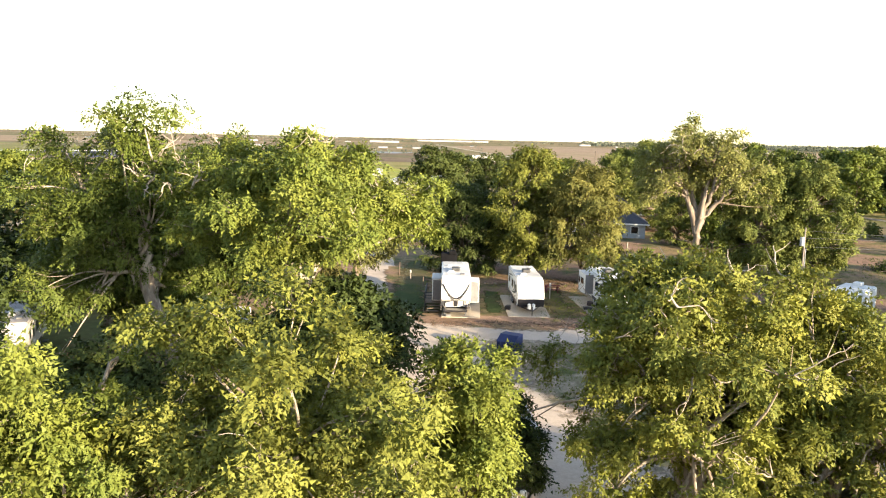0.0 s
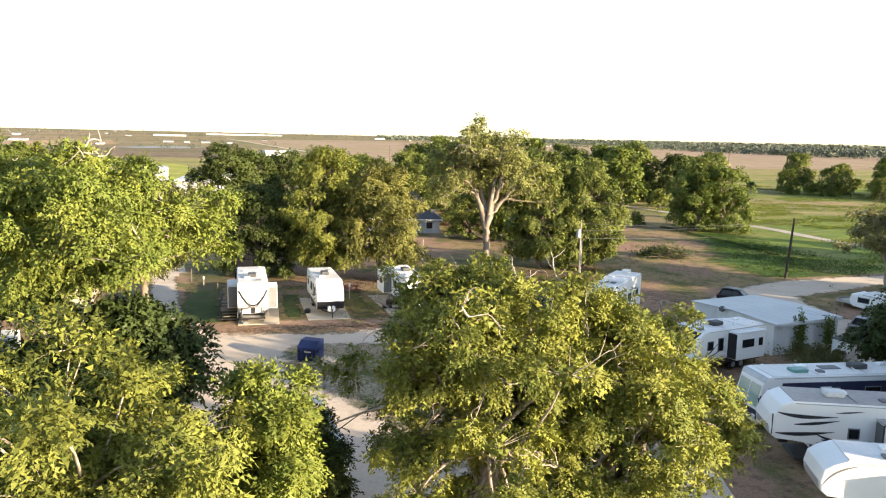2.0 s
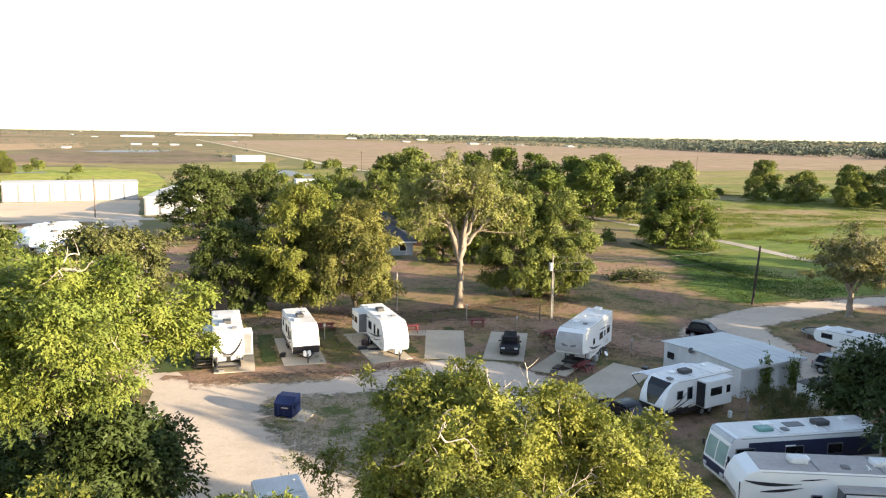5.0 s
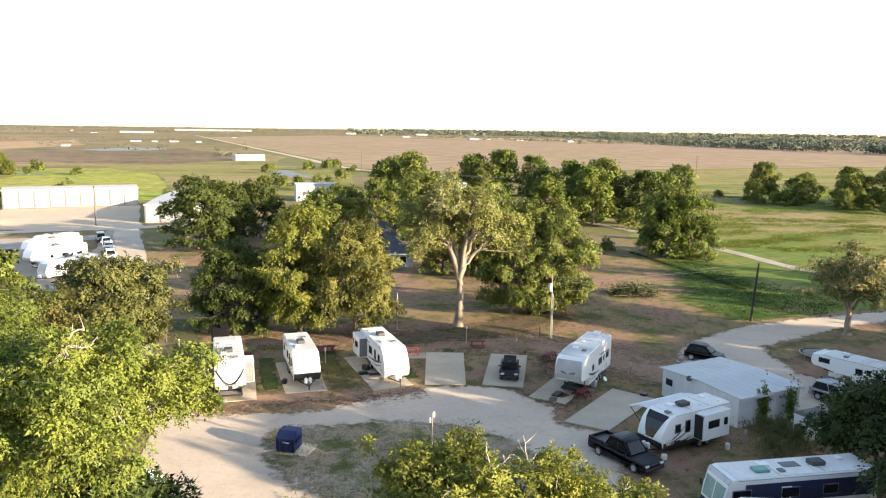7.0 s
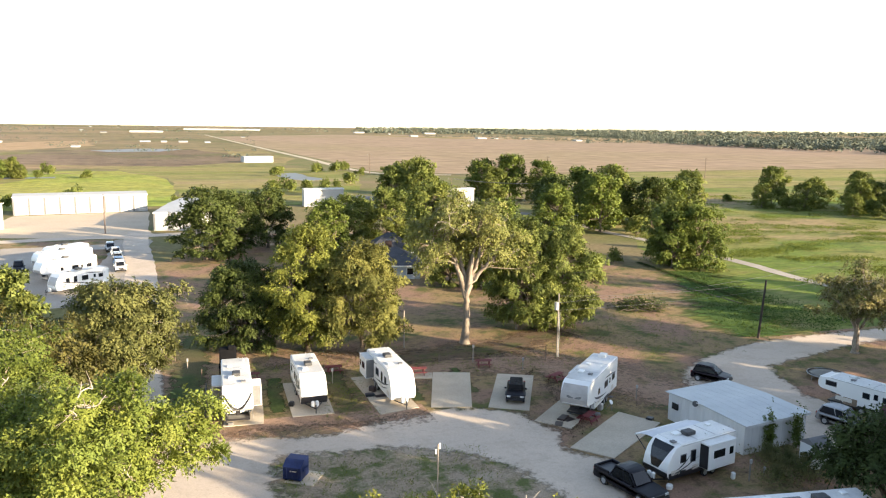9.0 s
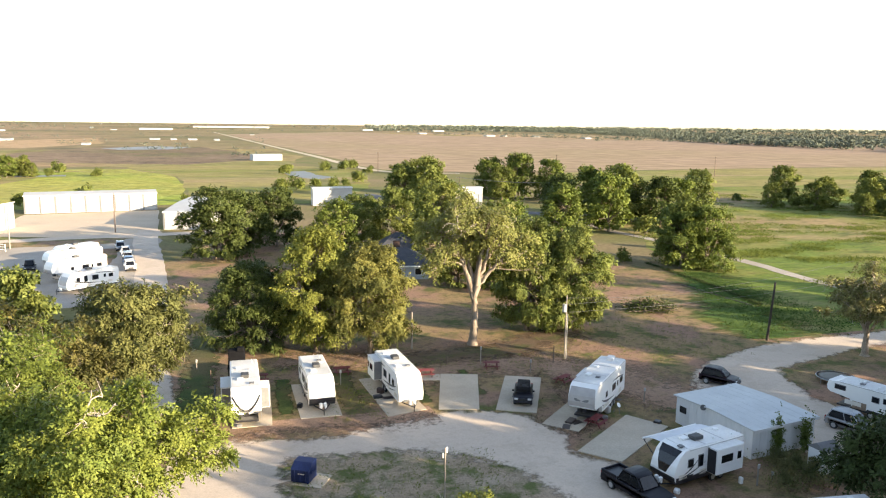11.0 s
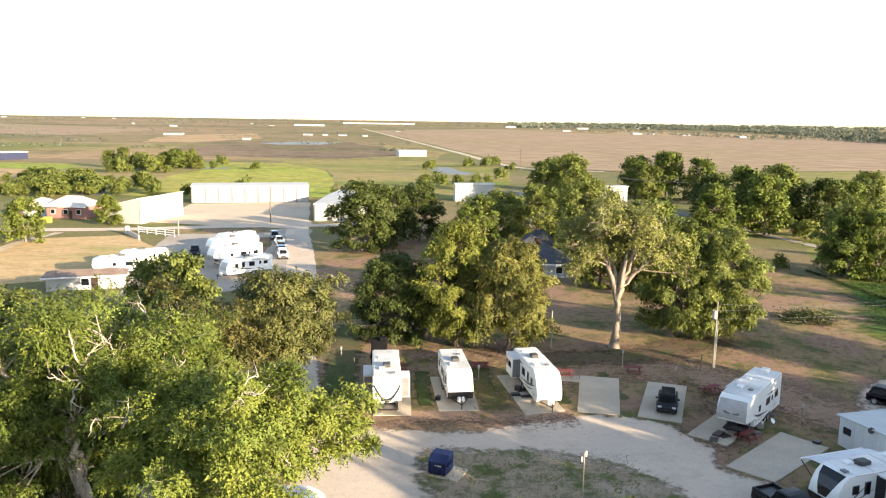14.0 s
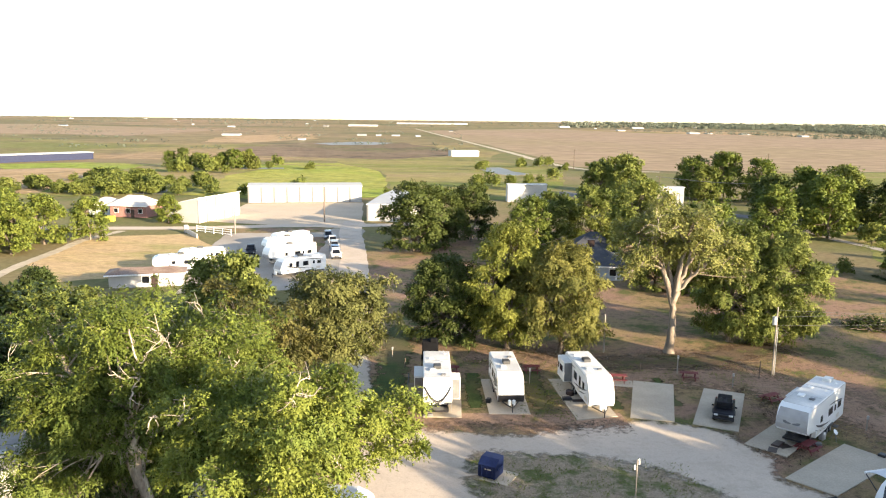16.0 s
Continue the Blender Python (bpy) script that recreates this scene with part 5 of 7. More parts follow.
for y0, z0, ly, lz in ((5.18, 1.95, 0.06, 2.0), (8.82, 1.95, 0.06, 2.0), (7.0, 2.92, 3.6, 0.06)):
    part("slide_trim", box((2.09, y0, z0), (0.04, ly, lz), 0.005), M["black"], rD, "black trim round the slide-out")
rN = rv("fifth", "plain white fifth-wheel camper with rounded nose", (24.6, 27.2), (-0.92, 0.40), 9.5, 3.3, z=0.02, cap="plain", acs=(0.5,), vents=(0.3, 0.8), slides=((1, 5.2, 3.4),), name="fifth_wheel_camper", stripes=False)
swoosh(rN, 2.085, ((3.9, 1.5), (5.0, 1.2), (6.6, 1.35)), 0.25)
for s in (-1, 1):
    swoosh(rN, s * 1.236, ((0.12, 2.1), (0.5, 2.9), (1.6, 3.1)), 0.1, "greyp")
rR = rv("fifth", "older white fifth-wheel camper with overhanging nose by the yard", (56.6, 59.9), (-0.36, 0.93), 7.6, 2.9, z=0.02, acs=(), vents=(0.4, 0.7), sides=(), stripes=False, name="fifth_wheel_camper")
for yy, zz, ww, hh in ((1.3, 2.3, 1.0, 0.42), (4.6, 2.0, 0.6, 0.5), (6.4, 2.0, 0.6, 0.5)):
    for s in (-1, 1):
        window(rR, s, yy, zz, ww, hh, 2.45)
for s in (-1, 1):
    part("lower_panel", box((s * 1.22, 3.2, 1.0), (0.03, 1.3, 0.7), 0.01), M["wood"], rR, "tan lower side panel")
rv("trailer", "white travel trailer half hidden under a pecan tree", (3.3, 31.2), (0.1, -1), 7.5, 3.0, z=0.02, cap="black_low", vents=(0.3, 0.7))
rv("trailer", "grey-roofed camper under the trees", (-29.0, 47.5), (0.35, -0.94), 9.0, 3.0, wall="cream", roof="rooftan", z=0.02, cap="plain", vents=(0.3,), stripes=False)
rv("trailer", "white camper under the trees", (-14.5, 47.0), (0.2, -1), 8.5, 3.1, z=0.02, cap="plain", vents=(0.3,), stripes=False)
rv("fifth", "white fifth-wheel camper with a rounded nose under the trees", (-3.7, 45.6), (1, -0.12), 8.6, 3.3, z=0.02, cap="plain", vents=(0.4,), stripes=False, name="fifth_wheel_camper")
# the far lot
for (fx, fy), d, L, H, k, wl, lab in (((-48.5, 128.5), (-0.93, -0.36), 9.5, 3.3, "fifth", "white", "white fifth-wheel camper in the gravel lot"),
                           ((-47.0, 136), (-0.93, -0.36), 8.5, 3.1, "trailer", "white", "white travel trailer in the gravel lot"), ((-33.5, 146), (-0.8, -0.6), 10.0, 3.7, "fifth", "white", "tall white fifth-wheel camper in the gravel lot"),
                           ((-31.0, 136.5), (-0.75, -0.66), 10.0, 3.7, "fifth", "white", "tall white fifth-wheel camper in the gravel lot"), ((-34.0, 155), (-0.75, -0.66), 8.5, 3.2, "trailer", "white", "white travel trailer in the gravel lot"),
                           ((-27.0, 127.5), (-0.75, -0.66), 9.0, 3.2, "trailer", "white", "white travel trailer in the gravel lot")):
    rv(k, lab, (fx, fy), d, L, H, wall=wl, roof="rooftan" if wl == "cream" else "roofwhite", z=0.02, cap="plain", acs=(0.5,), vents=(0.3,), group="campers in the far lot")
car("pickup", "black pickup truck with an open bed", (28.2, 47.2), (0.3, -0.95), "carblack", "pickup_truck", L=5.7, W=2.0, H=1.9, category="truck")
car("jeep", "black open off-roader on a concrete pad", (26.9, 67.5), (-0.38, -0.92), "carblack", "off_roader", L=4.0, W=1.8, H=1.6, z=0.1)
car("suv", "dark maroon sport utility car on gravel", (49.1, 67.5), (0.62, -0.78), "carmaroon", "sport_utility_car", L=3.9, W=1.75, H=1.75)
car("suv", "silver sport utility car beside a trailer", (53.3, 53.6), (0.36, -0.93), "carsilver", "sport_utility_car", L=4.3, W=1.85, H=1.75)
for i, (x, y, p) in enumerate(((-19.6, 146.5, "carwhite"), (-20.4, 151, "carblue"), (-21.2, 156, "carsilver"), (-22.5, 163, "carwhite"), (-24.5, 170, "carsilver"), (-37, 150, "carblack"), (-30, 167, "carwhite"), (-36, 128, "carsilver"))):
    car("sedan" if i % 2 else "suv", ("white", "blue", "silver", "white", "grey", "dark", "white", "silver")[i] + " car parked in the gravel lot", (x, y), (0.2, -1), p, group="cars in the lot")

# ---- buildings ----
def at(x, y, ang=0, z=0):
    return pose(x, y, z, 0, 0, ang)


def metal_building(name, label, p0, p1, depth, H, doors=0, door_h=3.6, rise=0.5, wall="whitemetal", roof="whitemetal", door_mat="whitemetal", ribs=0.0):
    """A long metal building whose front foot runs from p0 to p1; it lies behind that line, seen with p0 to the left."""
    a, b = Vector((*p0, 0)), Vector((*p1, 0))
    L = (b - a).length
    ang = math.degrees(math.atan2(b.y - a.y, b.x - a.x))
    root = thing(name, label, "building", at(p0[0], p0[1], ang))
    part("wall", prism([(0, 0), (0, H), (depth / 2, H + rise * 0.96), (depth, H), (depth, 0)], 0, L), M[wall], root)
    part("roof", prism([(-0.25, H - 0.02), (-0.25, H + 0.08), (depth / 2, H + rise + 0.08), (depth + 0.25, H + 0.08), (depth + 0.25, H - 0.02), (depth / 2, H + rise - 0.02)], -0.2, L + 0.2), M[roof], root)
    part("fascia", box((L / 2, -0.26, H - 0.05), (L + 0.4, 0.05, 0.25), 0.01), M["shedwall"], root)
    if doors:
        w = L / doors
        for i in range(doors):
            d = part("roller_door", box(((i + 0.5) * w, -0.03, door_h / 2), (w * 0.82, 0.06, door_h), 0.01), M[door_mat], root)
            part("jamb", box(((i + 0.5) * w - w * 0.47, -0.04, H / 2), (w * 0.10, 0.12, H - 0.3)), M["greyp"], root)
            for k in range(1, 5):
                part("seam", box(((i + 0.5) * w, -0.065, door_h * k / 5), (w * 0.82, 0.015, 0.04)), M["shedwall"], d)
    if ribs:
        n = int(L / ribs)
        for i in range(1, n):
            part("rib", prism([(-0.24, H + 0.07), (-0.24, H + 0.09), (depth / 2, H + rise + 0.09), (depth + 0.24, H + 0.09), (depth + 0.24, H + 0.07), (depth / 2, H + rise + 0.07)], i * ribs - 0.02, i * ribs + 0.02), M[roof], root)
        for i in range(1, n):
            part("siding_rib", box((i * ribs, -0.015, H / 2), (0.05, 0.02, H - 0.1)), M[wall], root)
        for s, nn in ((0, int(depth / ribs)), (1, int(depth / ribs))):
            for i in range(1, nn):
                part("siding_rib", box((s * L + (0.015 if s else -0.015), i * ribs, H / 2), (0.02, 0.05, H - 0.1)), M[wall], root)
    return root


metal_building("storage_building", "long white metal storage building with roller doors", (-59.8, 240), (-24.6, 246.2), 12, 5.2, 9)
a1, b1 = Vector((-60.6, 192.2, 0)), Vector((-54.8, 210.7, 0))
w1 = thing("storage_building", "white metal storage building with a lean-to roof", "building", at(a1.x, a1.y, math.degrees(math.atan2(b1.y - a1.y, b1.x - a1.x))))
n1 = (b1 - a1).length
part("wall", prism([(0, 0), (0, 6.3), (9, 4.2), (9, 0)], 0, n1), M["whitemetal"], w1)
part("roof", prism([(-0.3, 6.36), (-0.3, 6.5), (9.3, 4.3), (9.3, 4.16)], -0.25, n1 + 0.25), M["shedwall"], w1)
for i in range(5):
    part("roller_door", box(((i + 0.5) * n1 / 5, -0.03, 2.1), (n1 / 5 * 0.78, 0.06, 4.2), 0.01), M["shedwall"], w1)
    part("jamb", box((i * n1 / 5 + 0.1, -0.05, 3.0), (0.22, 0.1, 6.0)), M["greyp"], w1)
metal_building("storage_building", "white metal storage building partly behind trees", (-18.6, 200.2), (-8.0, 199.0), 40, 4.5, 3, rise=0.4)
metal_building("white_building", "tall white metal building among trees", (23.0, 251), (36.0, 252), 4, 5.8, 0, rise=0.1)
metal_building("white_building", "white metal building beyond the trees", (70.5, 245), (79.2, 245), 4, 6.0, 0, rise=0.1)
metal_building("white_building", "low white metal building in the fields", (9.1, 551), (29.0, 556), 10, 4.0, 0)
metal_building("long_building", "very long low blue-grey building with a pale roof", (-275, 363), (-210, 467), 12, 4.2, 0, rise=0.15, wall="navy", roof="shedwall")
shed = metal_building("metal_shed", "pale corrugated metal shed with a low roof", (40.4, 50.5), (47.6, 51.9), 8.8, 2.55, 0, rise=0.2, wall="shedwall", roof="shedroof", ribs=0.9)
part("satellite_dish", cyl(bmesh.new(), (-0.1, 5.4, 2.6), (-0.25, 5.3, 2.68), 0.18, 0.26, 14), M["acgrey"], shed, "dark grey satellite dish")
for i, (w, h, z) in enumerate(((0.8, 0.6, 1.5),)):
    part("window", box((-0.04, 7.9, 1.5), (0.06, w, h), 0.01), M["glass"], shed)
gs = thing("garden_shed", "small white plastic garden shed", "shed", at(44.9, 47.6, 8))
part("wall", box((0, 0, 0.95), (1.7, 1.6, 1.9), 0.03), M["white"], gs)
part("roof", prism([(-0.9, 1.88), (0, 2.4), (0.9, 1.88)], -0.95, 0.95, 0.02), M["greyp"], gs)
part("door", box((0.1, -0.81, 0.9), (0.9, 0.04, 1.7), 0.01), M["white"], gs)


def house(label, x, y, ang, w, d, h, rise, wall, roof, wins=3, chimney=False):
    root = thing("house", label, "house", at(x, y, ang))
    part("wall", box((0, 0, h / 2), (w, d, h)), M[wall], root)
    bm = bmesh.new()
    o = 0.6
    v = [bm.verts.new(p) for p in ((-w / 2 - o, -d / 2 - o, h), (w / 2 + o, -d / 2 - o, h), (w / 2 + o, d / 2 + o, h), (-w / 2 - o, d / 2 + o, h), (-w / 2 + d * 0.4, 0, h + rise), (w / 2 - d * 0.4, 0, h + rise))]
    for f in ((0, 1, 5, 4), (1, 2, 5), (2, 3, 4, 5), (3, 0, 4), (3, 2, 1, 0)):
        bm.faces.new([v[i] for i in f])
    rf = part("roof", bm, M[roof], root)
    part("fascia", box((0, -d / 2 - o, h - 0.1), (w + 2 * o, 0.06, 0.22)), M["white"], root)
    for i in range(wins):
        xx = -w / 2 + (i + 0.5) * w / wins
        fr = part("window", box((xx, -d / 2 - 0.03, h * 0.55), (1.3, 0.1, 1.3), 0.01), M["white"], root)
        part("pane", box((xx, -d / 2 - 0.08, h * 0.55), (1.1, 0.04, 1.1)), M["glass"], fr)
    part("door", box((w * 0.12, -d / 2 - 0.03, 1.05), (0.95, 0.1, 2.1), 0.01), M["brownblack"], root)
    if chimney:
        part("chimney", box((w * 0.12, 0.5, h + rise), (1.2, 0.9, 2.4), 0.02), M["brownblack"], rf, "dark masonry chimney")
    return root


house("low house with blue-grey shingle roof and pale walls", 25.5, 133, -8, 14, 9, 2.5, 2.5, "palehouse", "shingle", 4, True)
house("house wing with blue-grey shingle roof and brick foot", 29.6, 143, -8, 8.5, 9, 3.2, 3.0, "brick", "shingle", 3)
house("red brick house with a pale metal roof", -81.5, 206, -10, 10.5, 8, 3.2, 2.4, "brickpale", "metalroof", 3)
house("small pale house by the red brick house", -91, 210, -10, 7, 7, 2.8, 1.8, "palehouse", "metalroof", 2)
house("low outbuilding with a rusty brown metal roof", -46.5, 121, 14, 11, 4.2, 2.2, 0.7, "whitemetal", "rust", 1)
bn = thing("waste_container", "small yellow-green container by the house", "container", at(-83.5, 194))
part("body", box((0, 0, 0.7), (2.0, 1.4, 1.4), 0.1), M["yellow"], bn)
part("lid", box((0, 0, 1.44), (2.05, 1.45, 0.08), 0.03), M["yellow"], bn)
# far scattered buildings
rr = random.Random(5)
for i in range(30):
    y = rr.uniform(1300, 4200)
    x = rr.uniform(-0.55, 0.75) * y
    up = rise(x, y)
    if 40 < x < 1500 and 420 < y < 2300:
        continue
    w, d, h = rr.uniform(6, 18), rr.uniform(6, 10), rr.uniform(1.6, 3)
    root = thing("far_building", "small pale building far across the plain", "building", at(x, y, rr.uniform(-20, 20), up), "far buildings")
    part("wall", box((0, 0, h / 2), (w, d, h)), M["whitemetal" if i % 3 else "palehouse"], root)
    part("roof", prism([(-d / 2 - 0.5, h), (0, h + 1.2), (d / 2 + 0.5, h)], -w / 2 - 0.5, w / 2 + 0.5), M["shingle" if i % 2 else "shedroof"], root)
for x, y, w, h in ((-235, 2375, 90, 4.5), (-30, 3050, 280, 5), (-291, 1080, 24, 1.8), (-162, 908, 8, 1.2), (-118, 1173, 14, 1.2), (-92, 1165, 8, 1.2), (-66, 1163, 12, 1.2), (-32, 1145, 7, 1.2), (420, 2600, 34, 4), (640, 2500, 40, 4), (560, 1700, 22, 2.4), (650, 1640, 16, 2.4), (700, 1480, 14, 2.4), (590, 1690, 12, 2.0), (470, 2000, 20, 2.4)):
    root = thing("warehouse", "long white warehouse far across the plain", "building", at(x, y, 5, rise(x, y)), "far buildings")
    part("wall", box((0, 0, h / 2), (w, 20, h)), M["whitemetal"], root)
    part("roof", prism([(-10.3, h), (0, h + 1), (10.3, h)], -w / 2 - 0.3, w / 2 + 0.3), M["whitemetal"], root)

# ---- poles, wires, fences ----
def pole(label, x, y, h, r=0.13, mat_name="polewood", arm=0.0, transformer=False, lean=(0, 0), ang=0, z0=0.0):
    root = thing("utility_pole", label, "pole", at(x, y, ang), "utility poles")
    part("post", cyl(bmesh.new(), (0, 0, -0.05), (lean[0], lean[1], h), r, r * 0.7, 10), M[mat_name], root)
    if arm:
        part("crossarm", box((lean[0], lean[1], h - 0.5), (arm, 0.1, 0.12), 0.01), M[mat_name], root)
        for s in (-0.45, 0, 0.45):
            part("insulator", cyl(bmesh.new(), (lean[0] + s * arm, lean[1], h - 0.44), (lean[0] + s * arm, lean[1], h - 0.26), 0.05, n=8), M["steel"], root)
    if transformer:
        part("transformer", cyl(bmesh.new(), (-0.3, -0.1, h - 1.9), (-0.3, -0.1, h - 1.0), 0.22, n=12), M["steel"], root)
        part("conduit", cyl(bmesh.new(), (0.16, -0.06, 0), (0.16, -0.06, h - 2.2), 0.04, n=6), M["steel"], root)
    return root


pole("pale grey utility pole with a transformer", 36.5, 79.3, 7.6, 0.10, "palewood", 0, True)
pole("dark leaning bare utility pole in the grass", 65.3, 80.9, 7.6, 0.17, "darkpole", lean=(0.55, 0))
pole("short weathered wooden post pole", 19.9, 87.0, 4.6, 0.11, "palewood")
pole("dark utility pole by the storage yard", -29.4, 197, 9.5, 0.16)
pole("wooden pole beside the rail fence", -46.7, 175, 8.0, 0.15, "palewood")
pole("utility pole with crossarm beside the asphalt road", 95.5, 229, 9.0, 0.16, arm=2.4)
pole("utility pole with crossarm beside the asphalt road", 74.0, 255, 9.0, 0.16, arm=2.4)
pole("utility pole with crossarm beside the asphalt road", 125, 203, 9.0, 0.16, arm=2.4)
for x, y in ((74.8, 424), (102, 415), (170, 395), (255, 372)):
    pole("utility pole at the edge of the ploughed field", x, y, 11, 0.2, arm=2.4)


def wire(label, a, b, sag, r=0.013):
    t = np.linspace(0, 1, 17)[:, None]
    p = np.array(a) * (1 - t) + np.array(b) * t
    p[:, 2] -= (4 * sag * t * (1 - t))[:, 0]
    tagged(mesh_ob("power_line", tubes("power_line", [(p, [r] * 17)], 5), M["greyp"]), label, "cable", "power lines")


wire("thin cable from the grey pole", (36.5, 79.3, 7.3), (65.7, 80.9, 7.3), 0.5)
wire("thin cable from the grey pole", (36.5, 79.3, 6.5), (92, 96, 6.8), 0.8)
wire("thin cable from the grey pole", (36.5, 79.3, 5.6), (92, 90, 6.0), 0.8)
for s in (-1.0, 0, 1.0):
    wire("thin cable along the asphalt road", (74 + s, 255, 8.7), (95.5 + s, 229, 8.7), 0.5, 0.03)
    wire("thin cable along the asphalt road", (95.5 + s, 229, 8.7), (125 + s, 203, 8.7), 0.5, 0.03)


def rail_fence(label, pts, h, mat_name, rails=3, gap=2.4):
    for p, q in zip(pts, pts[1:]):
        L = math.hypot(q[0] - p[0], q[1] - p[1])
        root = thing("rail_fence", label, "fence", at(p[0], p[1], math.degrees(math.atan2(q[1] - p[1], q[0] - p[0]))), "rail fences")
        n = max(2, int(L / gap) + 1)
        for i in range(n):
            part("post", box((L * i / (n - 1), 0, h / 2), (0.14, 0.14, h), 0.01), M[mat_name], root)
        for k in range(rails):
            part("rail", box((L / 2, 0.03, h * (k + 0.7) / rails), (L, 0.06, 0.14), 0.01), M[mat_name], root)


rail_fence("white painted three-rail wooden fence", [(-56.5, 178), (-46.8, 172)], 1.6, "white")
# wall along the lot entrance
wl = thing("gate_wall", "pale masonry gate pier and wall by the lot", "wall", at(-58.5, 176.5, 122))
part("pier", box((0, 0, 0.9), (0.9, 0.9, 1.8), 0.05), M["metalroof"], wl)
part("wall", box((-5.0, 0, 0.5), (9.5, 0.25, 1.0), 0.03), M["metalroof"], wl)
bm = bmesh.new()
cyl(bm, (73.5, 114, 0.05), (75.8, 98, 0.05), 0.12, n=6)
tagged(part("pipe", bm, M["polewood"]), "long dark pipe lying in the grass", "pipe")

# ---- camp furniture ----
def dumpster(x, y, ang):
    root = thing("waste_bin", "dark blue sloped steel waste bin on a slab", "waste bin", at(x, y, ang, 0.08) @ Matrix.Diagonal((0.74, 0.78, 0.84, 1)))
    part("body", prism([(-0.95, 0.12), (-0.95, 1.25), (-0.1, 1.72), (0.95, 1.72), (0.95, 0.12)], -0.98, 0.98, 0.03), M["blue"], root)
    for xx in (-0.6, 0, 0.6):
        part("rib", box((xx, -0.97, 0.7), (0.08, 0.06, 1.05), 0.01), M["blue"], root)
    lid = prism([(-0.98, 1.26), (-0.12, 1.75), (0.96, 1.75), (0.96, 1.79), (-0.13, 1.79), (-0.98, 1.30)], -1.0, 1.0, 0.01)
    part("lid", lid, M["blue"], root)
    for s in (-1, 1):
        part("lift_pocket", box((s * 1.04, 0.0, 0.95), (0.12, 1.1, 0.2), 0.02), M["blue"], root)
        for yy in (-0.7, 0.7):
            part("foot", box((s * 0.75, yy, 0.06), (0.18, 0.18, 0.12)), M["black"], root)
    part("lettering_bar", box((0.15, -0.985, 0.95), (0.7, 0.02, 0.1)), M["silver"], root)


dumpster(4.5, 55.2, -29)


def picnic(x, y, ang):
    root = thing("picnic_table", "red-painted wooden picnic table with benches", "table", at(x, y, ang), "picnic tables")
    for i in range(5):
        part("plank", box((0, -0.3 + i * 0.15, 0.75), (1.8, 0.135, 0.04), 0.008), M["redpaint"], root)
    for s in (-1, 1):
        for i in range(2):
            part("bench_plank", box((0, s * (0.62 + i * 0.15), 0.45), (1.8, 0.135, 0.04), 0.008), M["redpaint"], root)
        part("brace", box((s * 0.6, 0, 0.43), (0.08, 1.5, 0.09), 0.01), M["redpaint"], root)
        for q in (-1, 1):
            part("leg", cyl(bmesh.new(), (s * 0.6, q * 0.65, 0), (s * 0.6, q * 0.22, 0.73), 0.05, n=6), M["redpaint"], root)


for x, y, a in ((19.2, 76.8, -5), (27.0, 77.8, -12), (31.2, 60.2, 40), (33.0, 71.5, 30), (1.8, 79.0, 0), (10.5, 79.5, 0)):
    picnic(x, y, a)


def pedestal(x, y, h=1.2):
    root = thing("hookup_post", "pale electrical hookup post", "post", at(x, y), "hookup posts")
    part("post", box((0, 0, h / 2), (0.1, 0.1, h), 0.01), M["palewood"], root)
    part("meter_box", box((0, -0.05, h - 0.1), (0.2, 0.14, 0.34), 0.03), M["silver"], root)


def stake(x, y, h, label="thin weathered wooden post"):
    root = thing("wooden_post", label, "post", at(x, y), "wooden posts")
    part("post", cyl(bmesh.new(), (0, 0, -0.05), (0.03, 0, h), 0.06, 0.05, 7), M["polewood"], root)
    part("cap", cyl(bmesh.new(), (0.03, 0, h), (0.03, 0, h + 0.03), 0.07, 0.05, 7), M["polewood"], root)


for x, y, h in ((9.9, 76.0, 1.6), (26.3, 79.6, 2.0), (17.9, 77.2, 1.0), (30.8, 75.6, 1.4), (-4.8, 84.5, 1.1), (37.9, 46.4, 1.7), (38.5, 64.5, 1.4), (39.6, 46.9, 0.7)):
    pedestal(x, y, h)
for x, y, h in ((34.6, 78.2, 1.9), (-6.3, 87.5, 1.5), (-3.2, 80.5, 1.1), (22.5, 80.5, 0.9)):
    stake(x, y, h)
# mast on the island
mast = thing("lamp_mast", "thin pale mast with two small heads on the grass island", "mast", at(13.8, 48.5))
part("pole", cyl(bmesh.new(), (0, 0, 0), (0, 0, 4.6), 0.06, 0.045, 8), M["palewood"], mast)
part("head", box((0.12, 0, 4.45), (0.1, 0.1, 0.42), 0.02), M["white"], mast)
part("head", box((-0.16, 0, 4.05), (0.1, 0.1, 0.36), 0.02), M["white"], mast)
# deck of the first camper
dk = thing("camper_deck", "small raised wooden deck with dark railings beside a camper", "deck", at(-1.7, 71.5))
for i in range(9):
    part("board", box((0, -2.0 + i * 0.5, 0.75), (1.7, 0.46, 0.05), 0.008), M["wood"], dk)
for xx, yy in ((-0.8, -2.2), (-0.8, 0), (-0.8, 2.2), (0.75, -2.2)):
    part("post", box((xx, yy, 0.9), (0.1, 0.1, 1.8), 0.01), M["acgrey"], dk)
for z in (1.2, 1.45, 1.75):
    part("rail", box((-0.8, 0, z), (0.06, 4.4, 0.08), 0.01), M["acgrey"], dk)
    part("rail", box((0, -2.2, z), (1.6, 0.06, 0.08), 0.01), M["acgrey"], dk)
for i in range(3):
    part("step", box((0, -2.5 - 0.28 * i, 0.58 - 0.19 * i), (1.2, 0.3, 0.05), 0.008), M["wood"], dk)
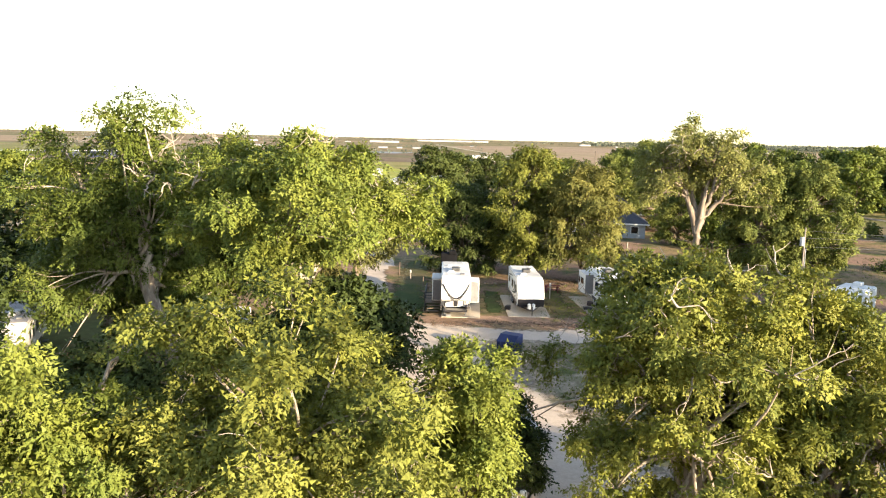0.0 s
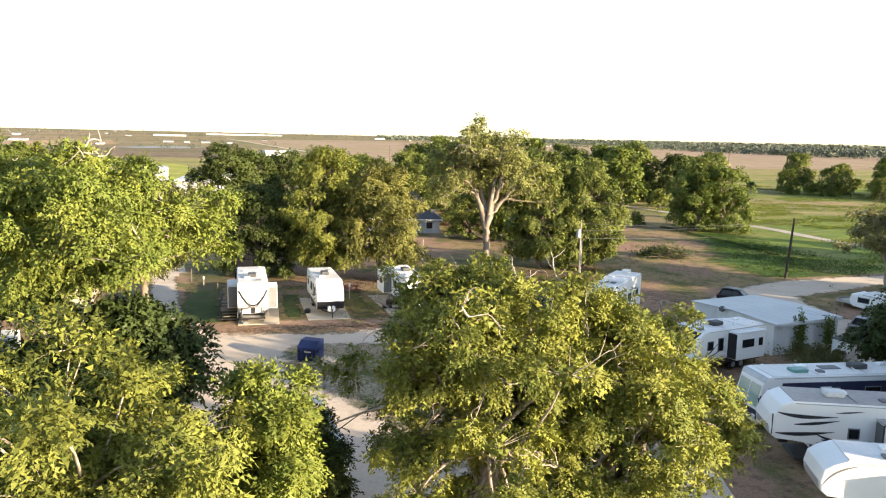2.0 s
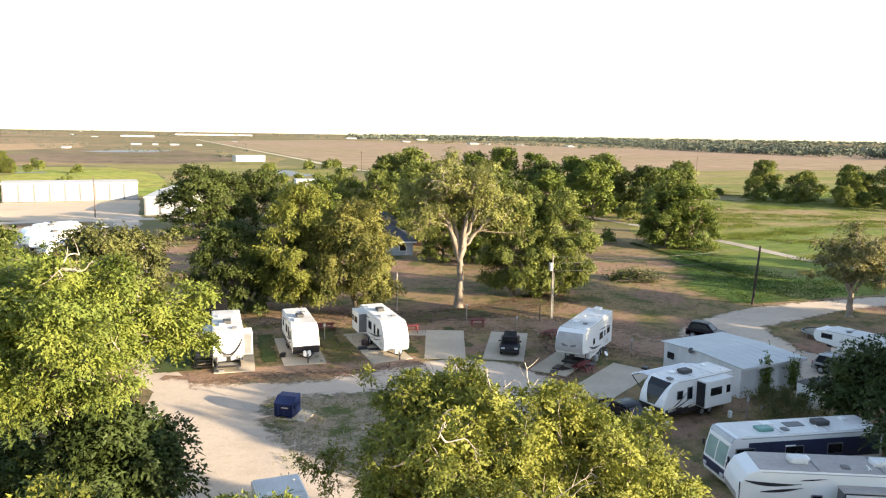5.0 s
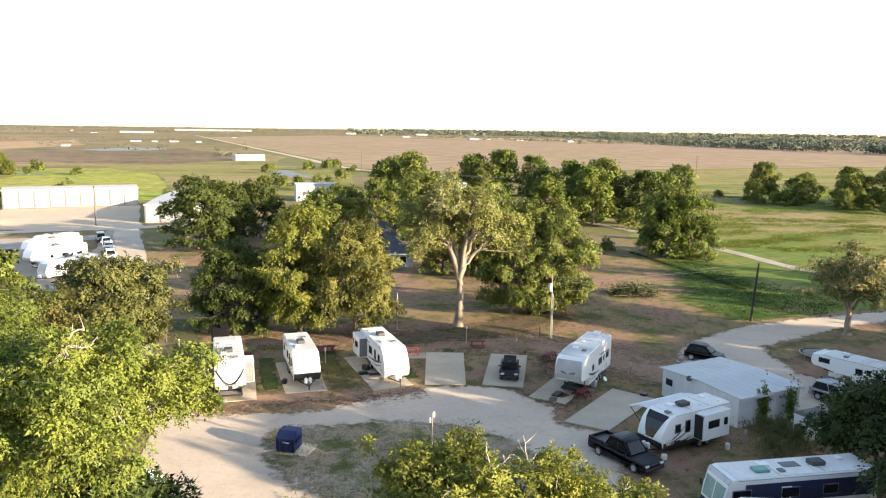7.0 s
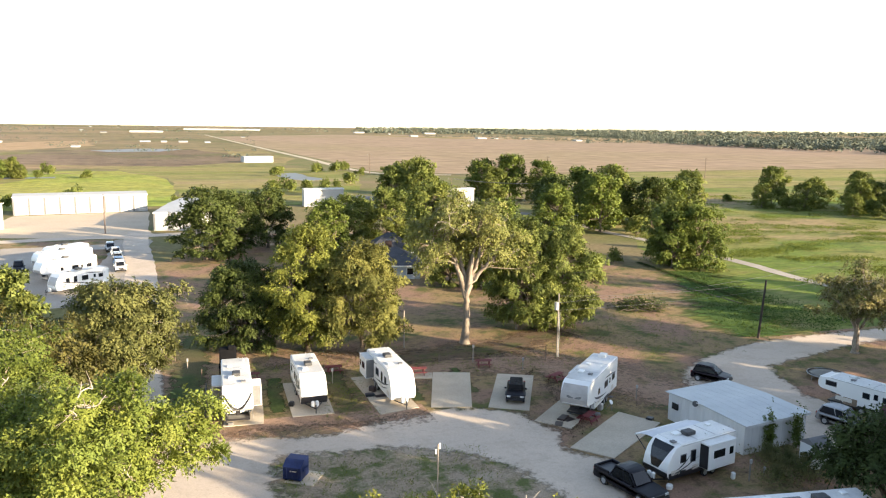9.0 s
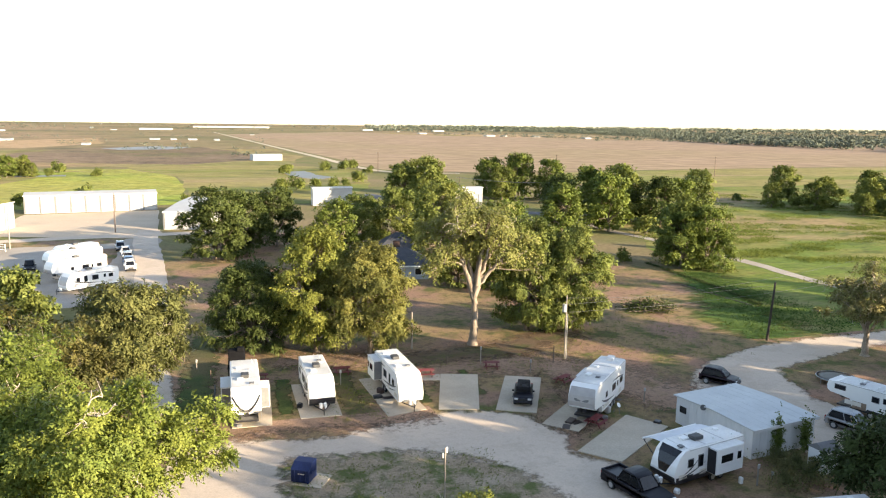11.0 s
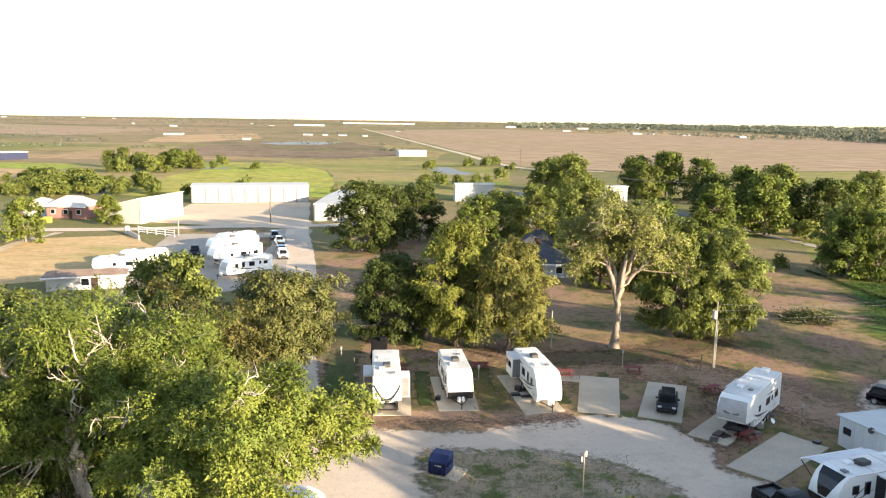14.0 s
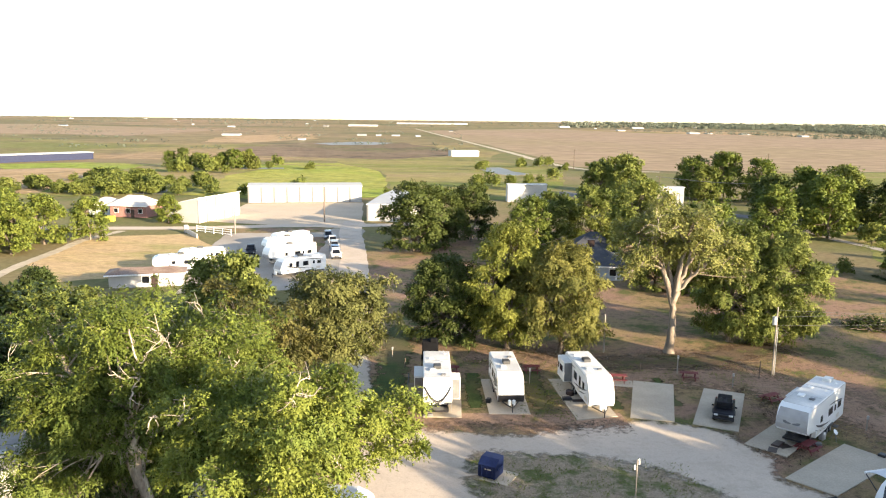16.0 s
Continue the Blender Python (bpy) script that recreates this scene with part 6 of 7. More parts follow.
# awning over the camper by the shed
aw = thing("awning", "open grey-white fabric awning on black arms", "awning", at(30.6, 47.9, math.degrees(math.atan2(-0.965, 0.26))))
bm = bmesh.new()
pts = [(-1.24, 3.02), (-1.8, 2.99), (-2.35, 2.88), (-2.9, 2.66)]
for (x0, z0), (x1, z1) in zip(pts, pts[1:]):
    v = [bm.verts.new(p) for p in ((x0, 0.9, z0), (x1, 0.9, z1), (x1, 6.6, z1), (x0, 6.6, z0), (x0, 0.9, z0 + 0.03), (x1, 0.9, z1 + 0.03), (x1, 6.6, z1 + 0.03), (x0, 6.6, z0 + 0.03))]
    for f in ((0, 1, 2, 3), (7, 6, 5, 4), (0, 4, 5, 1), (3, 2, 6, 7)):
        bm.faces.new([v[i] for i in f])
part("fabric", bm, M["awning"], aw)
part("roller", cyl(bmesh.new(), (-2.92, 0.8, 2.66), (-2.92, 6.7, 2.66), 0.09, n=8), M["white"], aw)
for yy in (0.85, 6.65):
    part("arm", cyl(bmesh.new(), (-1.26, yy, 1.4), (-2.9, yy, 2.62), 0.04, n=6), M["black"], aw)
# trampoline
tk = thing("trampoline", "round black trampoline on short steel legs", "trampoline", at(61.9, 65.2))
part("mat", cyl(bmesh.new(), (0, 0, 0.60), (0, 0, 0.615), 1.75, n=32), M["black"], tk)
rim = [(2.0 * math.cos(a), 2.0 * math.sin(a), 0.6) for a in np.linspace(0, 2 * math.pi, 33)]
mesh_ob("rim", tubes("rim", [(np.array(rim), [0.05] * 33)], 6), M["steel"], tk)
bm = bmesh.new()
bmesh.ops.create_circle(bm, cap_ends=False, segments=32, radius=1.76)
ext = bmesh.ops.extrude_edge_only(bm, edges=list(bm.edges))
for v in ext["geom"]:
    if isinstance(v, bmesh.types.BMVert):
        v.co *= 2.02 / 1.76
for v in bm.verts:
    v.co.z = 0.64
bmesh.ops.solidify(bm, geom=list(bm.faces), thickness=0.04)
part("edge_pad", bm, M["navy"], tk, "dark blue padded edge")
for i in range(6):
    a = i * math.pi / 3
    part("leg", cyl(bmesh.new(), (1.97 * math.cos(a), 1.97 * math.sin(a), 0), (1.97 * math.cos(a), 1.97 * math.sin(a), 0.6), 0.03, n=6), M["steel"], tk)
# covered boat or gear by the trailer
cv = thing("covered_load", "maroon tarpaulin cover over a low load", "tarpaulin", at(58.5, 51.5, -70))
part("cover", prism([(-1.0, 0.1), (-0.9, 1.2), (-0.2, 1.75), (0.5, 1.6), (1.0, 0.9), (1.05, 0.1)], -2.4, 2.4, 0.2), M["tarp"], cv)
# portable dish beside the silver-capped camper
pd = thing("portable_dish", "white portable satellite dish on a small stand", "satellite dish", at(34.6, 62.5, 30))
for k in range(3):
    a = k * 2 * math.pi / 3
    part("leg", cyl(bmesh.new(), (0.4 * math.cos(a), 0.4 * math.sin(a), 0), (0, 0, 0.7), 0.02, n=6), M["greyp"], pd)
part("dish", cyl(bmesh.new(), (0, 0, 0.72), (0, -0.08, 0.78), 0.1, 0.24, 16), M["white"], pd)
for x, y, a in ((29.6, 60.9, 20), (28.3, 60.2, 60), (14.0, 71.0, 5)):
    ob = part("floor_mat", box((0, 0, 0.115), (1.1, 0.7, 0.02), 0.005), M["brownblack"])
    ob.matrix_basis = at(x, y, a)
    tagged(ob, "dark brown doormat lying on a concrete pad", "doormat")
# small odds and ends on the pads
def bits(name, label, cat, items):
    for x, y, s, c in items:
        ob = part(name, box((0, 0, s[2] / 2), s, min(s) * 0.2), M[c])
        ob.matrix_basis = at(x, y, (x * 37 + y * 11) % 90, 0.0)
        tagged(ob, label, cat)
bits("storage_box", "small dark box on the ground by a camper", "box", ((5.3, 70.4, (0.6, 0.5, 0.5), "black"), (13.0, 71.3, (0.9, 0.6, 0.35), "black"), (13.5, 72.6, (0.5, 0.8, 0.6), "brownblack"), (29.2, 61.3, (1.3, 0.7, 0.25), "brownblack"), (36.9, 59.2, (0.6, 0.6, 0.3), "black"), (31.2, 46.7, (0.45, 0.45, 0.4), "white")))
bits("storage_box", "small pale box on the ground by a camper", "box", ((-0.3, 66.9, (0.5, 0.35, 0.3), "greyp"), (33.6, 62.6, (0.6, 0.5, 0.7), "silver"), (32.4, 61.2, (0.4, 0.9, 0.4), "greyp"), (36.9, 47.0, (0.3, 0.3, 0.55), "white")))
sg = thing("cargo_rack", "tall dark rack loaded with covered gear behind the first camper", "rack", at(-0.4, 76.4))
part("frame", box((0, 0, 2.6), (1.9, 1.4, 0.08), 0.02), M["matblack"], sg)
for px_ in (-0.85, 0.85):
    for py_ in (-0.6, 0.6):
        part("leg", box((px_, py_, 1.5), (0.08, 0.08, 3.0), 0.01), M["matblack"], sg)
part("cargo", prism([(-0.65, 2.66), (-0.7, 3.5), (-0.35, 4.35), (0.4, 4.5), (0.7, 3.7), (0.65, 2.66)], -0.85, 0.8, 0.14), M["matblack"], sg, "black covered gear")
part("cargo", box((0.35, -0.2, 4.5), (0.7, 0.6, 0.4), 0.1, segs=2), M["matblack"], sg)

# ---- trees ----
BIG = dict(n=7, spray=0.36, length=0.18, width=0.075, droop=0.42, fill=0.3, tight=0.73, limb=0.72, under=-0.75, wig=0.035, ssize=0.31, core=60)
tree("tall pecan tree with yellow-green leaves and bare pale twigs", 10.0, 24.5, "leafA", "palebark", h=14.3, r=7.6, ry=7.6, seed=3, clumps=121, sub=864, twigs=22000, low=0.8, trunk_h=4.2, trunk_r=0.38, lean=(-1.2, 0.9), point=0.55, dead=34, dthick=0.0026, forks=9, **{**BIG, "under": -0.93})
tree("spreading pecan tree with yellow-green leaves and leaning trunk", 13.8, 23.8, "leafA", "palebark", h=12.9, r=5.8, ry=6.2, seed=4, clumps=100, sub=720, twigs=17000, low=0.9, trunk_h=3.6, trunk_r=0.34, lean=(-0.1, 0.8), point=0.35, dead=24, dthick=0.0026, forks=7, **{**BIG, "under": -0.95})
tree("pecan tree with bright drooping leaves", -3.6, 18.7, "leafM", "palebark", h=12.7, r=6.0, seed=5, clumps=98, sub=783, low=0.5, twigs=17000, trunk_h=4.0, trunk_r=0.3, dead=10, **BIG)
tree("pecan tree with bright leaves and a few bare twigs", -11.3, 18.3, "leafB", "palebark", h=12.2, r=5.3, seed=8, clumps=87, sub=580, low=0.5, twigs=12000, trunk_h=3.6, trunk_r=0.3, dead=8, **BIG)
tree("pecan tree with yellow-green leaves and knotted bare limbs", -7.1, 32.6, "leafB", "palebark", h=16.6, r=7.1, lean=(0.5, 0.2), point=0.35, seed=12, clumps=117, sub=640, low=0.05, twigs=19000, trunk_h=8.4, trunk_r=0.34, dead=26, dthick=0.0034, forks=8, **{**BIG, "ssize": 0.42, "spray": 0.42, "length": 0.19, "width": 0.08, "under": -0.32})
tree("tall pecan tree with pale forked trunk", -13.8, 41.0, "leafE", "palebark", h=18.4, r=7.0, seed=21, clumps=125, sub=675, twigs=16000, trunk_h=7.0, trunk_r=0.38, lean=(-2.8, 0.3), open_to=(0.45, -0.89), dead=18, dthick=0.003, forks=9, low=0.95, **{**BIG, "tight": 1.02, "ssize": 0.5, "spray": 0.45, "length": 0.23, "width": 0.085, "limb": 0.66})
tree("tall pecan tree with dense dark-green crown", -14.0, 47.5, "leafE", "palebark", h=16.4, r=6.4, seed=23, clumps=110, sub=580, twigs=13500, low=0.6, trunk_h=5.5, trunk_r=0.38, dead=4, forks=7, **{**BIG, "tight": 1.02, "ssize": 0.5, "spray": 0.45, "length": 0.23, "width": 0.085, "limb": 0.66})
tree("small bright green tree with red-brown stems", 0.9, 22.2, "leafB", "bark", h=10.7, r=2.2, seed=31, clumps=49, sub=256, twigs=4600, trunk_h=4.0, trunk_r=0.16, dead=3, **BIG)
tree("small dark-leaved tree beside the camper", 2.6, 28.0, "leafD", "bark", h=6.4, r=1.8, seed=30, clumps=34, sub=148, twigs=2400, trunk_h=2.0, trunk_r=0.12, **BIG)
tree("low dark shrubby tree under the pecans", -5.0, 32.4, "leafD", "bark", h=12.0, r=3.9, low=0.9, seed=32, clumps=48, twigs=5600, trunk_h=1.6, trunk_r=0.15, n=7, spray=0.5, length=0.3, width=0.12)
tree("dense dark evergreen tree beside the motorhome", 43.3, 39.2, "leafD", "bark", h=7.6, r=5.3, seed=33, clumps=42, twigs=5000, trunk_h=1.8, trunk_r=0.28, dead=6, n=6, spray=0.45, length=0.3, width=0.13, low=0.8)
tree("dense dark evergreen tree beside the campers", 40.0, 31.5, "leafD", "bark", h=6.6, r=3.6, seed=34, clumps=30, twigs=3000, trunk_h=1.6, trunk_r=0.2, n=6, spray=0.45, length=0.3, width=0.13, low=0.8)
tree("dense dark tree under the tall pecans", -27.0, 36.0, "leafD", "bark", h=12.5, r=6.0, low=0.8, seed=35, clumps=56, twigs=4500, trunk_h=3.0, trunk_r=0.3, n=6, spray=0.5, length=0.34, width=0.13)
tree("olive-green tree beyond the tall pecans", -25.0, 54.0, "leafC", "bark", h=14.5, r=6.5, low=0.8, seed=36, clumps=60, twigs=4500, trunk_h=3.5, trunk_r=0.3, n=6, spray=0.5, length=0.34, width=0.13)
for k, (x, y, hh, rr) in enumerate(((-9.5, 37.0, 8.0, 4.5), (-19.0, 47.0, 10.0, 5.0), (-13.0, 29.5, 8.0, 4.2), (-21.0, 29.0, 9.5, 4.8))):
    tree("dense dark understory tree beneath the pecans", x, y, "leafH", "bark", h=hh, r=rr, seed=80 + k, clumps=44, twigs=2500, low=0.8, under=-0.9, trunk_h=1.8, trunk_r=0.2, n=6, spray=0.5, length=0.32, width=0.13, tight=0.85)
MID = dict(n=6, spray=0.5, length=0.3, width=0.13, droop=0.55, tight=0.8, under=-0.97, fill=0.22, ssize=0.48)
tree("olive-green live oak with a rounded crown", -9.2, 71.5, "leafQ", "bark", h=14.4, r=6.0, seed=41, clumps=125, sub=567, twigs=9600, trunk_h=3.6, trunk_r=0.34, dead=12, **MID)
tree("brownish-green live oak beside the drive", -15.0, 62.0, "leafO", "bark", h=14.6, r=6.0, seed=42, clumps=133, sub=567, twigs=9860, trunk_h=3.0, trunk_r=0.32, **MID)
tree("dark dense tree behind the campers", 1.4, 92.0, "leafH", "bark", h=10.2, r=6.5, seed=43, col=True, core=50, clumps=152, sub=567, twigs=8120, trunk_h=1.8, trunk_r=0.26, low=0.7, **MID)
tree("feathery bright green tree behind the campers", 8.6, 88.0, "leafM", "bark", h=15.2, r=5.2, seed=44, col=True, core=40, lowu=0.15, clumps=144, sub=567, twigs=11310, trunk_h=2.2, trunk_r=0.26, low=0.7, flat=1.2, **MID)
tree("feathery green tree behind the campers", 14.6, 86.5, "leafY", "bark", h=13.0, r=6.4, seed=45, col=True, core=40, lowu=0.16, clumps=159, sub=621, twigs=12180, trunk_h=2.2, trunk_r=0.28, low=0.6, flat=1.1, **MID)
tree("old pecan tree with thick pale trunk and bare upper limbs", 27.7, 87.2, "leafP", "oldbark", h=20.4, r=9.4, seed=57, open_to=(-0.25, -0.97), clumps=129, sub=486, twigs=6400, trunk_h=6.8, trunk_r=0.45, dead=34, forks=9, low=0.5, limb=0.8, **{**MID, "tight": 0.55, "under": -0.45, "ssize": 0.7})
tree("green tree beside the old pecan", 36.6, 92.0, "leafC", "bark", h=15.2, r=5.3, seed=47, col=True, lowu=0.12, clumps=152, sub=540, twigs=10150, trunk_h=2.8, trunk_r=0.3, low=0.6, **MID)
tree("green tree on the worn lawn", 42.2, 91.0, "leafC", "bark", h=14.0, r=5.1, seed=48, col=True, clumps=152, sub=540, twigs=10150, trunk_h=2.0, trunk_r=0.3, low=0.8, **MID)
tree("grey half-bare tree beside the gravel drive", 72.6, 72.6, "brushleaf", "palebark", h=11.5, r=6.3, seed=49, clumps=76, sub=202, twigs=2400, trunk_h=3.0, trunk_r=0.36, dead=40, **MID)
# unseen trees right of the view, added only to cast shade on the camp
SH = [tree_meshes(h=15.0, r=6.4, seed=90 + i, clumps=30, sub=160, ssize=1.0, twiglets=False, core=24, twigs=1100, trunk_h=2.6, low=0.7, n=3, spray=0.6, length=1.05, width=0.8, under=-0.97, tight=0.9) for i in range(2)]
for i, (x, y, s) in enumerate(((60, 36.5, 1.0), (67.5, 29, 1.05), (53.5, 27, 0.95), (46.5, 17, 0.95), (57, 11, 1.05), (72, 34.5, 0.95), (65, 18, 1.0), (39, 5, 0.9), (80, 25, 1.0), (87, 52, 1.0), (111, 77, 1.0), (95, 45, 1.0), (104, 69, 0.8), (121, 68, 1.0), (134, 72, 1.0), (84, 42, 0.85), (49.5, 31, 0.95), (44.5, 23.5, 0.95), (71, 41.5, 1.3), (67, 46, 1.1), (103, 60, 0.72), (120, 51, 0.8), (94, 54.6, 0.55))):
    w, cr, _ = SH[i % 2]
    root = thing("tree", "tall tree added out of view to shade the camp", "tree", pose(x, y, 0, 0, 0, i * 63) @ Matrix.Diagonal((s, s, s, 1)))
    for nm, me, mt in (("trunk", w, "bark"), ("crown", cr, "leafC")):
        if not me.materials:
            me.materials.append(M[mt])
        mesh_ob(nm, me, None, root)
FAR = dict(n=3, spray=0.5, length=0.64, width=0.42, droop=0.3, clumps=95, sub=340, ssize=0.72, twiglets=False, core=14, twigs=3000, col=True, tight=0.9, fill=0.3)
FT = [tree_meshes(h=14.0, r=6.5, seed=60 + i, trunk_h=2.2, low=0.8, **FAR) for i in range(4)]
FN = [tree_meshes(h=14.0, r=6.5, seed=64 + i, trunk_h=2.2, low=0.8, **{**FAR, "n": 4, "twigs": 5200, "length": 0.43, "width": 0.26, "spray": 0.4, "sub": 420, "ssize": 0.6, "clumps": 110}) for i in range(2)]
FB = [tree_meshes(h=5.0, r=3.2, seed=70 + i, trunk_h=0.8, low=0.9, n=3, spray=0.6, length=0.72, width=0.5, droop=0.2, clumps=14, sub=64, ssize=0.7, twiglets=False, core=8, twigs=380, forks=4) for i in range(2)]
for i, (x, y, s, lf, lab) in enumerate(((-4.7, 154.5, 1.1, "leafH", "dense rounded tree beside the drive"), (0.5, 161, 0.95, "leafH", "dense rounded tree beside the drive"), (7.5, 168, 0.9, "leafH", "dense rounded tree beside the drive"),
        # the tree at (35.5, 121) is added to shade the house roof
        (18, 148, 0.82, "leafE", "dense green tree beside the house wall"), (24, 156, 0.95, "leafF", "dense green tree behind the house"), (33, 160, 0.98, "leafF", "dense green tree behind the house"), (37, 140, 1.1, "leafF", "dense green tree beside the house wall"), (42, 117, 1.0, "leafE", "dense green tree beside the house wall"), (35.5, 121, 0.72, "leafF", "dense green tree beside the house wall"),
        (45, 165, 1.05, "leafF", "dense green tree behind the house"), (90, 270, 1.05, "leafE", "dark tree beyond the asphalt road"), (99, 264, 1.1, "leafE", "dark tree beyond the asphalt road"), (109, 257, 1.1, "leafE", "dark tree beyond the asphalt road"), (79, 178, 0.9, "leafE", "tree in the roadside grove"), (97, 190, 0.95, "leafE", "tree in the roadside grove"), (100, 207, 1.0, "leafE", "tree in the roadside grove"), (109, 198, 0.95, "leafH", "tree in the roadside grove"), (120, 191, 0.9, "leafE", "tree in the roadside grove"), (84, 190, 1.0, "leafH", "tree in the roadside grove"),
        (92, 178, 1.0, "leafE", "tree in the roadside grove"), (104, 196, 1.2, "leafF", "tree in the roadside grove"), (113, 188, 0.95, "leafH", "tree in the roadside grove"), (128, 196, 0.9, "leafH", "tree in the roadside grove"), (141, 213, 0.9, "leafF", "tree in the roadside grove"),
        (82, 128, 0.85, "leafE", "tree standing in the weedy field"), (87, 127, 0.9, "leafE", "tree standing in the weedy field"), (85, 132, 0.95, "leafF", "tree standing in the weedy field"),
        (189, 234, 0.9, "leafF", "tree in the weedy field"), (177, 224, 0.62, "leafF", "tree in the weedy field"), (197, 222, 0.75, "leafF", "tree in the weedy field"), (206, 206, 0.75, "leafF", "tree in the weedy field"), (216, 198, 0.95, "leafF", "tree in the weedy field"), (186, 214, 0.7, "leafF", "tree in the weedy field"), (198, 204, 0.8, "leafF", "tree in the weedy field"), (205, 190, 0.8, "leafF", "tree in the weedy field"), (196, 184, 0.55, "leafF", "tree in the weedy field"), (212, 218, 0.95, "leafF", "tree in the weedy field"), (225, 212, 1.0, "leafF", "tree in the weedy field"), (190, 197, 0.5, "leafF", "tree in the weedy field"), (228, 190, 0.8, "leafF", "tree in the weedy field"), (240, 205, 0.8, "leafF", "tree in the weedy field"),
        (50, 238, 1.0, "leafF", "tree by the white building"), (60, 268, 1.0, "leafF", "tree by the white building"), (58, 234, 1.1, "leafF", "tree by the white building"), (92, 262, 0.9, "leafF", "tree behind the white building"),
        (-82, 158, 0.75, "leafB", "bright green tree by the paddock fence"), (-75.3, 164.4, 0.66, "leafB", "bright green tree by the paddock fence"), (-90, 158, 0.75, "leafB", "bright green tree by the paddock"), (-96, 166, 0.8, "leafB", "bright green tree by the paddock"), (-68.0, 192, 0.52, "leafB", "small bright green tree by the house"),
        (-140, 400, 0.62, "leafE", "tree beyond the green field"), (-132, 397, 0.68, "leafF", "tree beyond the green field"), (-124, 396, 0.55, "leafF", "tree beyond the green field"), (-112, 398, 0.6, "leafE", "tree beyond the green field"), (-105, 394, 0.72, "leafE", "tree beyond the green field"), (-99, 400, 0.66, "leafF", "tree beyond the green field"), (-95, 397, 0.5, "leafF", "tree beyond the green field"),
        (-104, 175, 0.8, "leafB", "bright green tree by the lane"), (-82.5, 146.5, 0.72, "leafB", "bright green tree beside the paddock"), (-88, 150, 0.75, "leafB", "bright green tree beside the paddock"), (-98, 150, 0.8, "leafB", "bright green tree beside the paddock"), (-52, 98, 0.52, "leafD", "dark tree beyond the campers"), (-40, 84, 0.55, "leafC", "olive tree beyond the campers"),
        (-60, 84, 0.7, "leafC", "olive tree beyond the campers"), (-36, 66, 0.9, "leafD", "dark tree beyond the campers"), (-50, 64, 0.95, "leafC", "olive tree beyond the campers"), (-30, 100, 0.6, "leafC", "small olive tree by the lot"), (-24, 92, 0.7, "leafC", "small olive tree by the lot"))):
    w, c, b = FN[i % 2] if 0 < y < 172 and x > -20 else FT[i % 4]
    root = thing("tree", lab, "tree", pose(x, y, 0, 0, 0, (i * 77) % 360) @ Matrix.Diagonal((s, s, s * (0.92 + 0.05 * (i % 4)), 1)))
    for nm, me, mt in (("trunk", w, "bark"), ("crown", c, lf)):
        ob = mesh_ob(nm, me, None, root)
        if not me.materials:
            me.materials.append(M[mt])
        ob.material_slots[0].link = "OBJECT"
        ob.material_slots[0].material = M[mt]
rb = random.Random(9)
spots = [(rb.uniform(-150, -70), rb.uniform(262, 300)) for _ in range(16)] + [(rb.uniform(-130, -60), rb.uniform(395, 430)) for _ in range(10)] + [(rb.uniform(20, 130), rb.uniform(400, 450)) for _ in range(22)]
spots += [(x, 268 + rb.uniform(-8, 10)) for x in range(-130, 20, 16)] + [(rb.uniform(130, 360), rb.uniform(190, 330)) for _ in range(16)] + [(15, 300), (22, 311), (30, 315), (38, 321), (18, 291), (44, 330), (52, 345)]
spots += [(rb.uniform(-150, -105), rb.uniform(250, 330)) for _ in range(40)] + [(rb.uniform(-128, -95), rb.uniform(362, 396)) for _ in range(12)]
spots += [(rb.uniform(-128, -88), rb.uniform(258, 300)) for _ in range(34)]
spots += [(rb.uniform(178, 235), rb.uniform(183, 238)) for _ in range(12)]
spots += [(60, 120), (66, 128), (74, 136), (93, 150), (68, 142), (98, 170), (108, 172)]
for i, (x, y) in enumerate(spots):
    if -62 < x < -5 and 185 < y < 262:
        continue
    s = rb.uniform(0.45, 1.35) * (1.15 if y > 340 and x < -90 else 0.85)
    w, c, b = FB[i % 2]
    root = thing("bush", "rounded green bush in the fields", "bush", pose(x, y, 0, 0, 0, rb.uniform(0, 360)) @ Matrix.Diagonal((s, s, s, 1)), "bushes")
    for nm, me, mt in (("trunk", w, "bark"), ("crown", c, "leafF")):
        if not me.materials:
            me.materials.append(M[mt])
        mesh_ob(nm, me, None, root)


def scatter(name, label, cat, material, pts, rng, n, spread, hgt, length, width):
    """Many small leafy tufts as one stuff object."""
    pts = np.asarray(pts, float)
    pos = np.repeat(pts, n, 0) + rng.normal(size=(len(pts) * n, 3)) * np.array([spread, spread, 0]) + np.array([0, 0, 1]) * rng.random((len(pts) * n, 1)) * hgt
    ax = rng.normal(size=pos.shape) * 0.6 + np.array([0, 0, 0.8])
    v, f, _ = leaf_faces(pos, ax, rng, 2, length * 0.5, length, width, 0.0)
    ob = mesh_ob(name, quads(name, v, f), material)
    return tagged(ob, label, cat, "", "stuff")


g = np.random.default_rng(4)
def in_box(x0, x1, y0, y1, n):
    return np.stack((g.uniform(x0, x1, n), g.uniform(y0, y1, n), np.zeros(n)), 1)
def patches(pts, n, sx, sy):
    return np.repeat(pts, n, 0) + g.normal(size=(len(pts) * n, 3)) * np.array([sx, sy, 0])
wp = np.concatenate((patches(in_box(84, 170, 84, 175, 70), 12, 3.2, 1.1), patches(in_box(100, 260, 160, 270, 70), 9, 5.0, 1.6)))
wp = wp[~((wp[:, 0] < 74) & (wp[:, 1] > 97))]
scatter("weeds", "tall green weeds in scattered clumps", "weeds", M["leafG"], wp, g, 46, 1.2, 0.12, 0.25, 0.15)
q = g.random(260)
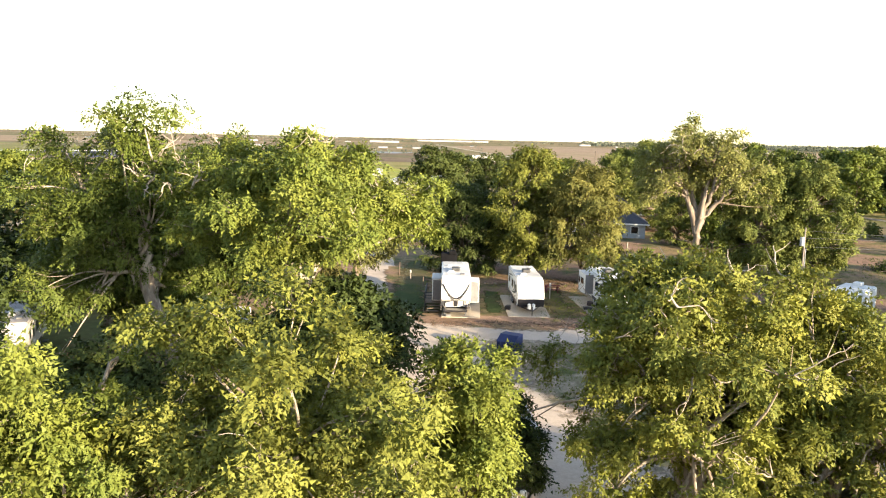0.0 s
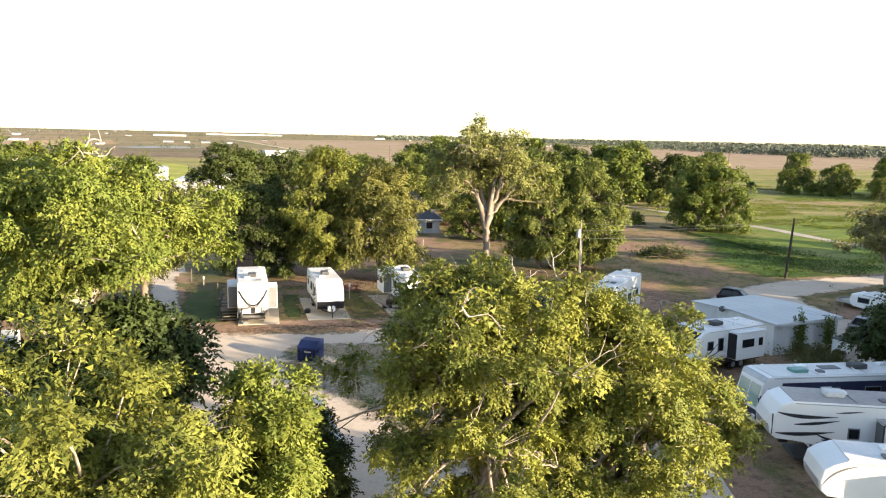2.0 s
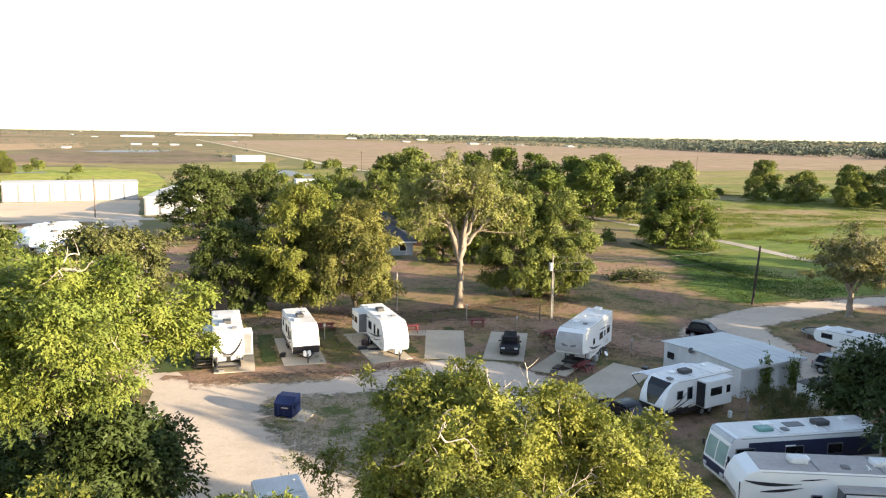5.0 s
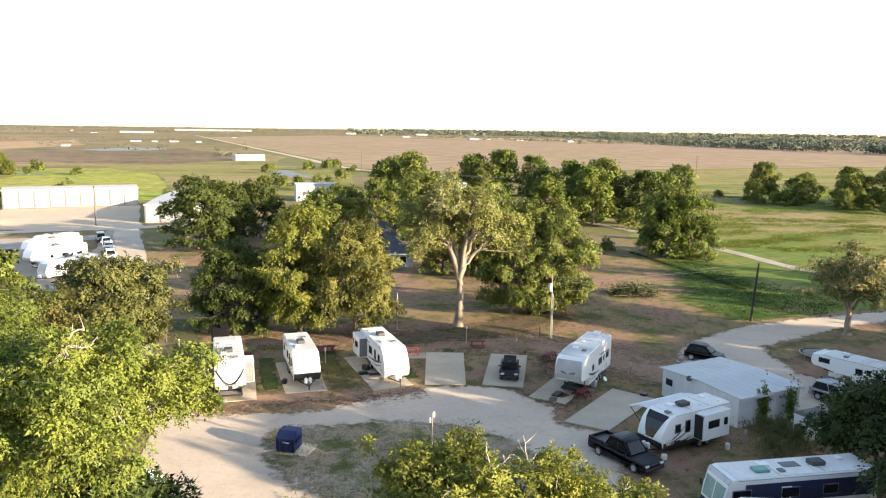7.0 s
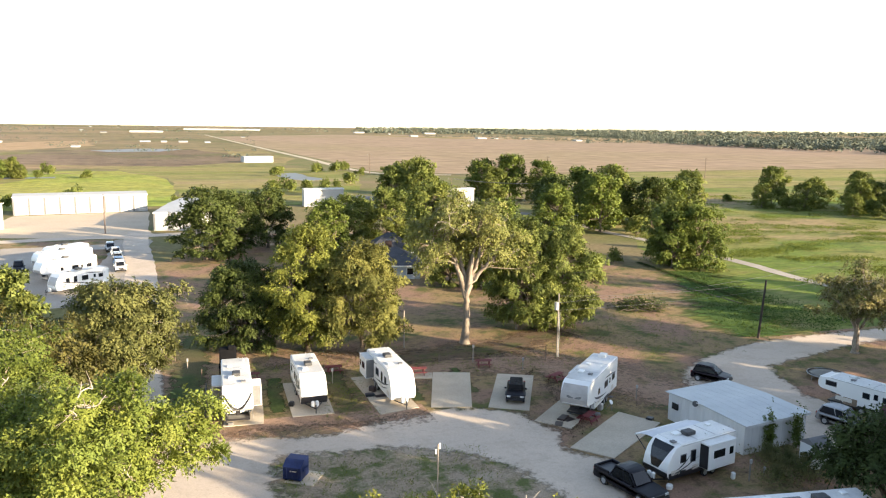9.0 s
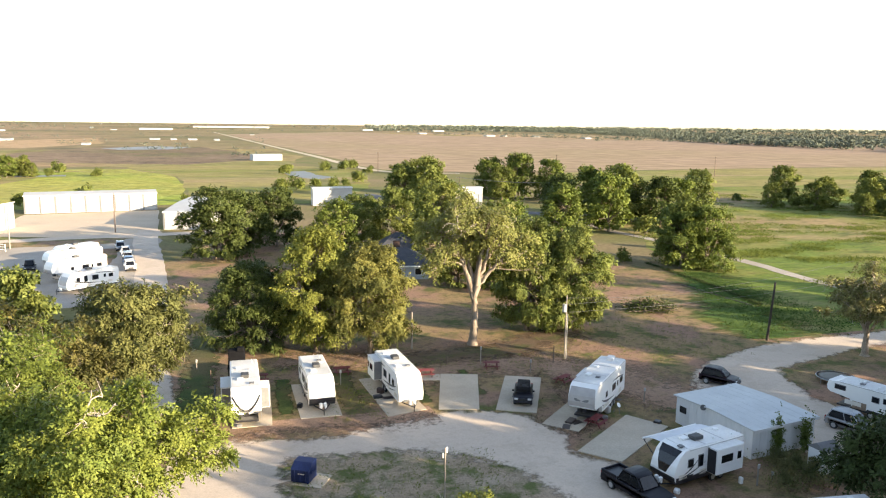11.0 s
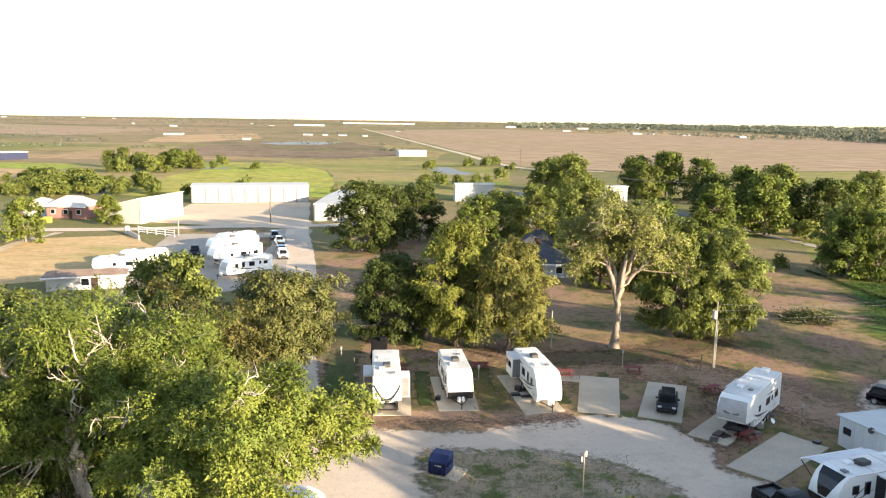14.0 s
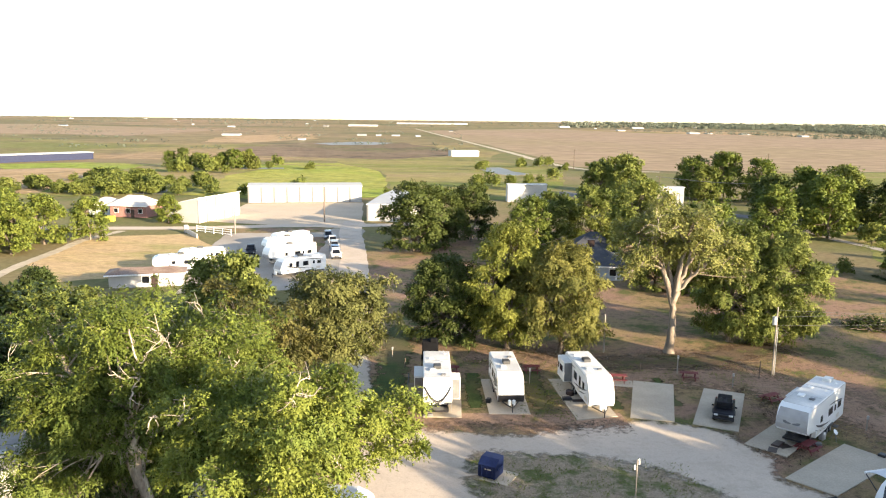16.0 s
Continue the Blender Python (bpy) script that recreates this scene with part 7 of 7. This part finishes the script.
ditch = np.stack((np.interp(q, [0, 0.45, 1], [78.3, 78.5, 77.3]), np.interp(q, [0, 0.45, 1], [134, 116, 98]), np.zeros(260)), 1)
scatter("weeds", "dark strip of weeds along a shallow ditch", "weeds", M["leafD"], ditch, g, 12, 0.28, 0.12, 0.22, 0.1)
lw = in_box(65, 84, 82, 124, 420)
lw = lw[lw[:, 0] > np.interp(lw[:, 1], [81, 90, 124], [65, 65, 81])]
scatter("weeds", "dense dark-green weeds beside the dark pole", "weeds", M["leafL"], lw, g, 26, 1.1, 0.06, 0.2, 0.12)
tuft = np.concatenate((in_box(3, 20, 46, 58, 500), in_box(-4, 34, 76, 84, 400), in_box(36, 60, 76, 100, 500), in_box(8, 13, 66, 76, 150)))
scatter("grass_tufts", "short grass tufts on the worn lawn", "grass", M["leafG"], tuft, g, 5, 0.25, 0.05, 0.16, 0.05)
scatter("vines", "green vines and weeds against the metal shed", "vines", M["brushleaf"], np.concatenate((in_box(40.6, 44.3, 47.2, 50.0, 60), in_box(38.5, 43.5, 44.2, 47.0, 80))), g, 16, 0.45, 0.9, 0.2, 0.07)
SB = tree_meshes(h=2.6, r=1.2, seed=75, trunk_h=0.3, low=0.9, n=5, spray=0.2, length=0.16, width=0.06, droop=0.1, clumps=34, twigs=700, under=-0.9, tight=0.7, forks=9)
for x, y, s in ((41.6, 49.0, 0.62), (42.9, 48.4, 0.58), (41.2, 47.2, 0.6), (40.2, 46.0, 0.5), (42.4, 46.3, 0.56), (43.9, 47.4, 0.5)):
    root = thing("bush", "overgrown half-dry bush against the metal shed", "bush", pose(x, y, 0, 0, 0, x * 50) @ Matrix.Diagonal((s, s, s * 1.1, 1)), "shed bushes")
    w, c, b = SB
    mesh_ob("trunk", w, M["bark"] if not w.materials else None, root)
    mesh_ob("crown", c, M["brushleaf"] if not c.materials else None, root)
vn = np.concatenate([np.stack((g.normal(cx, 0.28, 260), np.full(260, 51.0) + g.normal(0, 0.08, 260), np.abs(g.normal(1.5, 0.9, 260))), 1) for cx in (43.1, 45.9)])
v, f, _ = leaf_faces(vn + np.array([0, 0.0, 0]), g.normal(size=vn.shape) + np.array([0, -1.0, 0]), g, 4, 0.25, 0.22, 0.12, 0.4)
tagged(mesh_ob("climbing_vine", quads("climbing_vine", v, f), M["leafE"]), "dark climbing vine on the metal shed wall", "vine", "", "stuff")
def along(pts, n, wob):
    out = []
    for p, q in zip(pts, pts[1:]):
        t = g.random((n, 1))
        out.append(np.array(p) * (1 - t) + np.array(q) * t + g.normal(size=(n, 2)) * wob)
    o = np.concatenate(out)
    return np.concatenate((o, np.full((len(o), 1), 0.03)), 1)
lit = np.concatenate((along([(-2, 64.8), (6, 65.4), (11.5, 64.8), (17.5, 66.2)], 90, 0.4), along([(26.5, 62.5), (28.8, 58.2), (33, 63)], 90, 0.6), along([(9.5, 67), (12.2, 70)], 60, 0.8),
                      along([(31, 66), (33, 72)], 160, 1.2), along([(4, 85), (16, 83), (30, 86), (44, 88)], 300, 2.2), along([(36, 62), (40, 70)], 80, 1.5)))
pl = np.repeat(lit, 4, 0) + g.normal(size=(len(lit) * 4, 3)) * np.array([0.25, 0.25, 0])
v, f, _ = leaf_faces(pl, g.normal(size=pl.shape) * np.array([1, 1, 0.08]), g, 2, 0.06, 0.13, 0.1, 0.0)
tagged(mesh_ob("leaf_litter", quads("leaf_litter", v, f), M["litter"]), "dead brown leaves strewn along the road edge", "leaf litter", "", "stuff")
# brush pile
bp = thing("brush_pile", "pile of cut branches on the grass", "brush pile", at(58.3, 98.8, -20))
runs = []
for _ in range(160):
    a = g.normal(size=3) * np.array([1.5, 0.9, 0.4]) + np.array([0, 0, 0.5])
    d = g.normal(size=3) * np.array([0.8, 0.7, 0.3])
    runs.append((np.abs(np.array([a - d, a + g.normal(size=3) * 0.1, a + d])) * np.array([0, 0, 1]) + np.array([a - d, a, a + d]) * np.array([1, 1, 0]), [0.05, 0.04, 0.015]))
mesh_ob("branch", tubes("branch", runs, 4), M["bark"], bp)
pv = g.normal(size=(2300, 3)) * np.array([1.5, 0.9, 0.45]) + np.array([0, 0, 0.6])
v, f, _ = leaf_faces(np.abs(pv) * np.array([0, 0, 1]) + pv * np.array([1, 1, 0]), g.normal(size=pv.shape), g, 3, 0.3, 0.3, 0.12, 0.2)
mesh_ob("leaves", quads("leaves", v, f), M["leafH"], bp)
# distant woods
def woods(label, tx, ty, radius, height, n, leaf=0.62):
    """Far trees as domes of leaves, all in one mesh."""
    k = len(tx)
    R, H = radius * g.uniform(0.6, 1.4, k), height * g.uniform(0.55, 1.25, k)
    z0 = 12.5 * np.clip((np.hypot(tx, ty) - 2300) / 2650, 0, 1)
    own = np.repeat(np.arange(k), n)
    d = g.normal(size=(k * n, 3))
    d /= np.linalg.norm(d, axis=1, keepdims=True)
    d[:, 2] = np.abs(d[:, 2]) * 1.1 - 0.1
    pos = np.stack((tx[own] + d[:, 0] * R[own], ty[own] + d[:, 1] * R[own], z0[own] + H[own] * (0.45 + 0.55 * d[:, 2])), 1)
    v, f, nn = leaf_faces(pos, g.normal(size=pos.shape), g, 2, radius * 0.3, radius * leaf, radius * leaf * 0.8, 0.0, d)
    v[:, 2] = np.maximum(v[:, 2], 0.05)
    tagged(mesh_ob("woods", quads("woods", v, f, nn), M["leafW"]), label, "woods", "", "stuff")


k = 3000
az = np.radians(g.uniform(15, 66, k))
near = np.interp(np.degrees(az), [15, 20, 25, 28, 32, 36, 42, 47, 66], [3300, 2900, 2500, 2150, 1560, 1290, 1150, 1050, 900])
rr = near + g.random(k) ** 1.7 * 1500
tx, ty = rr * np.sin(az), rr * np.cos(az)
keep = np.sin(tx / 61.0 + ty / 83.0) + np.sin(tx / 23.0 - ty / 47.0) > -1.0
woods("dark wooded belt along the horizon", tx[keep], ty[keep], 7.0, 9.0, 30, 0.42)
for r0, a0, a1, nn in ((1700, 19, 31, 150), (2050, 14, 29, 130), (1480, 26, 34, 90)):
    q = np.radians(g.uniform(a0, a1, nn))
    rq = r0 + 60 * np.sin(q * 40) + g.normal(size=nn) * 12
    woods("hedge line among the fields before the woods", rq * np.sin(q), rq * np.cos(q), 4.0, 4.0, 8, 0.5)
k = 2200
ty = g.uniform(2500, 4700, k)
tx = g.uniform(0.16, 1.5, k) * ty
keep = np.sin(tx / 210.0 + ty / 160.0) > -0.5
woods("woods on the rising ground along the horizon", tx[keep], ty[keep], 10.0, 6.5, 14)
k = 1600
ty = 2350 + 2500 * np.floor(g.random(k) * 12) / 12 + g.normal(size=k) * 20
tx = g.uniform(-0.8, 0.35, k) * ty
keep = np.sin(tx / 90.0 + ty / 300.0) + np.sin(tx / 37.0) > 0.1
woods("thin scattered treelines far on the plain", tx[keep], ty[keep], 5.0, 5.0, 6)
k = 1300
ty = 640 + 1500 * np.floor(g.random(k) * 11) / 11 + g.normal(size=k) * 7
tx = g.uniform(-0.75, 0.03, k) * ty
keep = np.sin(tx / 50.0 + ty / 90.0) + np.sin(tx / 17.0) > 0.35
woods("low hedges between the far fields", tx[keep], ty[keep], 2.2, 2.4, 6)
